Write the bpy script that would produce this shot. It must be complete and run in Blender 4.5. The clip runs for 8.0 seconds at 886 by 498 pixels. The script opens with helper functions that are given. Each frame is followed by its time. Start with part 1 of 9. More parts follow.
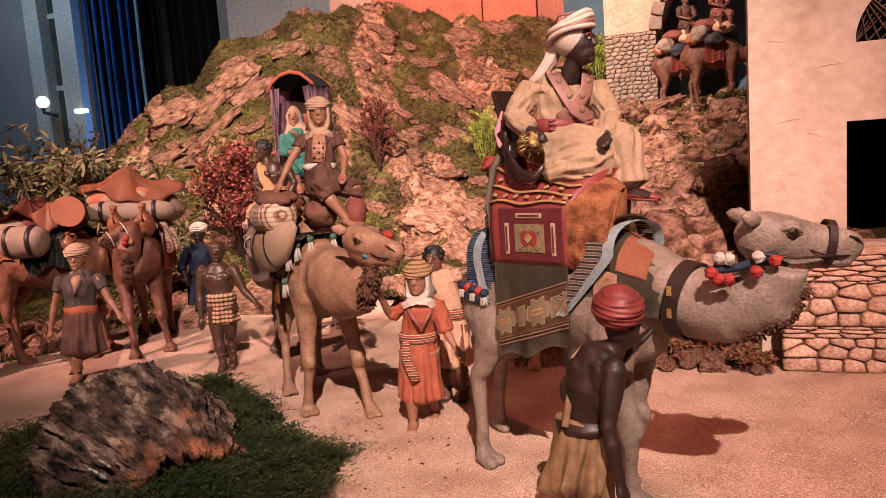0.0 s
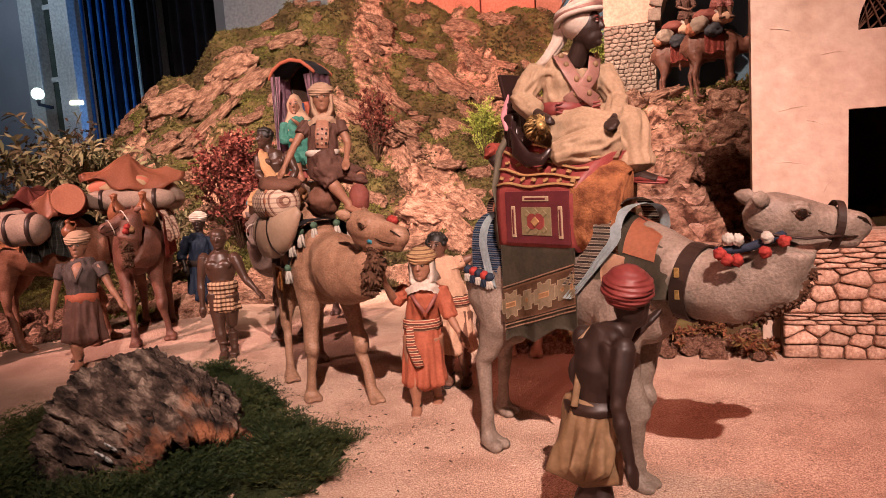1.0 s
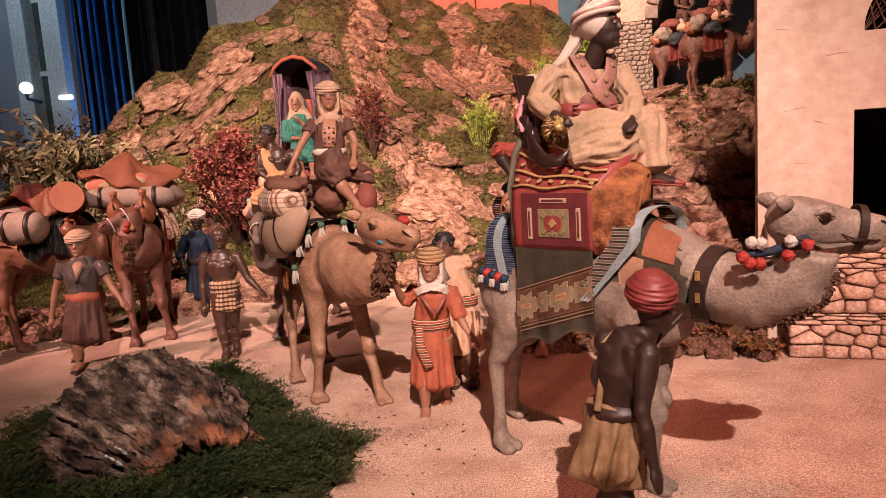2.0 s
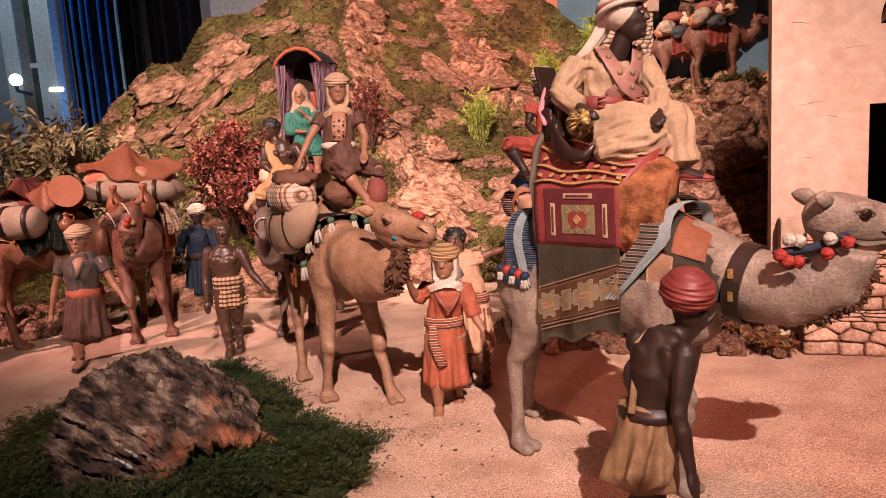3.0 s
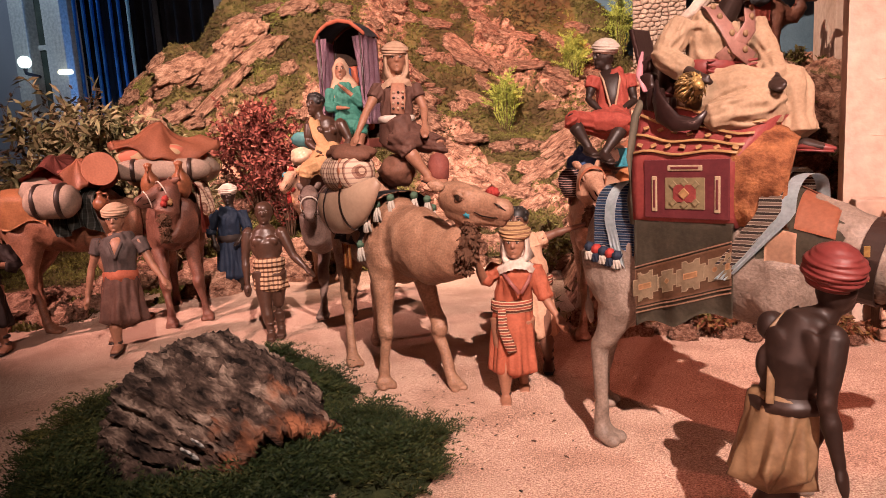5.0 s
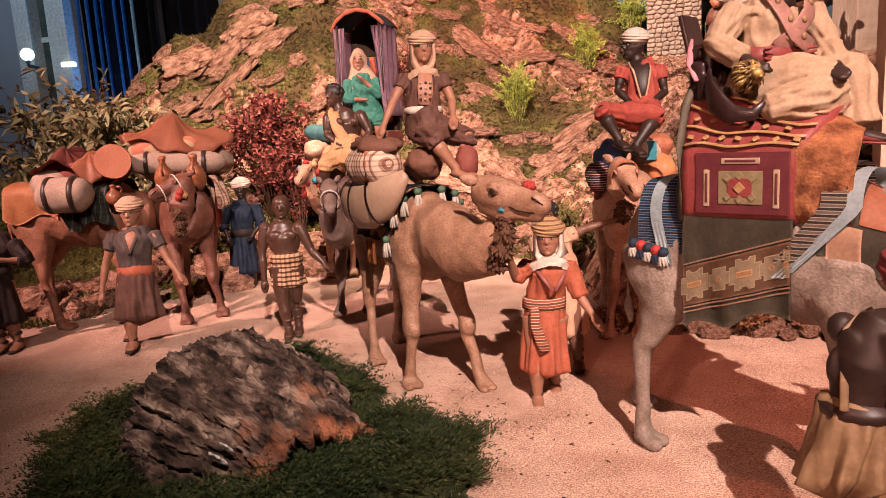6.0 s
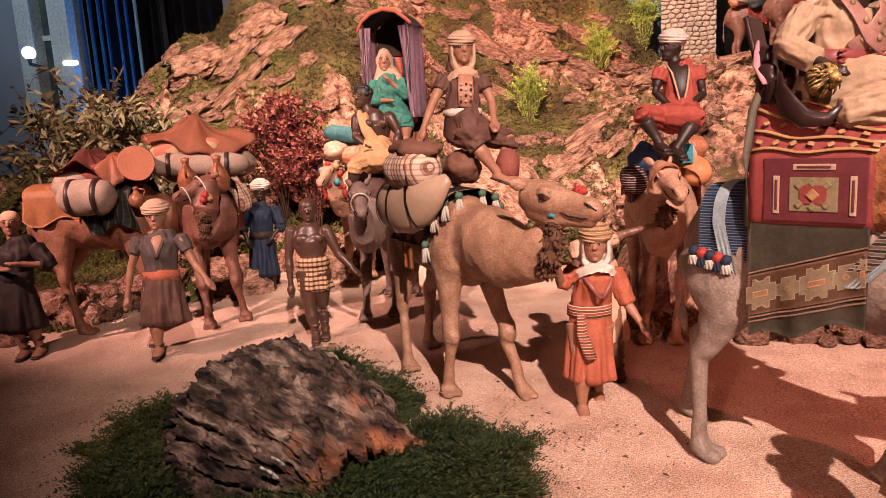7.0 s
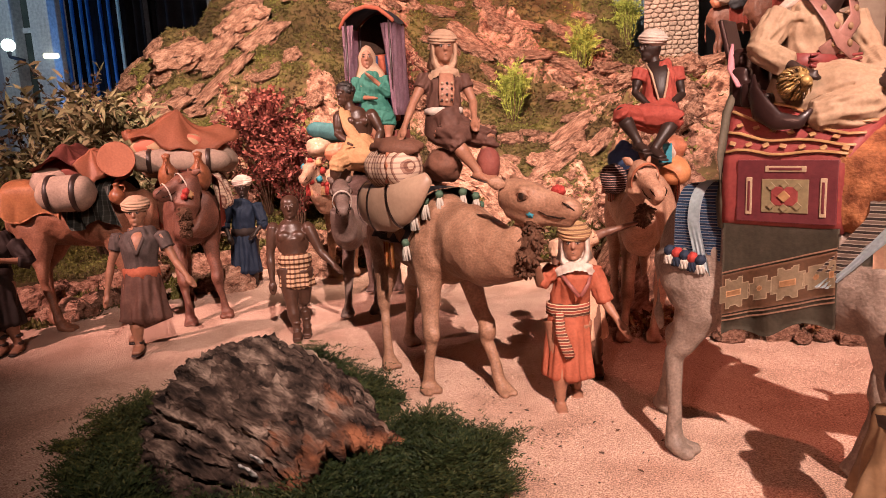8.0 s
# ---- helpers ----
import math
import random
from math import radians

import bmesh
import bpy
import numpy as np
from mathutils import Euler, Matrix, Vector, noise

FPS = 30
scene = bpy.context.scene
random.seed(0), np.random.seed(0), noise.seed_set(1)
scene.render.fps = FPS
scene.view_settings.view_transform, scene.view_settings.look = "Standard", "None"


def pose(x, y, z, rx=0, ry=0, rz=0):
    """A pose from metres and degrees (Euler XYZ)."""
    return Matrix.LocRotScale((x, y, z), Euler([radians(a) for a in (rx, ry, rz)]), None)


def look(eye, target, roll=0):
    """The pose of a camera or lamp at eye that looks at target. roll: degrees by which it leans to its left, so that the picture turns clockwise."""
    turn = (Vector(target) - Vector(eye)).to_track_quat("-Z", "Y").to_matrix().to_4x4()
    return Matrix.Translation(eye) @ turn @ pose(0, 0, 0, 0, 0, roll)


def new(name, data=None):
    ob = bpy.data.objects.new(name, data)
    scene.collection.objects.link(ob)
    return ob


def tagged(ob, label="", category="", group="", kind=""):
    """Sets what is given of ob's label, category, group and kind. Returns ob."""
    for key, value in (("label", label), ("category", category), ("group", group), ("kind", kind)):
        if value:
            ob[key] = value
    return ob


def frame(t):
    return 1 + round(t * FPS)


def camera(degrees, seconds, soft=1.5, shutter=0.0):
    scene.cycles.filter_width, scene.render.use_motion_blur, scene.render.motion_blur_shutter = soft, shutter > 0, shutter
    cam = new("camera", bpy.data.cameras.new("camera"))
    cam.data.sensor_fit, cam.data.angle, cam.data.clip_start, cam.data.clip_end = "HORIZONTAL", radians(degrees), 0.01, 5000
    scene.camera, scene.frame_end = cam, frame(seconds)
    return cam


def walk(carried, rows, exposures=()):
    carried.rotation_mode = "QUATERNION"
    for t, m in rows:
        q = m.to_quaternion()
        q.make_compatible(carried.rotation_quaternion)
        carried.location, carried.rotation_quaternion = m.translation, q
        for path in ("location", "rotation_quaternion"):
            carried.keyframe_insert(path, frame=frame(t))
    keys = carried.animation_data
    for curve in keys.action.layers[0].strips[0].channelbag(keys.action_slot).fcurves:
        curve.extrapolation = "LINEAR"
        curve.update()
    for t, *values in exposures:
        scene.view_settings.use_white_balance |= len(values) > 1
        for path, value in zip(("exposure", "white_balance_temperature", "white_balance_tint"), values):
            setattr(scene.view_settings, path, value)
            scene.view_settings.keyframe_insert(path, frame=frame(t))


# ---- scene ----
cam = camera(64.8, 8.0, 0.7)
PATH = [
    (0, (0.066, 0.03, 0.568), (-0.593, 1.903, 0.331), -4.0),
    (0.5, (0.061, 0.033, 0.563), (-0.589, 1.908, 0.318), -4.0),
    (1, (0.048, 0.021, 0.551), (-0.599, 1.896, 0.297), -3.9),
    (1.5, (0.03, 0.013, 0.557), (-0.606, 1.892, 0.298), -3.8),
    (3, (-0.051, 0.033, 0.566), (-0.646, 1.92, 0.279), -3.6),
    (3.5, (-0.077, 0.04, 0.563), (-0.675, 1.927, 0.274), -3.5),
    (4, (-0.126, 0.052, 0.554), (-0.725, 1.937, 0.258), -3.4),
    (4.5, (-0.167, 0.058, 0.547), (-0.768, 1.94, 0.237), -3.4),
    (6, (-0.275, 0.097, 0.544), (-0.878, 1.974, 0.206), -3.3),
    (6.5, (-0.312, 0.102, 0.547), (-0.92, 1.976, 0.203), -3.3),
    (7, (-0.37, 0.103, 0.556), (-0.964, 1.982, 0.215), -3.2),
    (7.5, (-0.384, 0.105, 0.56), (-0.946, 1.993, 0.218), -2.9),
    (8, (-0.358, 0.099, 0.561), (-0.912, 1.988, 0.207), -2.8),
]
# the film camera opens up a little on the way
walk(cam, [(t, look(eye, target, roll)) for t, eye, target, roll in PATH], [(0.0, -0.12), (1.7, -0.10), (3.4, 0.0), (4.7, 0.07), (6.4, 0.14), (8.0, 0.14)])

# ---- world and lamps ----
world = bpy.data.worlds.new("world")
scene.world = world
world.use_nodes = True
world.node_tree.nodes["Background"].inputs[0].default_value = (0.10, 0.13, 0.18, 1)
world.node_tree.nodes["Background"].inputs[1].default_value = 0.02


def spot(name, eye, target, power, colour, size, blend=0.6, radius=0.012):
    data = bpy.data.lights.new(name, "SPOT")
    data.energy, data.color, data.spot_size, data.spot_blend, data.shadow_soft_size = power, colour, radians(size), blend, radius
    ob = new(name, data)
    ob.matrix_world = look(eye, target)
    return tagged(ob, kind="structure")


# a strong spot in the hall's ceiling behind the visitors, warm spots along the display's front, one over the hill, a red wash on the back wall
spot("spot_lamp", (1.05, -2.05, 3.40), (-0.60, 2.06, 0.26), 2320, (1.0, 0.71, 0.63), 33.0, 1.0, 0.03)
spot("spot_lamp", (-0.75, -0.90, 1.02), (0.45, 2.1, 0.45), 88, (1.0, 0.45, 0.35), 54, 0.6)
spot("spot_lamp", (-2.25, 0.35, 1.60), (-1.80, 2.3, 0.55), 350, (1.0, 0.56, 0.50), 62, 0.8)
spot("spot_lamp", (0.60, 0.75, 1.75), (0.55, 1.62, 0.0), 58, (1.0, 0.28, 0.20), 70, 0.9)
spot("spot_lamp", (-1.2, 1.6, 2.9), (-1.68, 4.55, 0.95), 1340, (1.0, 0.71, 0.58), 100, 0.8)
spot("spot_lamp", (0.2, 3.4, 2.6), (-1.1, 5.6, 1.6), 210, (1.0, 0.16, 0.10), 75, 0.9)
spot("curtain_lamp", (-6.30, 6.92, -0.55), (-6.28, 7.25, 1.9), 520, (0.10, 0.40, 1.0), 70, 0.9, 0.03)
hall = bpy.data.lights.new("hall_lamp", "AREA")
hall.energy, hall.color, hall.size = 58, (0.78, 0.9, 1.0), 1.6
hall_ob = new("hall_lamp", hall)
hall_ob.matrix_world = look((-7.2, 5.4, 3.7), (-7.2, 7.0, 1.8))

# ---- materials ----
def mat(name, cols, rough=0.6, scale=20.0, bump=0.2, fine=180.0, metal=0.0, stretch=(1, 1, 1), contrast=(0.35, 0.65), bump_scale=None, sheen=0.0, random_tint=0.0, grit=0.22):
    """A painted or natural surface: two or three colours broken up by a coarse and a fine noise, with relief."""
    m = bpy.data.materials.new(name)
    m.use_nodes = True
    nt = m.node_tree
    n, l = nt.nodes, nt.links
    b = n["Principled BSDF"]
    tc = n.new("ShaderNodeTexCoord")
    mp = n.new("ShaderNodeMapping")
    mp.inputs["Scale"].default_value = stretch
    l.new(tc.outputs["Object"], mp.inputs[0])
    coarse = n.new("ShaderNodeTexNoise")
    coarse.inputs["Scale"].default_value, coarse.inputs["Detail"].default_value = scale, 5
    l.new(mp.outputs[0], coarse.inputs["Vector"])
    grain = n.new("ShaderNodeTexNoise")
    grain.inputs["Scale"].default_value, grain.inputs["Detail"].default_value = fine, 3
    l.new(mp.outputs[0], grain.inputs["Vector"])
    ramp = n.new("ShaderNodeValToRGB")
    r = ramp.color_ramp
    r.elements[0].position, r.elements[1].position = contrast
    r.elements[0].color, r.elements[1].color = (*cols[0], 1), (*cols[-1], 1)
    if len(cols) == 3:
        r.elements.new(sum(contrast) / 2).color = (*cols[1], 1)
    l.new(coarse.outputs[0], ramp.inputs[0])
    mix = n.new("ShaderNodeMix")
    mix.data_type, mix.blend_type = "RGBA", "OVERLAY"
    mix.inputs["Factor"].default_value = grit
    sharp = n.new("ShaderNodeMapRange")
    sharp.inputs["From Min"].default_value, sharp.inputs["From Max"].default_value = 0.28, 0.72
    l.new(grain.outputs[0], sharp.inputs["Value"])
    l.new(ramp.outputs[0], mix.inputs["A"])
    l.new(sharp.outputs[0], mix.inputs["B"])
    out = mix.outputs["Result"]
    if random_tint:
        info = n.new("ShaderNodeObjectInfo")
        mr = n.new("ShaderNodeMapRange")
        mr.inputs["To Min"].default_value, mr.inputs["To Max"].default_value = 1 - random_tint, 1 + random_tint
        l.new(info.outputs["Random"], mr.inputs["Value"])
        hsv = n.new("ShaderNodeHueSaturation")
        l.new(mr.outputs[0], hsv.inputs["Value"])
        l.new(out, hsv.inputs["Color"])
        out = hsv.outputs[0]
    l.new(out, b.inputs["Base Color"])
    b.inputs["Roughness"].default_value, b.inputs["Metallic"].default_value = rough, metal
    b.inputs["Sheen Weight"].default_value = sheen
    b.inputs["Specular IOR Level"].default_value = 0.12 if rough > 0.58 else 0.4
    if bump:
        add = n.new("ShaderNodeMath")
        add.operation = "MULTIPLY_ADD"
        add.inputs[1].default_value = 0.5
        l.new(grain.outputs[0], add.inputs[0])
        l.new(coarse.outputs[0], add.inputs[2])
        bp = n.new("ShaderNodeBump")
        bp.inputs["Strength"].default_value, bp.inputs["Distance"].default_value = bump, bump_scale or 0.004
        l.new(add.outputs[0], bp.inputs["Height"])
        l.new(bp.outputs[0], b.inputs["Normal"])
    return m


def banded(name, cols, axis=2, period=0.02, rough=0.7, wobble=0.3, bump=0.25, cross=None):
    """Woven cloth with bands of colour along one axis (and a second set across it)."""
    m = mat(name, [cols[0], cols[0]], rough, 30, bump, 400)
    nt = m.node_tree
    n, l = nt.nodes, nt.links
    b = n["Principled BSDF"]
    tc = n.new("ShaderNodeTexCoord")

    def stripe(ax, per):
        w = n.new("ShaderNodeTexWave")
        w.wave_type, w.bands_direction = "BANDS", "XYZ"[ax]
        w.inputs["Scale"].default_value = 0.314 / per
        w.inputs["Distortion"].default_value, w.inputs["Detail"].default_value = wobble, 1
        w.inputs["Detail Scale"].default_value = 3
        l.new(tc.outputs["Object"], w.inputs["Vector"])
        rp = n.new("ShaderNodeValToRGB")
        rp.color_ramp.interpolation = "CONSTANT"
        e = rp.color_ramp.elements
        e[0].color = (*cols[0], 1)
        e[1].position, e[1].color = 1 / len(cols), (*cols[1], 1)
        for k in range(2, len(cols)):
            e.new(k / len(cols)).color = (*cols[k], 1)
        l.new(w.outputs["Fac"], rp.inputs[0])
        return rp.outputs[0]

    col = stripe(axis, period)
    if cross is not None:
        mx = n.new("ShaderNodeMix")
        mx.data_type, mx.blend_type = "RGBA", "MULTIPLY"
        mx.inputs["Factor"].default_value = 0.7
        l.new(col, mx.inputs["A"])
        l.new(stripe(cross, period), mx.inputs["B"])
        col = mx.outputs["Result"]
    l.new(col, b.inputs["Base Color"])
    return m


def glow(name, colour, strength):
    m = bpy.data.materials.new(name)
    m.use_nodes = True
    b = m.node_tree.nodes["Principled BSDF"]
    b.inputs["Base Color"].default_value = (*colour, 1)
    b.inputs["Emission Color"].default_value, b.inputs["Emission Strength"].default_value = (*colour, 1), strength
    return m


# ---- mesh helpers ----
YAW = 19.4  # most figures are posed in a frame turned this far about z


def loft(bm, pts, radii, seg=12, mi=0, ref=(0, 0, 1), fold=0.0, folds=7, phase=0.0, smooth=True, cap=True):
    """A tube through pts. A radius is one number, or two: across (level) and along the other normal."""
    pts = [Vector(p) for p in pts]
    rings, ref = [], Vector(ref)
    for i, p in enumerate(pts):
        t = (pts[min(i + 1, len(pts) - 1)] - pts[max(i - 1, 0)]).normalized()
        side = t.cross(ref)
        side = side.normalized() if side.length > 1e-3 else t.cross(Vector((0, 1, 0.01))).normalized()
        nrm = side.cross(t)
        a, b = radii[i] if isinstance(radii[i], (tuple, list)) else (radii[i], radii[i])
        ring = []
        w = i / (len(pts) - 1)
        for k in range(seg):
            th = 2 * math.pi * k / seg
            f = 1 + fold * w * (math.sin(folds * th + phase + 2.5 * w) + 0.5 * math.sin((2 * folds + 1) * th + 2 * phase))
            ring.append(bm.verts.new(p + side * (a * f * math.cos(th)) + nrm * (b * f * math.sin(th))))
        rings.append(ring)
    for r0, r1 in zip(rings, rings[1:]):
        for k in range(seg):
            f = bm.faces.new((r0[k], r0[(k + 1) % seg], r1[(k + 1) % seg], r1[k]))
            f.material_index, f.smooth = mi, smooth
    if cap:
        for ring, p, d in ((rings[0], pts[0], pts[0] - pts[1]), (rings[-1], pts[-1], pts[-1] - pts[-2])):
            r = radii[0] if ring is rings[0] else radii[-1]
            r = min(r) if isinstance(r, (tuple, list)) else r
            mid = bm.verts.new(p + d.normalized() * r * 0.55)
            for k in range(seg):
                f = bm.faces.new((ring[k], ring[(k + 1) % seg], mid) if ring is rings[-1] else (ring[(k + 1) % seg], ring[k], mid))
                f.material_index, f.smooth = mi, smooth
    return rings


def ell(bm, c, r, rot=(0, 0, 0), mi=0, seg=14, rings=9):
    m = Matrix.LocRotScale(Vector(c), Euler([radians(a) for a in rot]), Vector(r if isinstance(r, (tuple, list)) else (r, r, r)))
    made = bmesh.ops.create_uvsphere(bm, u_segments=seg, v_segments=rings, radius=1, matrix=m)
    for v in made["verts"]:
        for f in v.link_faces:
            f.material_index, f.smooth = mi, True
    return made["verts"]


def box(bm, lo, hi, mi=0, bevel=0.0, rot=None, jitter=0.0):
    made = bmesh.ops.create_cube(bm, size=1)
    c, s = [(a + b) / 2 for a, b in zip(lo, hi)], [b - a for a, b in zip(lo, hi)]
    vs = made["verts"]
    for v in vs:
        v.co = Vector([v.co[i] * s[i] + random.uniform(-jitter, jitter) for i in range(3)])
        if rot:
            v.co.rotate(Euler([radians(a) for a in rot]))
        v.co += Vector(c)
    fs = {f for v in vs for f in v.link_faces}
    for f in fs:
        f.material_index = mi
    if bevel:
        es = {e for v in vs for e in v.link_edges}
        bmesh.ops.bevel(bm, geom=list(es), offset=bevel, segments=2, affect="EDGES", profile=0.6)
    return vs


def mesh_of(name, bm, mats, smooth=None):
    me = bpy.data.meshes.new(name)
    if smooth is not None:
        for f in bm.faces:
            f.smooth = smooth
    bm.to_mesh(me)
    bm.free()
    for m in mats if isinstance(mats, (list, tuple)) else [mats]:
        me.materials.append(m)
    return me


def thing(name, bm, mats, m=None, label="", category="", group="", kind="", smooth=None):
    ob = new(name, mesh_of(name, bm, mats, smooth))
    if m is not None:
        ob.matrix_basis = m
    return tagged(ob, label, category, group, kind)


def empty(name, m, label, category, group="", kind=""):
    ob = new(name)
    ob.empty_display_size = 0.02
    ob.matrix_basis = m
    return tagged(ob, label, category, group, kind)


def part(name, bm, mats, parent, label="", smooth=None):
    ob = new(name, mesh_of(name, bm, mats, smooth))
    ob.parent = parent
    if label:
        ob["label"] = label
    return ob


def blend(bm, voxel, smooth=4, mi=0):
    """Melts the overlapping forms of bm into one skin, and returns it as a new bmesh."""
    me = bpy.data.meshes.new("melt")
    bm.to_mesh(me)
    bm.free()
    ob = new("melt", me)
    r = ob.modifiers.new("r", "REMESH")
    r.mode, r.voxel_size, r.use_smooth_shade = "VOXEL", voxel, True
    if smooth:
        s = ob.modifiers.new("s", "SMOOTH")
        s.iterations, s.factor = smooth, 0.5
    done = bpy.data.meshes.new_from_object(ob.evaluated_get(bpy.context.evaluated_depsgraph_get()))
    out = bmesh.new()
    out.from_mesh(done)
    bpy.data.objects.remove(ob)
    bpy.data.meshes.remove(me)
    bpy.data.meshes.remove(done)
    for f in out.faces:
        f.material_index, f.smooth = mi, True
    return out


def join(bm, other):
    """Adds the bmesh other to bm."""
    me = bpy.data.meshes.new("join")
    other.to_mesh(me)
    other.free()
    bm.from_mesh(me)
    bpy.data.meshes.remove(me)


def wave(p, s):
    return noise.noise(Vector(p) * s)


def lerp(a, b, t):
    return Vector(a) * (1 - t) + Vector(b) * t


def table(x, xs, ys):
    return float(np.interp(x, xs, ys))

# ---- surfaces ----
SAND = mat("gravel", [(0.45, 0.285, 0.21), (0.55, 0.365, 0.275), (0.62, 0.425, 0.325)], 0.95, 7, 1.0, 340, bump_scale=0.008, grit=0.62)
ROCK_FINE = mat("reddish_step_stone", [(0.17, 0.075, 0.055), (0.42, 0.24, 0.175), (0.58, 0.37, 0.28)], 0.92, 26, 1.0, 130, bump_scale=0.010, random_tint=0.2, contrast=(0.30, 0.66), grit=0.45)
ROCK = mat("painted_cork_rock", [(0.09, 0.038, 0.026), (0.29, 0.15, 0.10), (0.46, 0.27, 0.19)], 0.92, 2.6, 0.9, 13, bump_scale=0.035, random_tint=0.16, contrast=(0.30, 0.66), grit=0.45)
PLASTER = mat("cream_plaster", [(0.47, 0.33, 0.25), (0.57, 0.43, 0.34), (0.62, 0.48, 0.39)], 0.9, 5, 0.8, 30, bump_scale=0.010, grit=0.16, contrast=(0.3, 0.6))
PINK_PLASTER = mat("pink_plaster", [(0.55, 0.33, 0.25), (0.66, 0.42, 0.33)], 0.85, 7, 0.3, 60, bump_scale=0.006)
# plaster with the red wash of light mixed into its base colour
RED_LIT_PLASTER = mat("red_lit_plaster", [(0.50, 0.16, 0.11), (0.60, 0.22, 0.15)], 0.85, 5, 0.2, 60)
STONE = mat("rubble_stone", [(0.38, 0.22, 0.155), (0.53, 0.335, 0.245), (0.62, 0.43, 0.33)], 0.9, 30, 0.9, 160, random_tint=0.16, bump_scale=0.006, grit=0.35)
GREY_MORTAR = mat("pale_mortar", [(0.20, 0.15, 0.115), (0.28, 0.21, 0.165)], 0.95, 40, 0.6, 200)
GREY_STONE = mat("grey_stone", [(0.22, 0.165, 0.13), (0.35, 0.275, 0.22)], 0.9, 30, 0.6, 200, random_tint=0.16)
MORTAR = mat("mortar", [(0.12, 0.070, 0.048), (0.20, 0.12, 0.084)], 0.95, 40, 0.6, 200)
# near-black colour that stands in for the shade inside the house and litter
INSIDE_SHADE = mat("painted_inside_shade", [(0.03, 0.02, 0.015), (0.06, 0.035, 0.025)], 0.9, 20, 0.1)
HALL = mat("hall_paint", [(0.30, 0.33, 0.36), (0.36, 0.39, 0.42)], 0.8, 2, 0.1, 30)
HALL_DARK = mat("hall_shade", [(0.05, 0.055, 0.07), (0.07, 0.075, 0.09)], 0.8, 2, 0.1, 30)
BLACK_CLOTH = mat("black_drape", [(0.006, 0.006, 0.008), (0.012, 0.012, 0.016)], 0.9, 4, 0.1, 60)
# blue light on the dark drape's folds, as cloth colours: brightest streak, then the rest
BRIGHT_LIT_CLOTH = mat("bright_lit_fold", [(0.30, 0.48, 0.60), (0.40, 0.58, 0.70)], 0.6, 6, 0.1, 60)
BLUE_LIT_CLOTH = mat("blue_lit_fold", [(0.02, 0.10, 0.30), (0.04, 0.16, 0.42)], 0.6, 6, 0.1, 60)


# ---- ground and hill ----
def ground_z(x, y):
    z = 0.028 * max(0.0, min(1.0, (-x - 1.15) / 0.5)) + 0.006 * wave((x, y, 0.3), 2.2)
    return z + 0.0015 * wave((x, y, 4.0), 28)


def smooth01(t):
    t = max(0.0, min(1.0, t))
    return t * t * (3 - 2 * t)


def moss_at(x, y):
    """Above 0 the slope is mossy, below it bare rock; the patches run down the slope."""
    return noise.noise(Vector((x * 2.2 + y * 1.2, y * 1.0 - x * 0.4, 5.0))) + 0.6 * noise.noise(Vector((x * 6.0 + y * 3, y * 4, 2.0))) + 0.25 - 0.38 * smooth01((x + 0.95) / 0.4)


def hill_z(x, y):
    """The rocky slope behind the road, and the ramp that climbs to the arch beside it."""
    az, r = math.degrees(math.atan2(-x, y)), math.hypot(x, y)
    top = table(az, (-20, 0, 4, 6, 9, 14, 19, 27, 30, 34.5, 39, 42, 46, 52, 60), (0.8, 0.84, 1.1, 1.25, 1.45, 1.5, 1.56, 1.66, 1.6, 1.42, 1.14, 0.86, 0.5, 0.3, 0.25))
    foot = table(az, (-20, 0, 8, 15, 25, 35, 45, 60), (3.2, 2.9, 2.75, 2.95, 3.1, 3.0, 3.0, 3.0))
    crest = table(az, (0, 8, 20, 27, 35, 42, 60), (4.85, 5.4, 5.65, 5.35, 5.2, 5.05, 4.85))
    top = 0.56 + (top - 0.56) * crest / 4.85
    s = (r - foot) / (crest - foot)
    z = top * (max(0.0, s) ** table(az, (18, 28), (2.0, 1.6)) if s < 1 else 1 - 0.25 * (s - 1)) if s > 0 else s * 0.4
    # ramp with the stone stair
    w = smooth01((x + 0.62) / 0.35)
    ramp = table(y, (1.95, 2.4, 3.0, 3.5, 4.4), (0.0, 0.27, 0.48, 0.68, 0.80))
    z = z * (1 - w) + (ramp if y > 1.95 else -0.2) * w
    if z > 0:
        k = min(1.0, z * 5)
        p = Vector((x, y, 0))
        lie = Vector((x * 2.6 + y * 1.6, y * 0.8 - x * 0.5, 1.7))
        ridge = 1 - abs(noise.noise(lie) * 2)
        bare = 1 - smooth01(moss_at(x, y) * 6 + 0.5)
        crag = 1 - abs(noise.noise(Vector((x * 9 + y * 5, y * 4 - x * 2, 3.1)))) * 2
        z += k * (0.075 * ridge - 0.03) * (1 - 0.6 * w) + k * 0.05 * noise.noise(p * 4.3) + k * 0.022 * noise.noise(p * 11)
        z += k * bare * (0.045 * crag + 0.022 * (1 - abs(noise.noise(p * 23)) * 2)) + k * 0.010 * noise.noise(p * 31)
    return z


def sheet(f, x0, x1, y0, y1, nx, ny, keep=None):
    xs, ys = np.linspace(x0, x1, nx), np.linspace(y0, y1, ny)
    verts = [(float(x), float(y), f(float(x), float(y))) for y in ys for x in xs]
    faces = []
    for j in range(ny - 1):
        for i in range(nx - 1):
            a = j * nx + i
            q = (a, a + 1, a + nx + 1, a + nx)
            if keep is None or any(keep(*verts[k]) for k in q):
                faces.append(q)
    me = bpy.data.meshes.new("sheet")
    me.from_pydata(verts, [], faces)
    for p in me.polygons:
        p.use_smooth = True
    return me


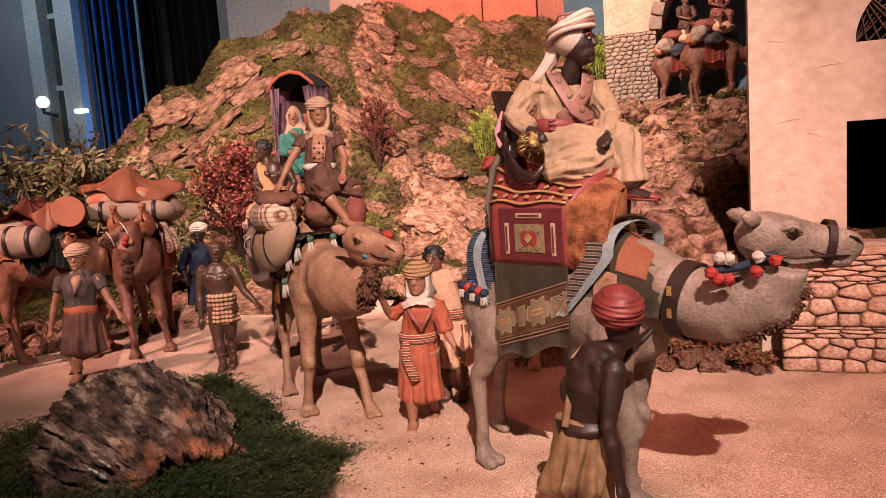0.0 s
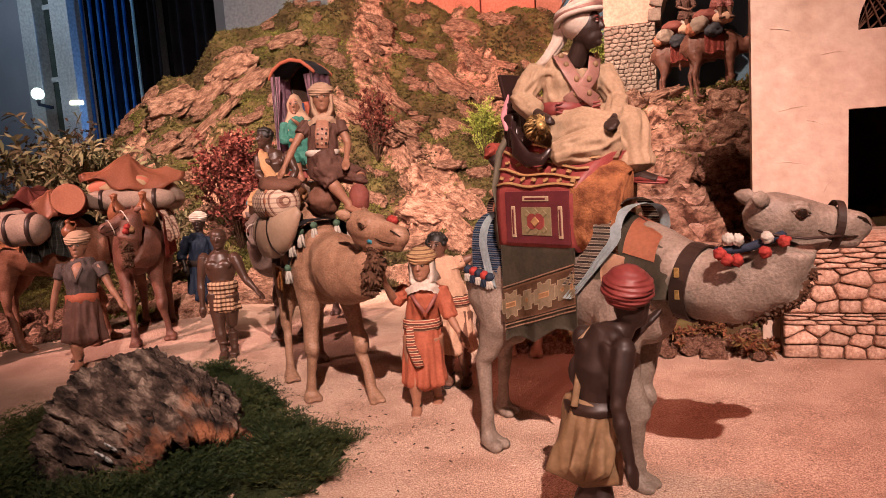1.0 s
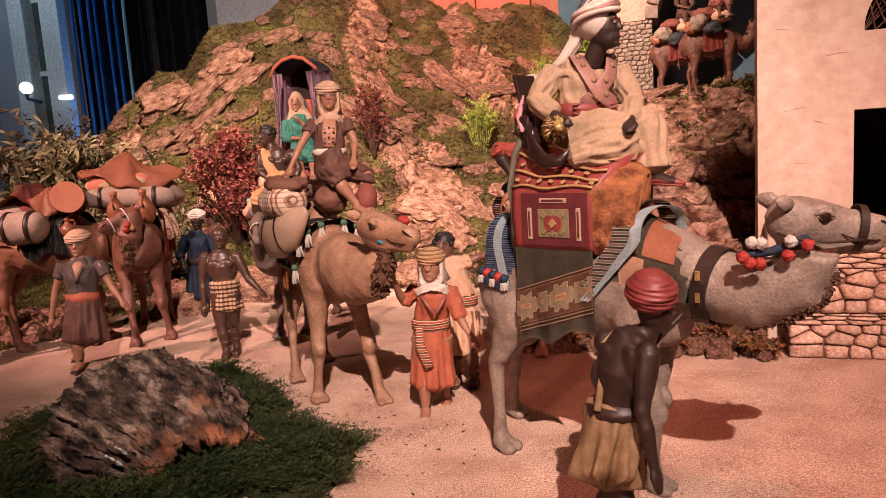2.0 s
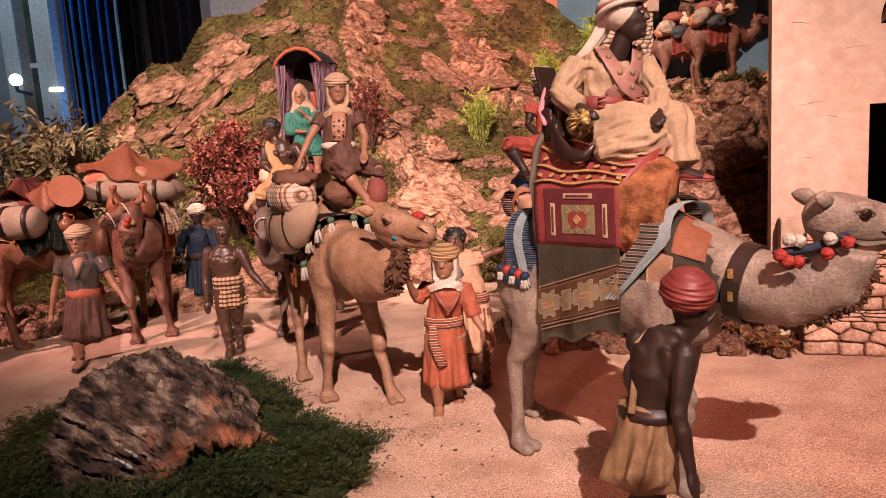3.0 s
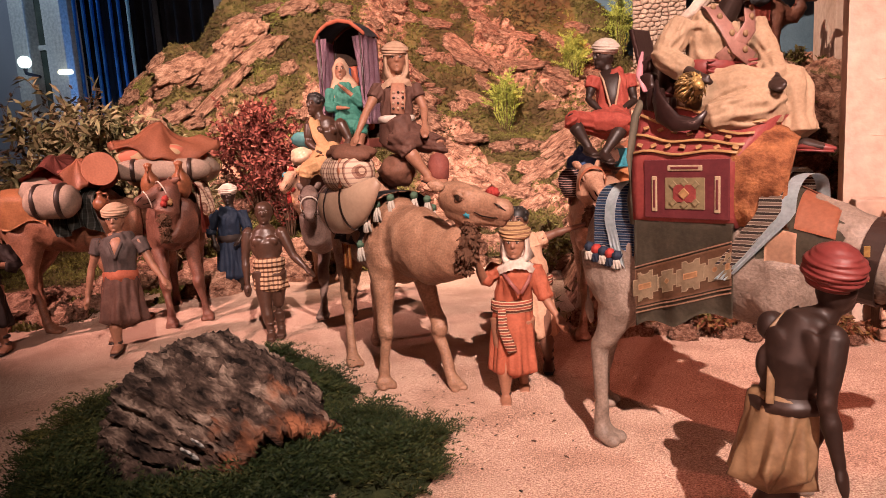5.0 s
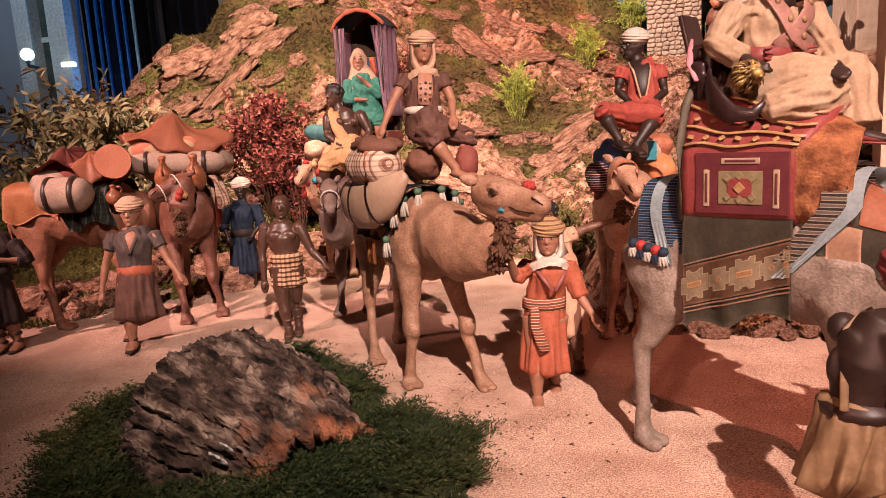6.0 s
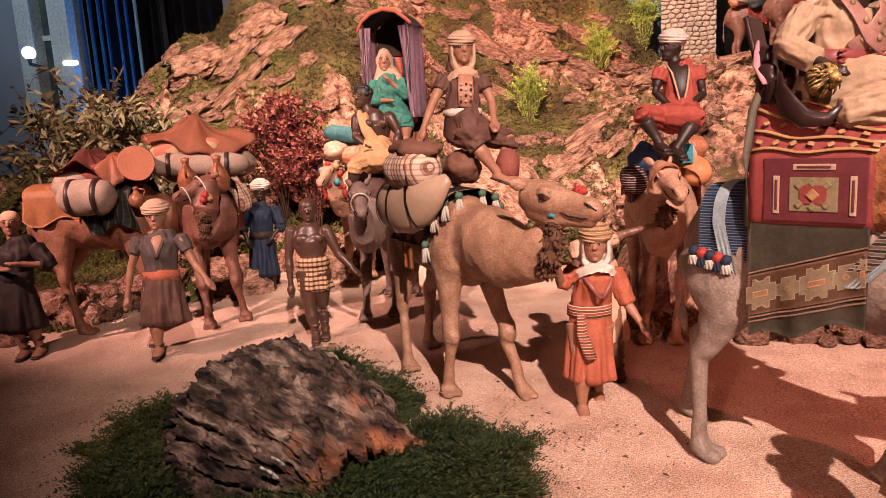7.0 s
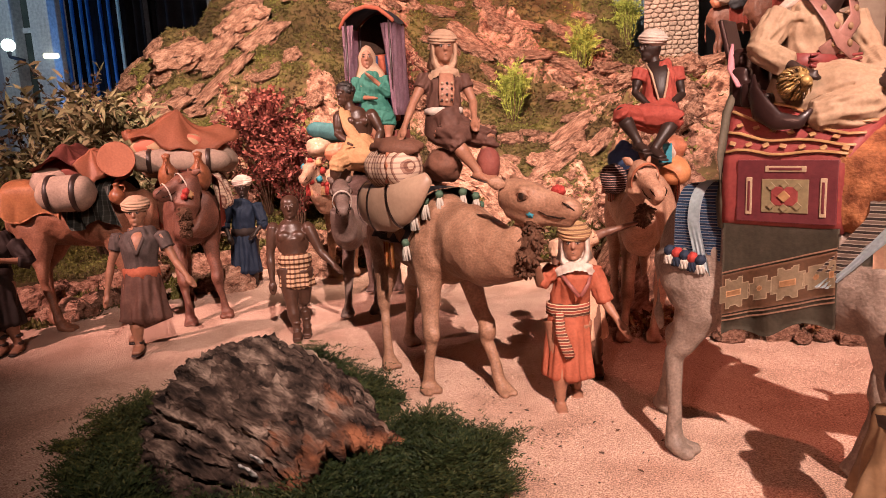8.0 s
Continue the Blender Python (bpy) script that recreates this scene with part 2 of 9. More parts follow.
def moss_rock(name):
    """Cork rock with moss in patches: the patches follow a noise that runs down the slope."""
    m = mat(name, [(0.07, 0.028, 0.018), (0.27, 0.135, 0.09), (0.44, 0.25, 0.175)], 0.95, 20, 1.0, 90, bump_scale=0.012, grit=0.5)
    nt = m.node_tree
    n, l = nt.nodes, nt.links
    b = n["Principled BSDF"]
    stone = b.inputs["Base Color"].links[0].from_socket
    tc = n.new("ShaderNodeTexCoord")
    mp = n.new("ShaderNodeMapping")
    mp.inputs["Rotation"].default_value = (0, 0, radians(-28))
    mp.inputs["Scale"].default_value = (2.6, 1.1, 1.6)
    l.new(tc.outputs["Object"], mp.inputs[0])
    a = n.new("ShaderNodeTexNoise")
    a.inputs["Scale"].default_value, a.inputs["Detail"].default_value, a.inputs["Roughness"].default_value = 1.7, 8, 0.65
    a.inputs["Scale"].default_value = 14
    l.new(mp.outputs[0], a.inputs["Vector"])
    at = n.new("ShaderNodeAttribute")
    at.attribute_name = "moss"
    add = n.new("ShaderNodeMath")
    l.new(at.outputs["Fac"], add.inputs[0])
    l.new(a.outputs[0], add.inputs[1])
    r = n.new("ShaderNodeValToRGB")
    r.color_ramp.elements[0].position, r.color_ramp.elements[1].position = 0.46, 0.58
    l.new(add.outputs[0], r.inputs[0])
    g = n.new("ShaderNodeTexNoise")
    g.inputs["Scale"].default_value, g.inputs["Detail"].default_value = 6, 6
    l.new(tc.outputs["Object"], g.inputs["Vector"])
    gr = n.new("ShaderNodeValToRGB")
    e = gr.color_ramp.elements
    e[0].position, e[0].color = 0.3, (0.04, 0.026, 0.014, 1)
    e[1].position, e[1].color = 0.72, (0.17, 0.14, 0.05, 1)
    e.new(0.5).color = (0.10, 0.065, 0.03, 1)
    l.new(g.outputs[0], gr.inputs[0])
    mx = n.new("ShaderNodeMix")
    mx.data_type = "RGBA"
    l.new(r.outputs[0], mx.inputs["Factor"])
    l.new(stone, mx.inputs["A"])
    l.new(gr.outputs[0], mx.inputs["B"])
    l.new(mx.outputs["Result"], b.inputs["Base Color"])
    return m


HILL = moss_rock("mossy_cork_rock")
ground = new("ground", sheet(ground_z, -4.8, 1.9, -0.35, 6.4, 230, 220))
ground.data.materials.append(SAND)
tagged(ground, "pinkish beige fine gravel spread over the display's floor", "ground", kind="structure")
hill = new("hill", sheet(hill_z, -4.6, 1.6, 1.9, 6.3, 450, 320, keep=lambda x, y, z: z > -0.05))
hill.data.materials.append(HILL)
mask = hill.data.attributes.new("moss", "FLOAT", "POINT")
mask.data.foreach_set("value", [moss_at(v.co.x, v.co.y) for v in hill.data.vertices])
tagged(hill, "reddish rocky hill grown over with olive green moss", "hill", kind="structure")


# ---- hall behind the display ----
def slab(name, lo, hi, material, label, category, bevel=0.004, kind="structure"):
    bm = bmesh.new()
    c = [(a + b) / 2 for a, b in zip(lo, hi)]
    box(bm, [a - k for a, k in zip(lo, c)], [b - k for b, k in zip(hi, c)], bevel=bevel)
    return thing(name, bm, material, pose(*c), label, category, kind=kind)


slab("floor", (-11, -3, -0.85), (5, 9, -0.8), HALL_DARK, "dark floor of the exhibition hall", "floor")
slab("ceiling", (-11, -3, 3.9), (5, 9, 4.0), HALL_DARK, "dark ceiling of the exhibition hall", "ceiling")
slab("wall_north", (-11, 8.0, -0.8), (5, 8.15, 3.9), HALL_DARK, "grey painted back wall of the hall", "wall")
slab("wall_south", (-11, -3.15, -0.8), (5, -3.0, 3.9), HALL_DARK, "dark wall behind the visitors", "wall")
slab("wall_west", (-11.15, -3, -0.8), (-11, 8, 3.9), HALL_DARK, "dark grey side wall of the hall", "wall")
slab("wall_east", (5, -3, -0.8), (5.15, 8, 3.9), HALL_DARK, "dark grey side wall of the hall", "wall")


def curtain(name, x0, x1, y, z0, z1, material, label, amp=0.07, waves=9, gap=0.0):
    bm = bmesh.new()
    n = waves * 12
    rows = []
    for j in range(9):
        w = j / 8
        row = []
        for i in range(n + 1):
            u = i / n
            d = amp * math.sin(2 * math.pi * waves * u + 0.8 * math.sin(5 * u)) * (0.7 + 0.3 * w) + 0.03 * math.sin(17 * u + 2 * w)
            row.append(bm.verts.new((x0 + (x1 - x0) * u, y + d, z1 + (z0 - z1) * w)))
        rows.append(row)
    for a, b in zip(rows, rows[1:]):
        for i in range(n):
            bm.faces.new((a[i], a[i + 1], b[i + 1], b[i])).smooth = True
    bmesh.ops.solidify(bm, geom=bm.faces[:], thickness=0.01)
    return thing(name, bm, material, None, label, "curtain")


# ---- white house, low wall, arch building ----
def wall_with_holes(bm, x0, x1, z0, z1, y0, y1, holes, mi=0):
    """A wall along x between y0 and y1 with rectangular holes (xa, xb, za, zb), none above another's columns."""
    xs = sorted({x0, x1, *[h[0] for h in holes], *[h[1] for h in holes]})
    for a, b in zip(xs, xs[1:]):
        inside = sorted((h[2], h[3]) for h in holes if h[0] <= a and h[1] >= b)
        z = z0
        for za, zb in inside + [(z1, z1)]:
            if za > z:
                box(bm, (a, y0, z), (b, y1, za), mi)
            z = zb
    bmesh.ops.remove_doubles(bm, verts=bm.verts[:], dist=1e-5)


def plate(bm, outline, y0, y1, mi=0):
    """An upright slab between y0 and y1 with the given outline in x and z."""
    a = [bm.verts.new((x, y0, z)) for x, z in outline]
    b = [bm.verts.new((x, y1, z)) for x, z in outline]
    bm.faces.new(a).material_index = mi
    bm.faces.new(list(reversed(b))).material_index = mi
    for k in range(len(a)):
        j = (k + 1) % len(a)
        bm.faces.new((a[k], b[k], b[j], a[j])).material_index = mi
    bmesh.ops.recalc_face_normals(bm, faces=bm.faces[:])


house = empty("house", pose(0.23, 2.05, 0), "cream plastered model house with a square window", "house")
bm = bmesh.new()
wall_with_holes(bm, 0, 1.3, 0, 1.35, 0, 0.06, [(0.225, 0.53, 0.30, 0.608), (0.245, 0.5, 0.80, 0.94)])
part("front_wall", bm, PLASTER, house)
bm = bmesh.new()
box(bm, (0.0, 0.06, 0), (0.05, 0.62, 1.35))
for v in bm.verts:
    v.co.x += (v.co.y - 0.06) * 0.24
part("side_wall", bm, PLASTER, house)
# back wall coloured near-black: the unlit room's shade is in its paint
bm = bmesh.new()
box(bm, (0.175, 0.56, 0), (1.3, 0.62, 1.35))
part("back_wall", bm, INSIDE_SHADE, house)
bm = bmesh.new()
box(bm, (-0.01, -0.01, 1.35), (1.31, 0.63, 1.39), bevel=0.004)
for v in bm.verts:
    v.co.x += max(0.0, v.co.y * 0.24) if v.co.x < 0.5 else 0
part("roof", bm, PLASTER, house)
bm = bmesh.new()
for k in range(-3, 14):
    for sgn in (1, -1):
        loft(bm, [(0.245 + k * 0.028, 0.02 + 0.004 * sgn, 0.80), (0.245 + k * 0.028 + sgn * 0.14, 0.02 + 0.004 * sgn, 0.94)], [0.0028, 0.0028], 6)
for v in bm.verts:
    v.co.x = min(max(v.co.x, 0.246), 0.499)
part("lattice", bm, MORTAR, house, "crossed lattice of dark slats")
bm = bmesh.new()
plate(bm, [(0.2445, 0.7995)] + [(0.245 + 0.126 * (1 - math.cos(radians(a))), 0.80 + 0.14 * math.sin(radians(a))) for a in range(4, 91, 6)] + [(0.371, 0.9405), (0.2445, 0.9405)], 0.003, 0.057)
part("arch_head", bm, PLASTER, house)
# floor in the same painted shade, seen through the openings
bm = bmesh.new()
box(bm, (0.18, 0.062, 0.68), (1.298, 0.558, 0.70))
part("upper_floor", bm, INSIDE_SHADE, house)
for k, (x, z, l, t) in enumerate(((0.10, 0.62, 0.07, 8), (0.15, 0.58, 0.045, -20), (0.19, 0.75, 0.06, 4), (0.07, 0.82, 0.05, -12), (0.13, 0.92, 0.06, 15), (0.18, 0.42, 0.05, 60), (0.60, 0.66, 0.08, -10), (0.09, 0.48, 0.06, -5))):
    # scratches where the trowel dragged: ridges of plaster that stand proud
    bm = bmesh.new()
    d = Vector((math.cos(radians(t)), 0, math.sin(radians(t)))) * l / 2
    loft(bm, [Vector((x, -0.0002, z)) - d, Vector((x, -0.0005, z + 0.003)), Vector((x, -0.0002, z)) + d], [0.0006, 0.0016, 0.0005], 6)
    part("plaster_ridge", bm, PLASTER, house)

annex = empty("back_house", pose(0.55, 3.75, 0.78), "pink plastered block behind the white house", "house")
bm = bmesh.new()
box(bm, (0, 0, 0), (0.9, 0.5, 0.9), bevel=0.006)
part("wall", bm, PLASTER, annex)
bm = bmesh.new()
box(bm, (-0.01, -0.012, -0.06), (0.9, 0.5, 0.0), bevel=0.006)
part("footing", bm, STONE, annex, "course of flat stones under the plaster")


def fitted_stones(x0, x1, z0, z1, size, aspect, seed, joint=0.0013):
    """Outlines of stones fitted to one another: each is the region nearest to its seed, less the joint."""
    rng = random.Random(seed)
    seeds, z, row = [], z0, 0
    while z < z1:
        h = size * rng.uniform(0.75, 1.2)
        x = x0 + rng.uniform(0, 0.5) * size
        while x < x1:
            w = size * aspect * rng.uniform(0.6, 1.5)
            seeds.append((x + w / 2, z + h / 2 + rng.uniform(-0.22, 0.22) * h))
            x += w
        z += h
    out = []
    for i, (a, b) in enumerate(seeds):
        poly = [(x0, z0), (x1, z0), (x1, z1), (x0, z1)]
        for j, (c, d) in enumerate(seeds):
            if i == j or abs(c - a) > 4 * size * aspect or abs(d - b) > 4 * size:
                continue
            nx, nz = (c - a) / aspect ** 2, d - b
            m = (nx * (a + c) / 2 + nz * (b + d) / 2) - joint * math.hypot(nx, nz)
            new_poly = []
            for (px, pz), (qx, qz) in zip(poly, poly[1:] + poly[:1]):
                s, t = nx * px + nz * pz - m, nx * qx + nz * qz - m
                if s <= 0:
                    new_poly.append((px, pz))
                if s * t < 0:
                    k = s / (s - t)
                    new_poly.append((px + (qx - px) * k, pz + (qz - pz) * k))
            poly = new_poly
            if len(poly) < 3:
                break
        if len(poly) >= 3 and max(p[0] for p in poly) - min(p[0] for p in poly) > 0.006:
            out.append(poly)
    return out


def fitted_stone(poly, depth, material, seed):
    """A stone with the given outline in x and z and an uneven, worn face towards -y; returns its mesh and its middle."""
    rng = random.Random(seed)
    cx, cz = sum(p[0] for p in poly) / len(poly), sum(p[1] for p in poly) / len(poly)
    pts = []
    for (ax, az), (bx, bz) in zip(poly, poly[1:] + poly[:1]):
        pts += [(ax * 0.88 + bx * 0.12, az * 0.88 + bz * 0.12), (ax * 0.5 + bx * 0.5, az * 0.5 + bz * 0.5), (ax * 0.12 + bx * 0.88, az * 0.12 + bz * 0.88)]
    pts = [((x - cx) * rng.uniform(0.94, 1.0), (z - cz) * rng.uniform(0.94, 1.0)) for x, z in pts]
    tx, tz = rng.uniform(-0.08, 0.08), rng.uniform(-0.08, 0.08)
    bm, n = bmesh.new(), len(pts)
    rings = [[bm.verts.new((x * k, -depth * q + (tx * x + tz * z if q else 0) + (rng.uniform(-0.0012, 0.0012) if q > 0.7 else 0), z * k)) for x, z in pts] for k, q in ((1.0, 0.0), (1.0, 0.66), (0.90, 0.96), (0.55, 1.04))]
    for a, b in zip(rings, rings[1:]):
        for k in range(n):
            bm.faces.new((a[k], a[(k + 1) % n], b[(k + 1) % n], b[k])).smooth = True
    bm.faces.new(rings[-1]).smooth = True
    bmesh.ops.recalc_face_normals(bm, faces=bm.faces[:])
    return mesh_of("stone", bm, material), (cx, cz)


# low rubble wall in front of the house
low_wall = empty("low_wall", pose(0.285, 1.90, 0), "low wall of reddish rubble and flat stones by the house", "wall")
bm = bmesh.new()
box(bm, (0.002, 0.003, 0), (1.1, 0.148, 0.285))
part("core", bm, MORTAR, low_wall)
bm = bmesh.new()
box(bm, (-0.04, 0.09, 0.0), (0.05, 0.146, 0.33), bevel=0.006)
part("buttress", bm, PLASTER, low_wall)

# stone pier and arch at the head of the stair
arch = empty("arch_gate", pose(-0.363, 4.4, 0.82), "pink plastered gate with a stone pier and arch", "gate")
bm = bmesh.new()
box(bm, (0.002, 0.011, -0.1), (0.292, 0.30, 0.44))
part("pier_core", bm, GREY_MORTAR, arch)
bm = bmesh.new()
curve = [(0.694 + 0.405 * math.cos(math.pi * (1 - k / 24)), 0.445 + 0.405 * math.sin(math.pi * (1 - k / 24))) for k in range(25)]
plate(bm, [(0.0, 1.2), (0.0, 0.445)] + curve + [(1.099, -0.1), (1.5, -0.1), (1.5, 1.2)], 0.02, 0.30)
part("wall", bm, PINK_PLASTER, arch)
for k in range(15):
    a = math.pi * (1 - (k + 0.5) / 15)
    bm = bmesh.new()
    box(bm, (-0.036, -0.15, -0.036), (0.036, 0.15, 0.036), bevel=0.007, rot=(0, 90 - math.degrees(a), 0), jitter=0.003)
    ob = part("arch_stone", bm, GREY_STONE, arch)
    ob.location = (0.694 + 0.405 * math.cos(a), 0.145, 0.44 + 0.405 * math.sin(a))
slab("backdrop", (-0.74, 5.35, 0.3), (2.2, 5.4, 2.6), mat("blue_backdrop_paint", [(0.07, 0.12, 0.16), (0.10, 0.16, 0.21)], 0.9, 3, 0.05), "dull blue painted panel behind the gate", "backdrop")

# red-lit wall on the hill's back: panels carry red light in their colour too
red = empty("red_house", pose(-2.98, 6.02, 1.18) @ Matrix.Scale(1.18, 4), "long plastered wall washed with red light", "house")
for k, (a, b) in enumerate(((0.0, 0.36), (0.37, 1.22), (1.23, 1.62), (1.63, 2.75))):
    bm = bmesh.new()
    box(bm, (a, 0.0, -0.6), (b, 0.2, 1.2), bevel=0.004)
    part("wall_panel", bm, PINK_PLASTER if k == 0 else RED_LIT_PLASTER, red)

# ---- painted clay figures ----
def clay(name, a, b, rough=0.5, bump=0.14, scale=70):
    a, b = lerp(a, b, 0.28), lerp(b, a, 0.28)
    return mat(name, [0.90 * a, a, b], rough, scale * 0.6, bump, 190, bump_scale=0.003, grit=0.13, contrast=(0.28, 0.68))


SKIN_LIGHT = clay("light_skin_paint", (0.245, 0.112, 0.066), (0.31, 0.152, 0.094))
SKIN_DARK = clay("dark_skin_paint", (0.018, 0.010, 0.0075), (0.034, 0.018, 0.013), 0.50)
SKIN_UMBER = clay("umber_skin_paint", (0.046, 0.022, 0.014), (0.080, 0.040, 0.026), 0.38)
SKIN_BROWN = clay("brown_skin_paint", (0.13, 0.06, 0.038), (0.19, 0.09, 0.06), 0.4)
CREAM = clay("cream_robe_paint", (0.275, 0.190, 0.120), (0.335, 0.236, 0.155), 0.6, 0.08, 40)
RUST = clay("rust_tunic_paint", (0.28, 0.075, 0.042), (0.37, 0.115, 0.065), 0.65)
GREY_TUNIC = clay("grey_tunic_paint", (0.055, 0.040, 0.036), (0.105, 0.08, 0.072), 0.6)
BROWN_TUNIC = clay("brown_tunic_paint", (0.075, 0.037, 0.028), (0.13, 0.066, 0.05), 0.6)
DARK_ROBE = clay("dark_robe_paint", (0.018, 0.013, 0.012), (0.042, 0.028, 0.025), 0.6)
RED_TUNIC = clay("red_tunic_paint", (0.25, 0.048, 0.036), (0.34, 0.08, 0.058), 0.6)
BLUE_ROBE = clay("blue_robe_paint", (0.03, 0.06, 0.13), (0.06, 0.10, 0.20), 0.6)
NAVY_ROBE = clay("navy_robe_paint", (0.012, 0.018, 0.034), (0.024, 0.034, 0.058), 0.6)
GREEN_ROBE = clay("green_robe_paint", (0.03, 0.125, 0.095), (0.055, 0.19, 0.145), 0.6)
WHITE_CLOTH = clay("white_cloth_paint", (0.42, 0.35, 0.29), (0.58, 0.50, 0.43), 0.65)
TAN_CLOTH = clay("tan_cloth_paint", (0.48, 0.28, 0.18), (0.60, 0.38, 0.26), 0.6)
RED_TURBAN = clay("dark_red_turban_paint", (0.13, 0.022, 0.020), (0.20, 0.040, 0.034), 0.5)
BLACK_HAIR = clay("black_hair_paint", (0.012, 0.010, 0.009), (0.03, 0.024, 0.02), 0.5)
MAROON = clay("maroon_band_paint", (0.20, 0.06, 0.05), (0.28, 0.10, 0.08), 0.5)
SCARF_CLOTH = clay("tan_scarf_paint", (0.35, 0.225, 0.148), (0.45, 0.300, 0.205), 0.65)
OCHRE = clay("ochre_cloth_paint", (0.40, 0.22, 0.105), (0.50, 0.29, 0.15), 0.6)
CHECK = banded("checked_loincloth", [(0.60, 0.45, 0.32), (0.60, 0.45, 0.32), (0.13, 0.06, 0.035)], 2, 0.0125, cross=0)
OCHRE_STRIPES = banded("ochre_striped_turban", [(0.36, 0.22, 0.11), (0.42, 0.27, 0.14), (0.17, 0.085, 0.045)], 2, 0.0075, wobble=0.6)
STRIPES = banded("striped_sash", [(0.10, 0.045, 0.03), (0.50, 0.36, 0.24), (0.25, 0.06, 0.04)], 2, 0.011)
LEATHER = clay("dark_leather", (0.020, 0.011, 0.008), (0.042, 0.023, 0.017), 0.45)
EYE_WHITE = clay("eye_white_paint", (0.34, 0.28, 0.24), (0.42, 0.36, 0.31), 0.3, 0.0)
GOLD = mat("gold_paint", [(0.55, 0.33, 0.10), (0.75, 0.5, 0.18)], 0.35, 60, 0.3, 300, metal=0.7)


def turban(bm, c, r, h, mi, tilt=0.0, turns=4.0):
    n, rows = 44, 34
    m = Matrix.Translation(Vector(c)) @ Euler((radians(tilt), 0, radians(YAW * 0))).to_matrix().to_4x4()
    rings = []
    for j in range(rows + 1):
        v = j / rows
        prof = math.sin(math.pi * (0.16 + 0.84 * v)) ** 0.55 if v < 1 else 0.0
        ring = []
        for k in range(n):
            th = 2 * math.pi * k / n
            f = 0.93 + 0.10 * abs(math.sin(math.pi * turns * 1.5 * v + 1.0 * th + 0.7 * math.sin(th))) ** 0.7 + 0.035 * math.sin(2 * math.pi * turns * 0.6 * v - 2 * th)
            ring.append(bm.verts.new(m @ Vector((r * prof * f * math.cos(th), r * 1.08 * prof * f * math.sin(th), h * (v - 0.35)))))
        rings.append(ring)
    for a, b in zip(rings, rings[1:]):
        for k in range(n):
            f = bm.faces.new((a[k], a[(k + 1) % n], b[(k + 1) % n], b[k]))
            f.material_index, f.smooth = mi, True
    f = bm.faces.new(list(reversed(rings[0])))
    f.material_index = mi


def folds(bm, amp, scale, stretch=(1, 1, 0.25), mi=None, seed=0.0):
    """Pushes a cloth in and out along its normals in long soft folds."""
    bm.normal_update()
    for v in bm.verts:
        p = Vector((v.co.x * stretch[0], v.co.y * stretch[1], v.co.z * stretch[2] + seed))
        sharp = 0.35 - abs(noise.noise(p * scale)) * 1.6
        v.co += v.normal * amp * (1.3 * sharp + 0.5 * noise.noise(p * scale * 2.3))


def wrinkled(bm, pts, radii, seg, mi, amp, ref=(0, 0, 1), n=20, seed=0.0, slant=1.4, cap=True):
    """A sleeve, leg or bodice of cloth: a tube whose surface breaks into sharp slanting folds."""
    pts, m = [Vector(p) for p in pts], len(pts) - 1
    rs = [r if isinstance(r, (tuple, list)) else (r, r) for r in radii]
    P, R = [], []
    for i in range(n + 1):
        x = i / n * m
        j = min(int(x), m - 1)
        w = x - j
        w = w * w * (3 - 2 * w)
        P.append(lerp(pts[j], pts[j + 1], x - j))
        R.append((rs[j][0] * (1 - w) + rs[j + 1][0] * w, rs[j][1] * (1 - w) + rs[j + 1][1] * w))
    rings = loft(bm, P, R, seg, mi, ref, cap=cap)
    for i, ring in enumerate(rings):
        t = i / n
        for k, v in enumerate(ring):
            th = 2 * math.pi * k / seg
            q = noise.noise(Vector((2.3 * math.cos(th), 2.3 * math.sin(th), t * 2.4 + 0.8 * slant * math.cos(th + seed) + seed * 7)))
            q2 = noise.noise(Vector((4.6 * math.cos(th), 4.6 * math.sin(th), t * 2.0 + slant * math.sin(th) + seed * 5)))
            d = v.co - P[i]
            v.co += d.normalized() * amp * (0.55 - 2.2 * abs(q) + 0.5 * q2) if d.length > 1e-5 else Vector()
    return rings


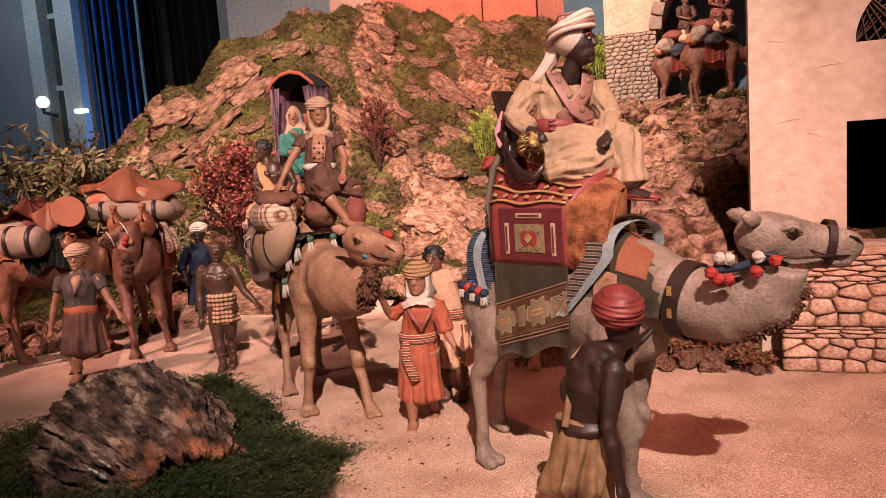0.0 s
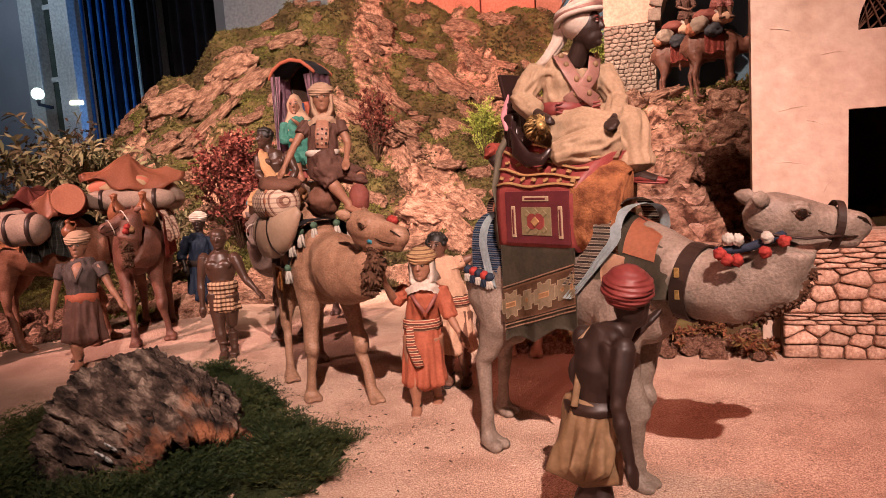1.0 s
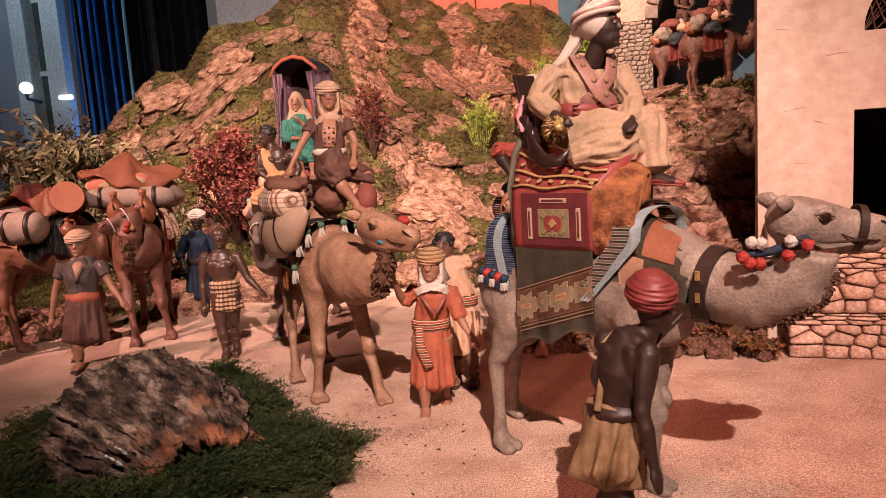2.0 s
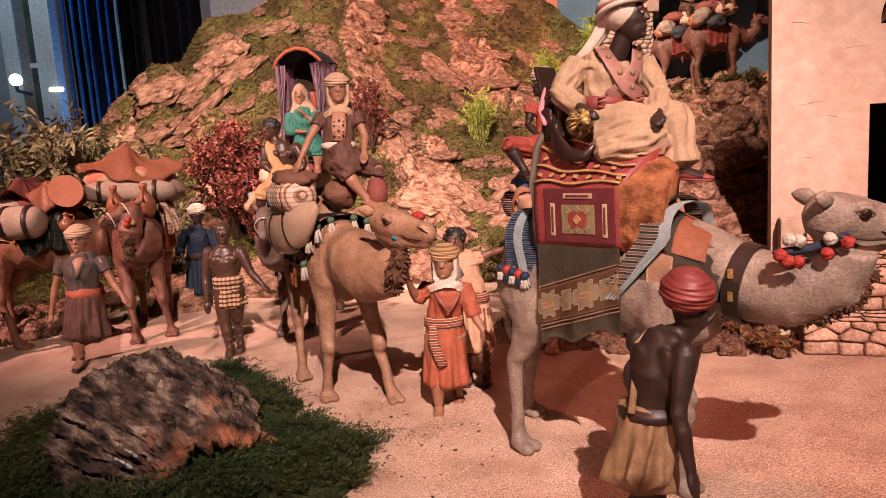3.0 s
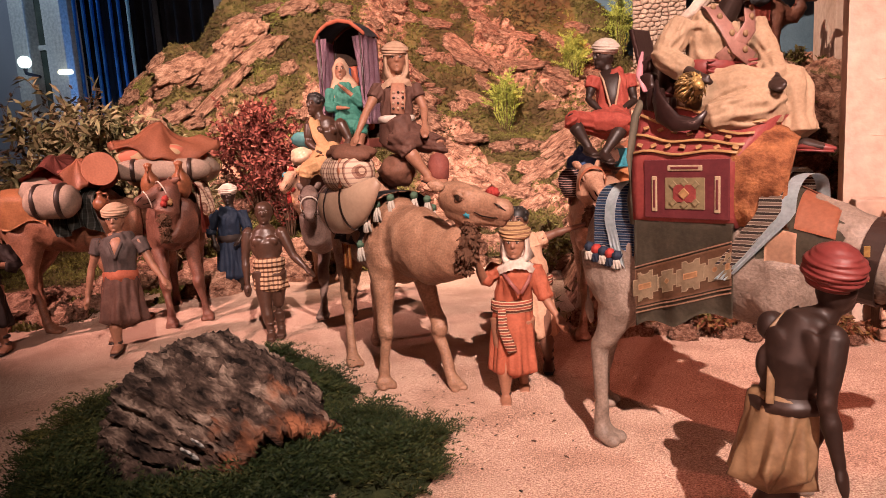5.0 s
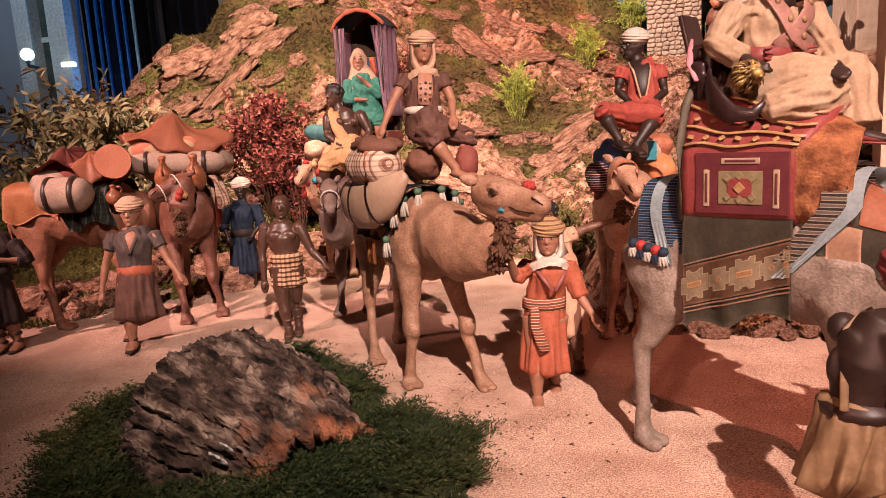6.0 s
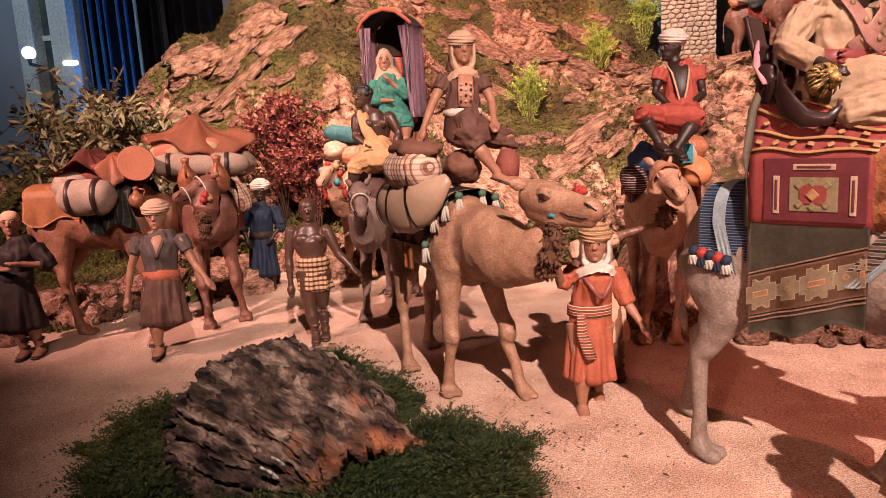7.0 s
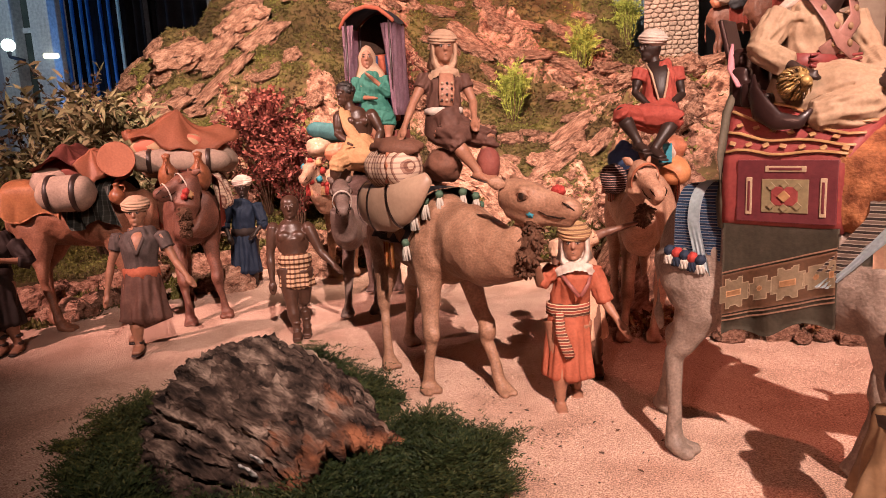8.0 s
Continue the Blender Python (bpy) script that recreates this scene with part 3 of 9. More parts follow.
def person(name, label, base, J, mats, s=1.0, face=(0, -1), hem=None, sleeve=0.0, wear="bare", head_wear="hair", belt=None, lap=False, legs=True, fold=0.10, category="figurine", scarf=None, extra=None, group="caravan figures", pants=0.25, drape=None, head_mi=2, skirt_mi=1):
    """A posed clay figure as one mesh. Slots: 0 skin, 1 garment, 2 head cover, 3 belt, 4 footwear, 5 extra.
    J holds the joints in metres from base, in a frame turned by YAW (right, away, up). face: the way it faces there."""
    J = {k: Vector(v) for k, v in J.items()}
    fx = Vector((face[0], face[1], 0)).normalized()
    skin, cloth, top = bmesh.new(), bmesh.new(), bmesh.new()
    # head and neck
    hd = J["head"]
    hf = Vector((*J.get("gaze", fx)[:2], 0)).normalized()
    ang = math.degrees(math.atan2(hf.x, -hf.y))
    ell(skin, hd, (0.0225 * s, 0.026 * s, 0.030 * s), (0, 0, ang))
    ell(skin, hd + hf * 0.008 * s + Vector((0, 0, -0.016 * s)), (0.0165 * s, 0.0175 * s, 0.018 * s), (0, 0, ang))
    loft(skin, [hd + hf * 0.024 * s + Vector((0, 0, 0.005 * s)), hd + hf * 0.0285 * s + Vector((0, 0, -0.006 * s))], [0.0032 * s, 0.0045 * s], 10)
    for dz in (-0.0135, -0.0175):
        ell(skin, hd + hf * 0.0228 * s + Vector((0, 0, dz * s)), (0.0075 * s, 0.0040 * s, 0.0024 * s), (0, 0, ang), seg=10, rings=6)
    ell(skin, hd + hf * 0.0205 * s + Vector((0, 0, -0.0265 * s)), (0.007 * s, 0.006 * s, 0.005 * s), (0, 0, ang), seg=10, rings=6)
    side = Vector((hf.y, -hf.x, 0))
    for q in (-1, 1):
        ell(skin, hd + hf * 0.021 * s + side * q * 0.009 * s + Vector((0, 0, 0.008 * s)), (0.008 * s, 0.004 * s, 0.003 * s), (0, 0, ang), seg=8, rings=6)
        ell(skin, hd + side * q * 0.022 * s - hf * 0.002 * s, (0.004 * s, 0.007 * s, 0.009 * s), (0, 0, ang), seg=8, rings=6)
    loft(skin, [hd + Vector((0, 0, -0.012 * s)), J["neck"] + Vector((0, 0, -0.012 * s))], [0.0135 * s, 0.016 * s], 12)
    # arms
    for q in "LR":
        if "el" + q not in J:
            continue
        sh, el, ha = J["sh" + q], J["el" + q], J["ha" + q]
        thin = 0.82 if sleeve else 1.0
        loft(skin, [sh, lerp(sh, el, 0.35), lerp(sh, el, 0.7), el, lerp(el, ha, 0.3), lerp(el, ha, 0.75), ha], [0.0175 * s * thin, 0.0165 * s * thin, 0.0135 * s * thin, 0.0115 * s * thin, 0.0122 * s * thin, 0.0085 * s * thin, 0.0075 * s], 12)
        d = (ha - el).normalized()
        loft(skin, [ha, ha + d * 0.012 * s, ha + d * 0.026 * s, ha + d * 0.036 * s], [(0.008 * s, 0.006 * s), (0.0125 * s, 0.0065 * s), (0.0105 * s, 0.005 * s), (0.006 * s, 0.003 * s)], 10)
        loft(skin, [ha + d * 0.006 * s, ha + d * 0.02 * s + fx * 0.012 * s], [0.0045 * s, 0.0035 * s], 8)
        if sleeve:
            e = lerp(sh, el, min(1, sleeve * 1.6)) if sleeve < 0.62 else lerp(el, ha, (sleeve - 0.62) / 0.38)
            pts = [lerp(sh, el, 0.0), lerp(sh, el, 0.5), e] if sleeve < 0.62 else [sh, lerp(sh, el, 0.5), el, e]
            w = [0.0170 * s, 0.0160 * s, 0.0165 * s] if sleeve < 0.62 else [0.0190 * s, 0.0185 * s, 0.0170 * s, 0.0150 * s]
            wrinkled(cloth, pts, w, 30, 1, 0.0040 * s, seed=sh.x * 40)
    # trunk
    mid, wa = (J["shL"] + J["shR"]) / 2, J["waist"]
    half = (J["shR"] - J["shL"]).length / 2
    half = max(half, 0.042 * s)
    trunk = [J["neck"] + Vector((0, 0, -0.004)), lerp(mid, J["neck"], 0.22) + Vector((0, 0, 0.004 * s)), mid - Vector((0, 0, 0.014 * s)), lerp(mid, wa, 0.4), lerp(mid, wa, 0.75), wa]
    rad = [(0.017 * s, 0.015 * s), (half * 0.80, 0.023 * s), (half * 1.02, 0.029 * s), (half * 0.86, 0.034 * s), (0.039 * s, 0.028 * s), (0.037 * s, 0.027 * s)]
    if wear == "bare":
        rad = [(0.016 * s, 0.015 * s), (half * 0.62, 0.020 * s), (half * 0.90, 0.026 * s), (half * 0.82, 0.031 * s), (0.0330 * s, 0.025 * s), (0.0315 * s, 0.024 * s)]
        loft(skin, trunk + [wa - Vector((0, 0, 0.03 * s))], rad + [(0.038 * s, 0.029 * s)], 36, ref=fx)
        across = Vector((-fx.y, fx.x, 0))
        ell(skin, lerp(mid, J["neck"], 0.35) - fx * 0.005 * s, (0.030 * s, 0.015 * s, 0.017 * s), (0, 0, ang))
        for q in (-1, 1):
            # shoulder blades, flanks and the round of the shoulders
            ell(skin, lerp(mid, wa, 0.22) + across * q * half * 0.40 - fx * 0.0165 * s, (0.018 * s, 0.0070 * s, 0.026 * s), (0, 14 * q, ang))
            ell(skin, lerp(mid, wa, 0.50) + across * q * half * 0.66 - fx * 0.004 * s, (0.012 * s, 0.019 * s, 0.026 * s), (0, 0, ang))
        for q in "LR":
            ell(skin, J["sh" + q] - Vector((0, 0, 0.004 * s)), (0.0162 * s, 0.0162 * s, 0.0195 * s), (0, 0, ang))
        for q in (-1, 1):
            sd = Vector((-fx.y, fx.x, 0)) * q * 0.019 * s
            ell(skin, lerp(mid, wa, 0.26) + sd + fx * 0.022 * s, (0.019 * s, 0.0085 * s, 0.014 * s), (0, 0, ang))
    else:
        wrinkled(cloth, trunk, [(a * 1.0, b * 1.08) for a, b in rad], 56, 1, 0.0040 * s, fx, 26, base[0] * 3, 0.8)
    # legs
    if legs:
        for q in "LR":
            if "ft" + q not in J:
                continue
            ft = J["ft" + q]
            hip = J.get("hip" + q, wa + Vector((-fx.y, fx.x, 0)) * (0.02 * s if q == "R" else -0.02 * s) - Vector((0, 0, 0.03 * s)))
            kn = J.get("kn" + q, lerp(hip, ft, 0.5) + fx * 0.012 * s)
            an = ft + Vector((0, 0, 0.016 * s))
            loft(skin, [hip, lerp(hip, kn, 0.5), kn, lerp(kn, an, 0.3), lerp(kn, an, 0.75), an], [0.029 * s, 0.024 * s, 0.0165 * s, 0.0175 * s, 0.011 * s, 0.0105 * s], 14)
            d = Vector(J.get("toe" + q, fx)).normalized()
            loft(skin, [an - d * 0.010 * s - Vector((0, 0, 0.006 * s)), ft + d * 0.012 * s + Vector((0, 0, 0.009 * s)), ft + d * 0.036 * s + Vector((0, 0, 0.006 * s))], [0.0115 * s, (0.0135 * s, 0.009 * s), (0.011 * s, 0.005 * s)], 12)
            loft(top, [ft - d * 0.018 * s + Vector((0, 0, 0.0015)), ft + d * 0.012 * s + Vector((0, 0, 0.0015)), ft + d * 0.046 * s + Vector((0, 0, 0.0015))], [(0.010 * s, 0.0025), (0.0145 * s, 0.003), (0.009 * s, 0.0025)], 12, 4)
            for w in () if lap else (0.004, 0.024):
                loft(top, [an + Vector((0, 0, w * s)) - d * 0.003, an + Vector((0, 0, (w + 0.006) * s)) - d * 0.003], [0.0128 * s, 0.0128 * s], 12, 4)
            if lap:
                wrinkled(cloth, [hip, lerp(hip, kn, 0.5), kn, lerp(kn, an, pants * 0.6), lerp(kn, an, pants)], [0.031 * s, 0.027 * s, 0.0215 * s, 0.0205 * s, 0.0215 * s], 32, 1, 0.0048 * s, seed=kn.x * 30)
    # skirt
    if hem:
        c, rx, ry = Vector(hem[0]), hem[1], hem[2]
        pts = [lerp(wa + Vector((0, 0, 0.006)), c, k / 19) for k in range(20)]
        loft(cloth, pts, [(0.040 * s + (rx - 0.040 * s) * (k / 19) ** 0.8, 0.030 * s + (ry - 0.030 * s) * (k / 19) ** 0.8) for k in range(20)], 96, skirt_mi, ref=fx, fold=fold, folds=7, phase=s * 9 + base[0] * 5, cap=True)
    if lap:
        loft(cloth, [wa, J.get("seat", wa - Vector((0, 0, 0.04 * s)))], [(0.042 * s, 0.036 * s), (0.052 * s, 0.05 * s)], 24, 1, ref=fx)
    if lap and "knL" in J and "knR" in J:
        # the tunic's skirt, spread from hip to hip and over the thighs
        km, seat = (J["knL"] + J["knR"]) / 2, J.get("seat", wa)
        wide = (J["knL"] - J["knR"]).length / 2
        wrinkled(cloth, [wa, lerp(seat, km, 0.25) + Vector((0, 0, 0.012 * s)), lerp(seat, km, 0.85) + Vector((0, 0, 0.006 * s))], [(0.043 * s, 0.036 * s), (0.056 * s, 0.034 * s), (max(0.036 * s, wide + 0.014 * s), 0.022 * s)], 50, 1, 0.0050 * s, seed=base[0])
    if belt:
        loft(top, [wa + Vector((0, 0, 0.011 * s * belt)), wa - Vector((0, 0, 0.011 * s * belt))], [(0.0445 * s, 0.035 * s), (0.045 * s, 0.036 * s)], 32, 3, ref=fx, fold=0.03)
    if scarf:
        nk = J["neck"]
        wrinkled(top, [nk - Vector((0, 0, 0.008 * s)) - fx * 0.010 * s, nk - Vector((0, 0, 0.016 * s)) - fx * 0.002 * s, nk - Vector((0, 0, 0.024 * s)) + fx * 0.005 * s, nk - Vector((0, 0, 0.034 * s)) + fx * 0.013 * s], [(0.024 * s, 0.022 * s), (0.033 * s, 0.028 * s), (0.041 * s, 0.034 * s), (0.034 * s, 0.029 * s)], 44, 2, 0.0055 * s, fx, 22, 2.0, 0.6, cap=False)
    crown = hd + Vector((0, 0, 0.0205 * s)) - hf * 0.006 * s
    mouth = hd + hf * 0.0262 * s + Vector((0, 0, -0.0155 * s))
    loft(top, [mouth - Vector((hf.y, -hf.x, 0)) * 0.0065 * s - hf * 0.003 * s, mouth, mouth + Vector((hf.y, -hf.x, 0)) * 0.0065 * s - hf * 0.003 * s], [0.0005 * s, 0.0010 * s, 0.0005 * s], 6, 4)
    for q in (-1, 1):
        e = hd + hf * 0.0232 * s + side * q * 0.0088 * s
        ell(top, e + Vector((0, 0, 0.0035 * s)), (0.0038 * s, 0.0024 * s, 0.0019 * s), (0, 0, ang), 7, 10, 6)
        ell(top, e + hf * 0.0015 * s + Vector((0, 0, 0.0036 * s)), (0.0019 * s, 0.0016 * s, 0.0022 * s), (0, 0, ang), 4, 8, 5)
        loft(top, [e + side * q * 0.0050 * s + Vector((0, 0, 0.0052 * s)), e + hf * 0.0022 * s + Vector((0, 0, 0.0066 * s)), e - side * q * 0.0048 * s + Vector((0, 0, 0.0048 * s))], [0.0006 * s, 0.0010 * s, 0.0006 * s], 6, 4)
        loft(top, [e + side * q * 0.006 * s + Vector((0, 0, 0.0090 * s)) - hf * 0.0025 * s, e + Vector((0, 0, 0.0112 * s)) + hf * 0.0006 * s, e - side * q * 0.0045 * s + Vector((0, 0, 0.0098 * s)) + hf * 0.0010 * s], [0.0008 * s, 0.0013 * s, 0.0010 * s], 6, 4)
    if head_wear == "turban":
        turban(top, crown - Vector((0, 0, 0.001 * s)), 0.0345 * s, 0.041 * s, 2, tilt=10)
    elif head_wear == "big_turban":
        turban(top, crown + Vector((0, 0, 0.002 * s)), 0.0350 * s, 0.056 * s, 2, tilt=14, turns=6)
    elif head_wear == "scarf":
        turban(top, crown - Vector((0, 0, 0.002 * s)), 0.0335 * s, 0.040 * s, head_mi, tilt=10)
        for q in (-1, 1):
            # the cloth falls beside the face and is wound under the chin
            wrinkled(top, [hd + side * q * 0.0245 * s + Vector((0, 0, 0.012 * s)), hd + side * q * 0.0262 * s - hf * 0.002 * s + Vector((0, 0, -0.012 * s)), hd + side * q * 0.0225 * s + hf * 0.002 * s + Vector((0, 0, -0.032 * s)), J["neck"] + side * q * 0.008 * s + hf * 0.020 * s - Vector((0, 0, 0.012 * s))], [(0.005 * s, 0.013 * s), (0.0045 * s, 0.016 * s), (0.007 * s, 0.014 * s), (0.009 * s, 0.008 * s)], 16, 2, 0.0022 * s, hf, 14, q * 2.0)
        loft(top, [hd - hf * 0.010 * s + Vector((0, 0, 0.012 * s)), hd - hf * 0.014 * s + Vector((0, 0, -0.012 * s)), J["neck"] - hf * 0.012 * s], [(0.029 * s, 0.024 * s), (0.029 * s, 0.022 * s), (0.036 * s, 0.022 * s)], 20, 2, ref=hf, fold=0.06)
    elif head_wear == "veil":
        loft(top, [crown + Vector((0, 0, 0.014 * s)), hd - hf * 0.005 * s + Vector((0, 0, 0.008 * s)), hd - hf * 0.010 * s + Vector((0, 0, -0.016 * s)), J["neck"] - hf * 0.006 * s - Vector((0, 0, 0.012 * s)), lerp(mid, wa, 0.35) - hf * 0.008 * s], [(0.014 * s, 0.016 * s), (0.029 * s, 0.029 * s), (0.029 * s, 0.024 * s), (0.045 * s, 0.028 * s), (0.058 * s, 0.034 * s)], 28, 2, ref=hf, fold=0.05)
    elif head_wear == "hair":
        rng = random.Random(len(label))
        ell(top, hd - hf * 0.003 * s + Vector((0, 0, 0.008 * s)), (0.0245 * s, 0.0265 * s, 0.0265 * s), (0, 0, ang), 2)
        for k in range(40):
            v = Vector((rng.gauss(0, 1), rng.gauss(0, 1), abs(rng.gauss(0.4, 0.8)))).normalized()
            if v.dot(hf) < 0.55:
                ell(top, hd + Vector((0, 0, 0.006 * s)) + v * 0.024 * s, 0.0065 * s, (0, 0, 0), 2, 8, 5)
    elif head_wear == "cap":
        ell(top, hd - hf * 0.002 * s + Vector((0, 0, 0.012 * s)), (0.0245 * s, 0.027 * s, 0.021 * s), (0, 0, ang), 2)
    if drape:
        drape(cloth, J)
    if extra:
        extra(top, J)
    skin = blend(skin, 0.0022, 5 if wear == "bare" else 1)
    if lap:
        cloth = blend(cloth, 0.0021, 2, 1)
        folds(cloth, 0.0008 * s, 60, (0.5, 1, 0.5), seed=base[0])
    elif len(cloth.verts):
        folds(cloth, 0.0026 * s, 58, (1, 1, 0.16), seed=base[0])
    join(skin, cloth)
    join(skin, top)
    mats = list(mats) + [LEATHER] * (7 - len(mats)) + [EYE_WHITE]
    return thing(name, skin, mats, Matrix.Translation(base) @ Matrix.Rotation(radians(YAW), 4, "Z"), label, category, group)


# ---- camels ----
def hide(name, a, b, c):
    a, c = lerp(a, b, 0.40), lerp(c, b, 0.35)
    return mat(name, [a, b, c], 0.55, 26, 0.7, 230, bump_scale=0.004, grit=0.26, contrast=(0.30, 0.68))


HIDE_GREY = hide("grey_camel_paint", (0.11, 0.082, 0.062), (0.195, 0.150, 0.118), (0.27, 0.215, 0.172))
HIDE_BROWN = hide("brown_camel_paint", (0.135, 0.066, 0.038), (0.245, 0.132, 0.080), (0.33, 0.195, 0.125))
HIDE_RED = hide("reddish_camel_paint", (0.07, 0.027, 0.017), (0.13, 0.05, 0.032), (0.19, 0.08, 0.05))
HIDE_CHESTNUT = hide("chestnut_camel_paint", (0.12, 0.048, 0.028), (0.20, 0.085, 0.048), (0.27, 0.12, 0.07))
HIDE_TAN = hide("tan_camel_paint", (0.20, 0.10, 0.062), (0.35, 0.195, 0.125), (0.43, 0.255, 0.17))
HIDE_TAUPE = hide("taupe_camel_paint", (0.085, 0.055, 0.045), (0.15, 0.10, 0.082), (0.21, 0.145, 0.118))
WOOL_DARK = clay("dark_wool_paint", (0.06, 0.03, 0.018), (0.12, 0.06, 0.036), 0.8, 0.9, 90)
EYE = clay("eye_paint", (0.012, 0.008, 0.006), (0.03, 0.018, 0.012), 0.12, 0.0)


def camel(name, label, base, heading, centre, feet, neck, poll, muzzle, hide, k=1.0, wool=None, wool_at=(), group="camels", z_body=0.335, hips=-0.115, rump=0.0, slim=1.0):
    """A clay camel as one mesh. Frame: right, away, up from base, turned by YAW. heading: degrees, 0 right, -90 towards the visitors.
    feet: fore near, fore far, hind near, hind far. neck: points and radii from the shoulder to the head's back."""
    h = radians(heading)
    f, sd = Vector((math.cos(h), math.sin(h), 0)), Vector((-math.sin(h), math.cos(h), 0))
    c = Vector((*centre, 0))
    bm = bmesh.new()

    def at(a, b, z):
        return c + f * a * k + sd * b * k + Vector((0, 0, z))

    zb = z_body
    w = slim * k
    loft(bm, [at(-0.178 - rump, 0, zb + 0.004), at(-0.150 - rump, 0, zb), at(-0.10 - rump * 0.6, 0, zb - 0.002), at(-0.04, 0, zb - 0.004), at(0.03, 0, zb - 0.008), at(0.095, 0, zb - 0.010), at(0.140, 0, zb - 0.008), at(0.168, 0, zb - 0.004)],
         [(0.040 * w, 0.052 * k), (0.066 * w, 0.080 * k), (0.076 * w, 0.083 * k), (0.080 * w, 0.085 * k), (0.082 * w, 0.090 * k), (0.075 * w, 0.096 * k), (0.062 * w, 0.086 * k), (0.040 * w, 0.055 * k)], 40)
    ell(bm, at(-0.01, 0, zb + 0.065 * k), (0.085 * k, 0.045 * w, 0.07 * k), (0, 0, heading))
    ell(bm, at(0.125, 0, zb - 0.048 * k), (0.050 * k, 0.048 * w, 0.058 * k), (0, 0, heading))
    # legs
    for i, ft in enumerate(feet):
        fore, q = i < 2, (-1 if i % 2 == 0 else 1)
        ft = Vector((*ft, 0.0))
        if fore:
            a, b = at(0.105, 0.042 * q * slim, zb - 0.005), at(0.108, 0.046 * q * slim, zb - 0.095)
            kn = lerp(b, ft, 0.47) + f * 0.010 * k
            kn.z = 0.128 * k
            fe = lerp(kn, ft, 0.8)
            loft(bm, [a, lerp(a, b, 0.6), b, lerp(b, kn, 0.55), kn + Vector((0, 0, 0.018)), kn, kn - Vector((0, 0, 0.02)), lerp(kn, ft, 0.5), fe], [(0.034 * k, 0.05 * k), (0.034 * k, 0.042 * k), 0.027 * k, 0.0185 * k, 0.0175 * k, 0.0195 * k, 0.0145 * k, 0.0112 * k, 0.0128 * k], 14, ref=f)
            ell(bm, kn + f * 0.0125 * k, (0.013 * k, 0.014 * k, 0.017 * k), (0, 0, heading), seg=10, rings=7)
        else:
            a, b = at(hips, 0.040 * q * slim, zb), at(hips + 0.018, 0.046 * q * slim, zb - 0.10)
            hk = lerp(b, ft, 0.55) - f * 0.020 * k
            hk.z = 0.15 * k
            fe = lerp(hk, ft, 0.8)
            loft(bm, [a, lerp(a, b, 0.5), b, lerp(b, hk, 0.55), hk + Vector((0, 0, 0.012)), hk, hk - Vector((0, 0, 0.024)), lerp(hk, ft, 0.5), fe], [(0.036 * k, 0.055 * k), (0.038 * k, 0.052 * k), (0.030 * k, 0.038 * k), 0.0205 * k, 0.0160 * k, 0.0158 * k, 0.0126 * k, 0.0104 * k, 0.0125 * k], 14, ref=f)
        loft(bm, [fe, ft + Vector((0, 0, 0.018 * k)), ft + f * 0.012 * k + Vector((0, 0, 0.010 * k))], [0.0125 * k, (0.0185 * k, 0.017 * k), (0.0215 * k, 0.011 * k)], 14, ref=f)
        for t in (-1, 1):
            ell(bm, ft + f * 0.021 * k + sd * t * 0.0105 * k + Vector((0, 0, 0.009 * k)), (0.017 * k, 0.0115 * k, 0.010 * k), (0, 0, heading), seg=10, rings=6)
    # tail
    loft(bm, [at(-0.175 - rump, 0, zb + 0.02), at(-0.20 - rump, 0, zb - 0.03), at(-0.20 - rump, 0, zb - 0.12), at(-0.195 - rump, 0, zb - 0.15)], [0.012 * k, 0.008 * k, 0.009 * k, 0.005 * k], 8)
    # neck and head
    pts, rad = [at(0.10, 0, zb)], [(0.055 * k, 0.07 * k)]
    for p, r in neck:
        pts.append(Vector(p))
        rad.append(r)
    loft(bm, pts, rad, 32)
    pl, mz = Vector(poll), Vector(muzzle)
    d = mz - pl
    L = d.length
    d.normalize()
    up = Vector((0, 0, 1)) - d * d.z
    up.normalize()
    hs = d.cross(up)
    u = L / 0.15
    loft(bm, [pl - d * 0.004 * u, pl + d * 0.025 * u, pl + d * 0.055 * u, pl + d * 0.09 * u, pl + d * 0.118 * u, pl + d * 0.140 * u, pl + d * 0.149 * u],
         [(0.024 * u, 0.028 * u), (0.0300 * u, 0.034 * u), (0.0275 * u, 0.032 * u), (0.0200 * u, 0.0245 * u), (0.0200 * u, 0.0220 * u), (0.0175 * u, 0.0195 * u), (0.010 * u, 0.012 * u)], 16)
    low = -up * 0.021 * u
    loft(bm, [pl + d * 0.012 * u + low, pl + d * 0.05 * u + low * 1.25, pl + d * 0.10 * u + low * 1.1, pl + d * 0.137 * u + low * 1.0], [(0.021 * u, 0.022 * u), (0.019 * u, 0.020 * u), (0.0150 * u, 0.0135 * u), (0.0125 * u, 0.0095 * u)], 12)
    for q in (-1, 1):
        ell(bm, pl + d * 0.047 * u + hs * q * 0.0220 * u + up * 0.0200 * u, (0.0175 * u, 0.0095 * u, 0.0080 * u), (0, 0, math.degrees(math.atan2(d.y, d.x))), seg=10, rings=7)
        ell(bm, pl + d * 0.128 * u + hs * q * 0.011 * u + up * 0.010 * u, 0.0105 * u, seg=10, rings=7)
    for p, r in wool_at:
        ell(bm, p, r * 0.78, seg=10, rings=7)
    body = blend(bm, 0.0038 * max(1.0, k), 9)
    body.normal_update()
    skull = pl + d * 0.07 * u
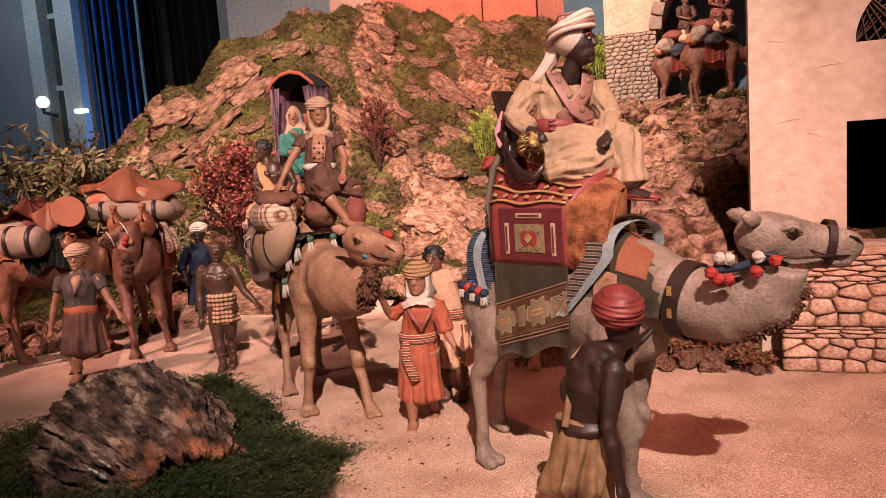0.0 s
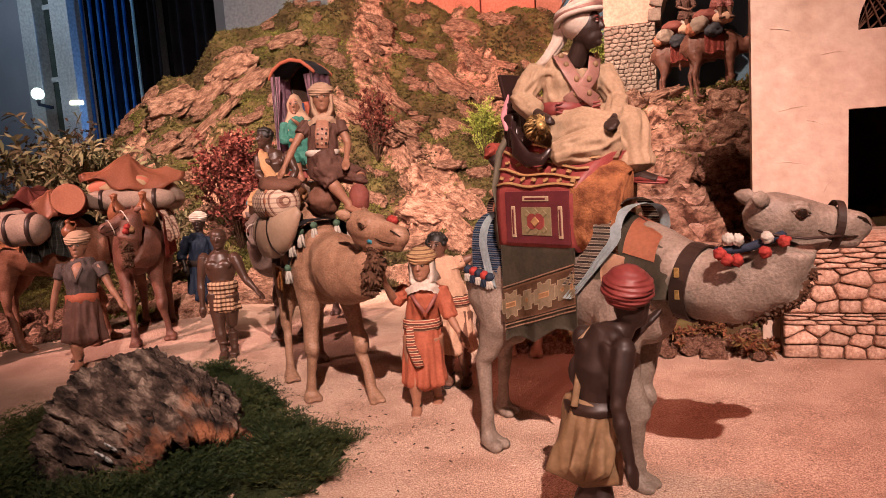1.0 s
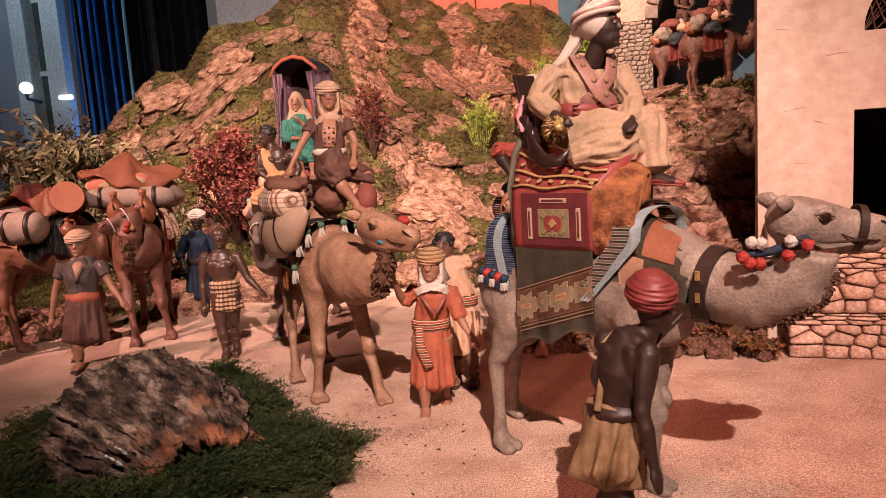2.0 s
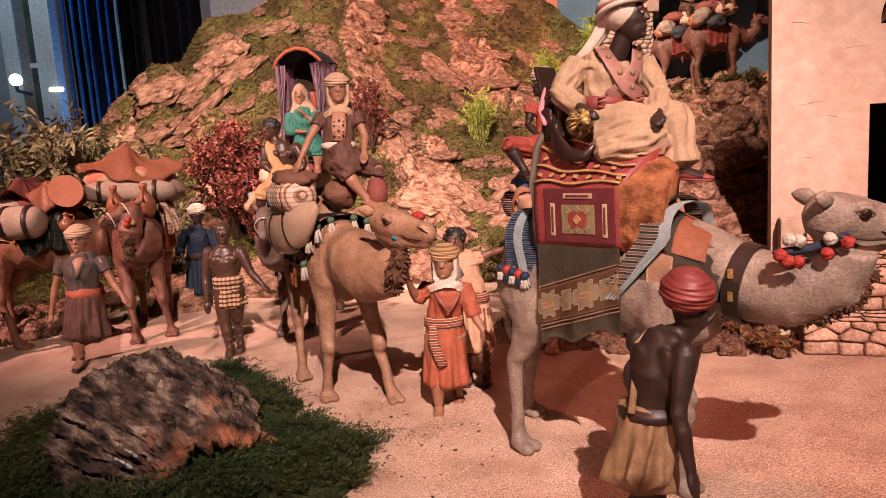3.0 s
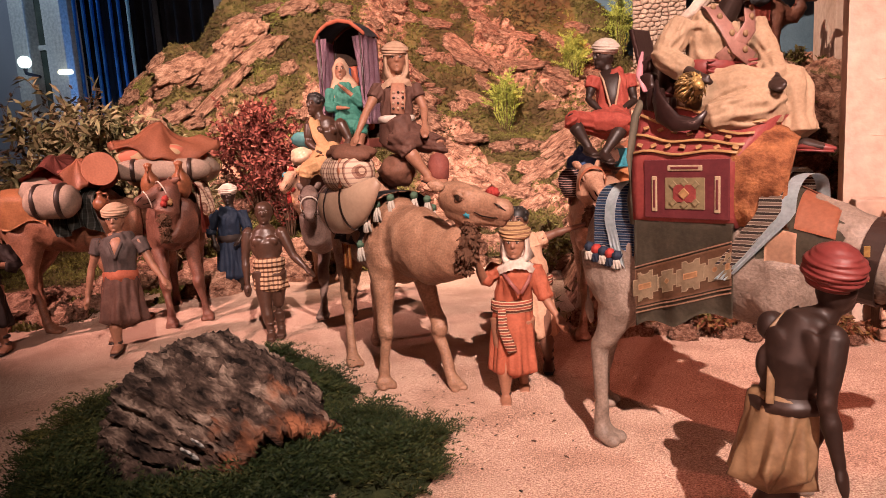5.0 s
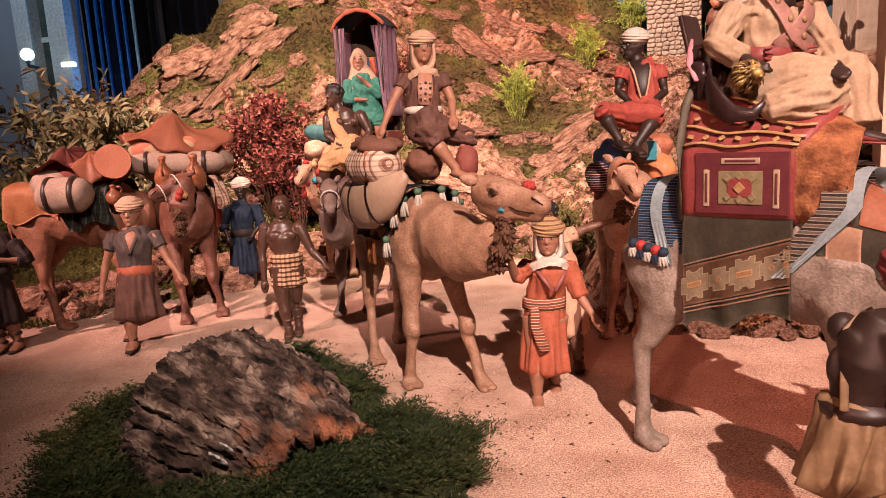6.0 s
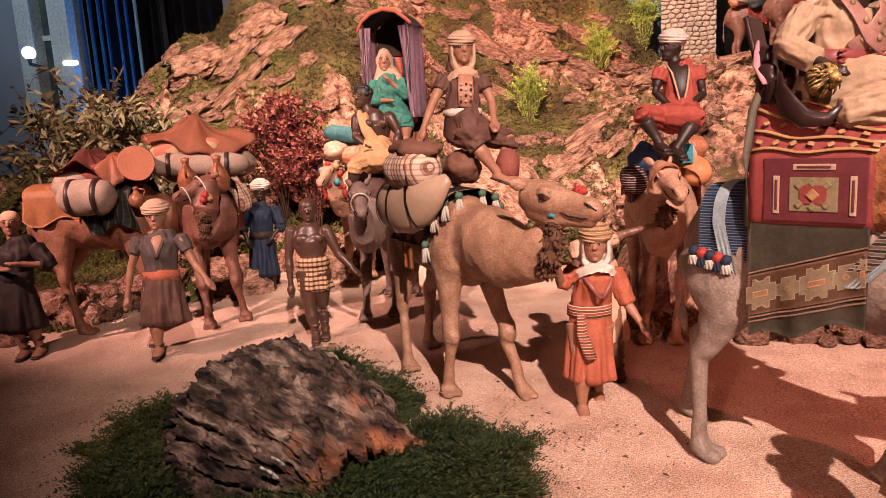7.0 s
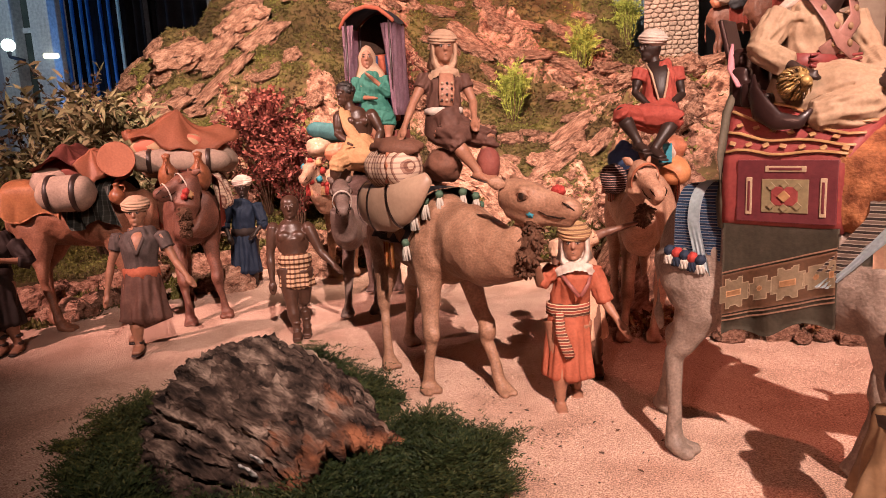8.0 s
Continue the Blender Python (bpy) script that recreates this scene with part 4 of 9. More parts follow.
    for v in body.verts:
        # muscle and loose skin, modelled in the clay; the head stays smooth
        calm = 0.30 + 0.70 * smooth01((v.co - skull).length / (0.10 * u) - 0.6)
        p = v.co + Vector((base[0] * 3, 0, 0))
        crease = 0.30 - abs(noise.noise(Vector((p.x * 15, p.y * 15, p.z * 7))))
        v.co += v.normal * calm * (0.0065 * k * crease + 0.0017 * noise.noise(p * 48) + 0.0005 * noise.noise(Vector((p.x * 95, p.y * 95, p.z * 60))))
    tree = [(Vector(p), r) for p, r in wool_at]
    if tree and wool is not None:
        body.normal_update()
        for v in body.verts:
            for p, r in tree:
                rr = max(r) if isinstance(r, (tuple, list)) else r
                if (v.co - p).length < rr * 1.12:
                    v.co += v.normal * 0.006 * abs(noise.noise(v.co * 140))
        for fc in body.faces:
            m = fc.calc_center_median()
            if any((m - p).length < (max(r) if isinstance(r, (tuple, list)) else r) * 1.1 for p, r in tree):
                fc.material_index = 1
    det = bmesh.new()
    wr = random.Random(len(label))
    for p, r in wool_at:
        # matted locks of wool
        for _ in range(46):
            o = Vector((wr.gauss(0, 1), wr.gauss(0, 1), wr.gauss(-0.2, 0.8))).normalized()
            a = Vector(p) + o * r * 0.72
            e = a + (o + Vector((wr.gauss(0, 0.5), wr.gauss(0, 0.5), -0.5))).normalized() * r * wr.uniform(0.25, 0.75)
            loft(det, [a, lerp(a, e, 0.5) + o * r * 0.1, e], [r * 0.20, r * 0.17, r * 0.05], 5, 1)
    for q in (-1, 1):
        e = pl + d * 0.050 * u + hs * q * 0.0272 * u + up * 0.0105 * u
        ell(det, e, 0.0082 * u, mi=2, seg=12, rings=8)
        ell(det, e - hs * q * 0.0014 * u, 0.0092 * u, mi=1, seg=12, rings=8)
        loft(det, [e - d * 0.0125 * u + hs * q * 0.001, e - d * 0.005 * u + up * 0.0068 * u + hs * q * 0.0022 * u, e + d * 0.004 * u + up * 0.0066 * u + hs * q * 0.0022 * u, e + d * 0.0125 * u], [0.0014 * u, 0.0040 * u, 0.0038 * u, 0.0014 * u], 8, 0)
        loft(det, [e - d * 0.0115 * u + hs * q * 0.001, e - up * 0.0070 * u + hs * q * 0.0012 * u, e + d * 0.0115 * u], [0.0010 * u, 0.0024 * u, 0.0010 * u], 8, 0)
        # nostril, mouth and ear
        loft(det, [pl + d * 0.124 * u + hs * q * 0.0205 * u + up * 0.014 * u, pl + d * 0.134 * u + hs * q * 0.0200 * u + up * 0.011 * u, pl + d * 0.145 * u + hs * q * 0.0130 * u + up * 0.004 * u], [0.0010 * u, 0.0021 * u, 0.0010 * u], 8, 2)
        loft(det, [pl + d * 0.078 * u + hs * q * 0.0195 * u + low * 0.50, pl + d * 0.098 * u + hs * q * 0.0192 * u + low * 0.72, pl + d * 0.122 * u + hs * q * 0.0186 * u + low * 0.66, pl + d * 0.147 * u + hs * q * 0.007 * u + low * 0.42], [0.0007 * u, 0.0014 * u, 0.0015 * u, 0.0010 * u], 8, 2)
        er = pl + d * 0.006 * u + hs * q * 0.021 * u + up * 0.020 * u
        tip = er + (hs * q * 0.62 - d * 0.90 + up * 0.12).normalized() * 0.030 * u
        loft(det, [er, lerp(er, tip, 0.4), lerp(er, tip, 0.8), tip], [(0.007 * u, 0.006 * u), (0.0125 * u, 0.006 * u), (0.008 * u, 0.004 * u), 0.002 * u], 10, 0, ref=d)
        loft(det, [lerp(er, tip, 0.15) + d * 0.004 * u, lerp(er, tip, 0.5) + d * 0.0052 * u, lerp(er, tip, 0.85) + d * 0.003 * u], [(0.003 * u, 0.002 * u), (0.0075 * u, 0.0025 * u), (0.003 * u, 0.001 * u)], 8, 1, ref=d)
    join(body, det)
    return thing(name, body, [hide, wool or WOOL_DARK, EYE], Matrix.Translation(base) @ Matrix.Rotation(radians(YAW), 4, "Z"), label, "camel figurine", group)


C1 = (-0.30, 1.25, 0.0)
C2 = (-0.72, 1.446, 0.0)
C3 = (-0.37, 1.85, 0.0)
C4 = (-1.20, 1.944, 0.012)
C5 = (-1.60, 1.80, 0.02)
C6 = (-1.95, 1.645, 0.026)
C7 = (-1.50, 2.42, 0.02)
camel("camel", "grey clay camel with a long low neck, saddled with carpets", C1, -46, (0.150, -0.092), [(0.218, -0.200), (0.216, -0.118), (-0.008, 0.001), (0.035, 0.175)],
      [((0.250, -0.205, 0.368), (0.056, 0.068)), ((0.290, -0.262, 0.348), (0.046, 0.054)), ((0.335, -0.310, 0.340), (0.042, 0.048)), ((0.374, -0.342, 0.362), (0.037, 0.043)), ((0.388, -0.352, 0.400), (0.032, 0.037)), ((0.380, -0.348, 0.432), (0.028, 0.032))],
      (0.346, -0.345, 0.450), (0.490, -0.364, 0.424), HIDE_GREY, 1.06, WOOL_DARK, [((0.402, -0.362, 0.352), 0.012), ((0.388, -0.356, 0.332), 0.013), ((0.362, -0.335, 0.312), 0.013), ((0.332, -0.308, 0.298), 0.012), ((0.302, -0.276, 0.296), 0.011), ((0.346, -0.322, 0.304), 0.011), ((0.376, -0.348, 0.322), 0.012), ((0.398, -0.362, 0.342), 0.011), ((0.410, -0.366, 0.368), 0.010), ((0.278, -0.246, 0.298), 0.010)], z_body=0.345, hips=-0.150, rump=0.018, slim=0.86)
camel("camel", "brown clay camel with a rider, tasselled harness and bedroll", C2, -65, (-0.065, 0.145), [(-0.077, 0.018), (0.078, -0.020), (-0.16, 0.19), (-0.11, 0.36)],
      [((0.020, -0.020, 0.325), (0.066, 0.076)), ((0.052, -0.078, 0.312), (0.058, 0.066)), ((0.088, -0.128, 0.318), (0.044, 0.052)), ((0.108, -0.155, 0.352), (0.034, 0.040)), ((0.104, -0.150, 0.400), (0.028, 0.032))],
      (0.080, -0.140, 0.430), (0.190, -0.238, 0.402), HIDE_BROWN, 1.0, WOOL_DARK, [((0.118, -0.185, 0.350), 0.020), ((0.112, -0.180, 0.322), 0.022), ((0.104, -0.170, 0.296), 0.018), ((0.120, -0.180, 0.374), 0.016)], z_body=0.335, hips=-0.13)
camel("camel", "tan clay camel with a red-clad rider", C3, -97, (0.055, 0.16), [(-0.035, 0.02), (0.035, 0.0), (0.03, 0.30), (0.12, 0.30)],
      [((0.0, -0.01, 0.31), (0.058, 0.066)), ((-0.03, -0.09, 0.285), (0.042, 0.05)), ((-0.045, -0.135, 0.33), (0.034, 0.04)), ((-0.048, -0.14, 0.39), (0.03, 0.034)), ((-0.045, -0.13, 0.43), (0.026, 0.03))],
      (-0.045, -0.12, 0.440), (-0.035, -0.235, 0.385), HIDE_TAN, 0.95, WOOL_DARK, [((-0.045, -0.175, 0.352), 0.019), ((-0.05, -0.165, 0.335), 0.018)], z_body=0.335)
camel("camel", "taupe clay camel with a draped litter on its back", C4, -98, (0.075, 0.14), [(0.0, 0.0), (0.085, 0.02), (0.06, 0.30), (0.15, 0.30)],
      [((0.04, -0.03, 0.30), (0.058, 0.066)), ((0.03, -0.14, 0.27), (0.042, 0.05)), ((0.024, -0.21, 0.29), (0.034, 0.04)), ((0.022, -0.235, 0.345), (0.03, 0.034)), ((0.022, -0.225, 0.39), (0.026, 0.03))],
      (0.022, -0.215, 0.402), (0.034, -0.325, 0.345), HIDE_TAUPE, 0.98, WOOL_DARK, [], z_body=0.33)
camel("camel", "dark reddish clay camel loaded with jugs and blankets", C5, -77, (-0.040, 0.150), [(-0.024, -0.025), (0.06, 0.05), (-0.11, 0.27), (-0.03, 0.30)],
      [((0.02, 0.0, 0.32), (0.058, 0.07)), ((0.0, -0.05, 0.31), (0.042, 0.052)), ((0.01, -0.065, 0.36), (0.035, 0.04)), ((0.022, -0.05, 0.405), (0.03, 0.034)), ((0.02, -0.045, 0.42), (0.026, 0.03))],
      (0.030, -0.035, 0.425), (-0.060, -0.105, 0.385), HIDE_RED, 0.98, WOOL_DARK, [((0.01, -0.09, 0.335), 0.017), ((0.008, -0.085, 0.305), 0.017), ((0.006, -0.08, 0.28), 0.016)], z_body=0.33)
camel("camel", "tan clay camel loaded with a bedroll and bundles", C6, -2, (0.05, 0.085), [(0.20, 0.03), (0.22, 0.12), (0.0, 0.0), (-0.06, 0.08)],
      [((0.22, 0.11, 0.32), (0.055, 0.065)), ((0.25, 0.19, 0.30), (0.042, 0.05)), ((0.25, 0.25, 0.35), (0.034, 0.04)), ((0.24, 0.26, 0.39), (0.03, 0.034))],
      (0.24, 0.255, 0.40), (0.25, 0.37, 0.36), HIDE_CHESTNUT, 1.05, WOOL_DARK, [], z_body=0.335)
camel("camel", "tan clay camel with a bright halter and bundles", C7, -85, (0.07, 0.12), [(0.03, 0.0), (0.11, 0.02), (0.05, 0.28), (0.13, 0.28)],
      [((0.05, -0.05, 0.31), (0.055, 0.065)), ((0.035, -0.13, 0.30), (0.042, 0.05)), ((0.02, -0.18, 0.34), (0.034, 0.04)), ((0.015, -0.19, 0.40), (0.03, 0.034))],
      (0.012, -0.18, 0.425), (-0.02, -0.28, 0.375), HIDE_TAN, 0.95, WOOL_DARK, [], z_body=0.33)


DULL_OCHRE = clay("dull_ochre_paint", (0.15, 0.090, 0.045), (0.27, 0.172, 0.090), 0.55)
MAUVE = clay("mauve_sash_paint", (0.20, 0.095, 0.075), (0.29, 0.15, 0.12), 0.5)
TERRA_TRIM = clay("rust_trim_paint", (0.27, 0.12, 0.075), (0.36, 0.18, 0.115), 0.55)


def king_dress(top, J):
    """Crossed sashes with gilt studs, and the long tail of the turban."""
    fx = Vector((0.35, -0.94, 0)).normalized()
    mid, wa = (J["shL"] + J["shR"]) / 2, J["waist"]
    for a, sg in ((J["shL"], -0.020), (J["shR"], 0.010)):
        p0 = lerp(a, J["neck"], 0.45) + Vector((0, 0, 0.010))
        pts = [p0 - fx * 0.012, p0 + fx * 0.020, lerp(p0, wa, 0.35) + fx * 0.040, lerp(p0, wa, 0.7) + fx * 0.041 - Vector((sg * 0.6, 0, 0)), wa + fx * 0.038 - Vector((sg * 1.6, 0, -0.008))]
        loft(top, pts, [(0.0125, 0.0022)] * 5, 14, 5, ref=fx)
        for k in range(4):
            q = lerp(pts[1], pts[2], k / 2) if k < 2 else lerp(pts[2], pts[4], (k - 1.6) / 2)
            ell(top, q + fx * 0.0030, (0.0052, 0.003, 0.0052), (0, 0, 25), 6, 10, 6)
    ft, toe = J["ftR"], J["toeR"].normalized()
    loft(top, [ft - toe * 0.016 + Vector((0, 0, 0.004)), ft + toe * 0.012 + Vector((0, 0, 0.008)), ft + toe * 0.034 + Vector((0, 0, 0.006)), ft + toe * 0.052 + Vector((0, 0, 0.005))], [(0.012, 0.008), (0.0150, 0.0085), (0.0115, 0.0070), (0.004, 0.0030)], 14, 4)
    for k in range(3):
        # folds of the wound belt
        loft(top, [wa + fx * 0.0395 + Vector((-0.036 + 0.024 * i, -0.012 * abs(i - 1.5) + 0.012, 0.008 - 0.008 * k + 0.003 * math.sin(i * 2 + k))) for i in range(4)], [0.0020, 0.0028, 0.0028, 0.0020], 8, 4)
    hd = J["head"]
    bk = Vector((-0.86, 0.36, 0))
    ell(top, hd + bk * 0.012 + Vector((0, 0, 0.010)), (0.031, 0.031, 0.031), mi=2, seg=20, rings=14)
    for k in range(4):
        # wound turns over the brow
        n = 22
        c = hd + Vector((-0.010, 0.004, 0.016 + 0.0056 * k))
        ring = [c + Vector((0.036 * (1 - 0.010 * k * k) * math.cos(2 * math.pi * i / n), 0.036 * (1 - 0.010 * k * k) * math.sin(2 * math.pi * i / n), 0.012 * math.cos(2 * math.pi * i / n + 0.5) + 0.003 * math.sin(2 * math.pi * i / n * 2 + k))) for i in range(n + 1)]
        loft(top, ring, [0.0052] * (n + 1), 8, 5 if k == 1 else 2, cap=False)
    loft(top, [hd + Vector((0, 0, 0.030)) + bk * 0.01, hd + bk * 0.036 + Vector((0, 0, 0.012)), hd + bk * 0.050 + Vector((0, 0, -0.020)), hd + bk * 0.070 + Vector((0, 0, -0.044)), hd + bk * 0.088 + Vector((0, 0, -0.056))], [(0.020, 0.018), (0.015, 0.012), (0.011, 0.007), (0.009, 0.005), (0.006, 0.003)], 36, 2, ref=(0.3, 0.9, 0.2), fold=0.22, folds=5)
    for k in range(3):
        loft(top, [hd + Vector((0.018 - 0.012 * k, -0.024 + 0.002 * k, 0.034 + 0.006 * k)), hd + Vector((-0.012 - 0.010 * k, -0.026 + 0.006 * k, 0.036 + 0.004 * k)), hd + Vector((-0.030 - 0.004 * k, -0.012 + 0.008 * k, 0.020 + 0.006 * k))], [0.0016, 0.0022, 0.0016], 6, 5)


def king_lap(cloth, J):
    """The robe over the folded near leg, spread across the lap, and over the far knee down to the shin."""
    wrinkled(cloth, [J["hipL"], (0.016, -0.042, 0.084), (0.054, -0.066, 0.074)], [0.038, 0.035, 0.029], 44, 1, 0.0062, seed=1.0)
    wrinkled(cloth, [(0.056, -0.068, 0.066), (0.012, -0.082, 0.054), (-0.036, -0.070, 0.046)], [0.028, 0.028, 0.021], 44, 1, 0.0062, seed=2.0)
    ell(cloth, (0.036, -0.032, 0.052), (0.070, 0.050, 0.026), (0, 0, -15), 1, 26, 14)
    wrinkled(cloth, [(-0.030, -0.060, 0.044), (0.010, -0.078, 0.036), (0.060, -0.072, 0.040)], [(0.024, 0.010), (0.026, 0.010), (0.020, 0.010)], 40, 1, 0.0045, seed=5.0)
    wrinkled(cloth, [J["hipR"], lerp(J["hipR"], J["knR"], 0.5) + Vector((0, 0, 0.010)), J["knR"], lerp(J["knR"], J["ftR"], 0.45), lerp(J["knR"], J["ftR"], 0.74)], [0.036, 0.032, 0.028, 0.027, 0.032], 48, 1, 0.0062, seed=3.0)


def wrap(top, J):
    """An ochre wrap: straps over the shoulder and down the back to the belt."""
    wa = J["waist"]
    sh = J["shL"]
    loft(top, [sh + Vector((0.034, 0.000, 0.014)), sh + Vector((0.010, -0.016, 0.013)), sh + Vector((-0.006, -0.020, 0.000)), sh + Vector((-0.010, -0.024, -0.034)), wa + Vector((-0.030, -0.024, 0.008))], [(0.0048, 0.0018)] * 5, 10, 5, ref=(0.3, 1, 0))


def split_hem(cloth, J):
    """Draws the wrapped skirt's hem down into points, with the opening gathered between."""
    wa = J["waist"]
    for v in cloth.verts:
        t = max(0.0, (wa.z - v.co.z) / 0.09)
        th = math.atan2(v.co.y - wa.y, v.co.x - wa.x)
        v.co.z -= 0.016 * t * math.cos(2 * th + 0.7)
        v.co.xy = lerp(v.co.xy, wa.xy, 0.05 * t * (1 + math.cos(3 * th)))


def sash(top, J):
    """The striped sash's hanging end and the dark neck trim of the tunic."""
    wa, nk = J["waist"], J["neck"]
    fx = Vector((-0.1, -1, 0))
    loft(top, [wa + fx * 0.040 + Vector((-0.022, 0, 0)), wa + fx * 0.046 + Vector((-0.022, 0, -0.035)), wa + fx * 0.050 + Vector((-0.012, 0, -0.065)), wa + fx * 0.052 + Vector((-0.004, 0, -0.085))], [(0.008, 0.003), (0.010, 0.003), (0.011, 0.003), (0.010, 0.003)], 12, 3, ref=(0, 1, 0))
    for q in (-1, 1):
        loft(top, [nk + Vector((0.030 * q, -0.012, -0.022)), nk + Vector((0.018 * q, -0.034, -0.040)), nk + Vector((0.002 * q, -0.040, -0.062))], [(0.004, 0.002)] * 3, 8, 5, ref=(0, 1, 0))


def open_neck(top, J):
    """The bare V of chest in the tunic's open neck, with a hem along it."""
    nk, wa = J["neck"], J["waist"]
    fx = Vector((0.1, -1, 0)).normalized()
    mid = (J["shL"] + J["shR"]) / 2
    loft(top, [nk + fx * 0.012, lerp(mid, wa, 0.10) + fx * 0.031, lerp(mid, wa, 0.42) + fx * 0.0385], [(0.020, 0.004), (0.013, 0.004), (0.002, 0.003)], 14, 0, ref=fx)
    for q in (-1, 1):
        loft(top, [nk + Vector((0.022 * q, -0.004, -0.004)), lerp(mid, wa, 0.10) + fx * 0.034 + Vector((0.0145 * q, 0, 0)), lerp(mid, wa, 0.45) + fx * 0.0405], [(0.004, 0.0025)] * 3, 8, 1, ref=fx)


def open_tunic(top, J):
    """The dark chest in the tunic's deep open neck, between two pale trims."""
    fx = Vector((-0.25, -1, 0)).normalized()
    across = Vector((-fx.y, fx.x, 0))
    nk, mid, wa = J["neck"], (J["shL"] + J["shR"]) / 2, J["waist"]
    loft(top, [nk + fx * 0.010, lerp(mid, wa, 0.12) + fx * 0.034, lerp(mid, wa, 0.50) + fx * 0.0415, lerp(mid, wa, 0.90) + fx * 0.0365], [(0.022, 0.004), (0.019, 0.004), (0.012, 0.003), (0.004, 0.002)], 16, 0, ref=fx)
    for q in (-1, 1):
        loft(top, [nk + across * q * 0.024 - Vector((0, 0, 0.002)), lerp(mid, wa, 0.12) + fx * 0.0365 + across * q * 0.0195, lerp(mid, wa, 0.50) + fx * 0.0430 + across * q * 0.0125, lerp(mid, wa, 0.92) + fx * 0.0385 + across * q * 0.004], [(0.0026, 0.0018)] * 4, 8, 6, ref=fx)


def shoulder_wrap(top, J):
    """The end of the wrap, thrown over one shoulder and down across the chest."""
    fx, sh, wa = Vector((0.1, -1, 0)).normalized(), J["shL"], J["waist"]
    mid = (sh + J["shR"]) / 2
    wrinkled(top, [lerp(mid, wa, 0.5) - fx * 0.034 - Vector((0.02, 0, 0)), lerp(sh, mid, 0.35) - fx * 0.016 + Vector((0, 0, 0.012)), lerp(sh, mid, 0.30) + fx * 0.018 + Vector((0, 0, 0.010)), lerp(sh, wa, 0.45) + fx * 0.032, wa + fx * 0.034 + Vector((-0.006, 0, 0))], [(0.010, 0.004), (0.013, 0.004), (0.014, 0.004), (0.014, 0.004), (0.015, 0.004)], 20, 1, 0.0022, fx, 20, 3.0)


def breastplate(top, J):
    """A trimmed panel with rows of discs down the rider's chest."""
    fx = Vector((0.1, -1, 0)).normalized()
    mid, wa = (J["shL"] + J["shR"]) / 2, J["waist"]
    loft(top, [mid + fx * 0.030 + Vector((0, 0, 0.004)), lerp(mid, wa, 0.4) + fx * 0.036, lerp(mid, wa, 0.85) + fx * 0.032], [(0.015, 0.003), (0.017, 0.003), (0.015, 0.003)], 14, 5, ref=fx)
    for i in range(3):
        for j in range(4):
            ell(top, lerp(mid, wa, 0.22 + 0.16 * j) + fx * 0.0400 + Vector((-0.010 + 0.010 * i, 0, 0)), (0.0030, 0.0016, 0.0030), (0, 0, 5), 4 if (i + j) % 2 else 2, 8, 5)


# ---- people of the caravan ----
person("page_figurine", "clay page in a rust tunic with a striped sash", (-0.518, 1.418, -0.01),
       dict(head=(0.030, -0.010, 0.336), neck=(0.032, -0.004, 0.302), shL=(-0.004, 0.002, 0.284), elL=(-0.034, 0.004, 0.258), haL=(-0.052, -0.046, 0.318), shR=(0.068, -0.004, 0.282), elR=(0.086, -0.026, 0.220), haR=(0.104, -0.050, 0.188), waist=(0.022, 0.010, 0.206), ftL=(-0.002, -0.014, 0.004), ftR=(0.046, 0.054, 0.004), gaze=(-0.30, -1)),
       [SKIN_LIGHT, RUST, WHITE_CLOTH, STRIPES, LEATHER, MAROON, OCHRE_STRIPES], 0.96, (-0.1, -1), ((0.018, 0.006, 0.072), 0.048, 0.046), 0.60, "robe", "scarf", belt=True, scarf=True, extra=sash, head_mi=6)
person("herdsman_figurine", "brown clay herdsman in a pale tunic reaching for a halter", (-0.502, 1.593, 0.0),
       dict(head=(-0.007, 0.042, 0.342), neck=(0.002, 0.04, 0.310), shL=(-0.030, 0.036, 0.294), elL=(-0.035, 0.02, 0.23), haL=(-0.02, -0.01, 0.18), shR=(0.036, 0.036, 0.294), elR=(0.075, 0.038, 0.307), haR=(0.112, 0.03, 0.318), waist=(0.022, 0.026, 0.205), ftL=(0.003, 0.004, 0.004), ftR=(0.045, -0.01, 0.004), gaze=(-0.4, -1)),
       [SKIN_BROWN, TAN_CLOTH, BLACK_HAIR, STRIPES, LEATHER], 1.0, (-0.2, -1), ((0.030, 0.012, 0.080), 0.044, 0.036), 0.3, "robe", "hair", belt=True)
person("herdsman_figurine", "clay herdsman in a grey tunic with a pale turban", (-1.571, 1.503, 0.03),
       dict(head=(0.005, 0.062, 0.345), neck=(0.008, 0.056, 0.312), shL=(-0.040, 0.055, 0.292), elL=(-0.066, 0.044, 0.221), haL=(-0.078, 0.028, 0.150), shR=(0.062, 0.05, 0.292), elR=(0.098, 0.034, 0.222), haR=(0.128, 0.015, 0.186), waist=(0.010, 0.038, 0.199), ftL=(-0.005, 0.0, 0.004), ftR=(-0.030, 0.056, 0.02), gaze=(0.1, -1)),
       [SKIN_LIGHT, GREY_TUNIC, SCARF_CLOTH, RUST, LEATHER, BROWN_TUNIC], 1.0, (0.1, -1), ((0.012, 0.014, 0.082), 0.056, 0.044), 0.3, "robe", "turban", belt=True, extra=open_neck, skirt_mi=5, fold=0.15)
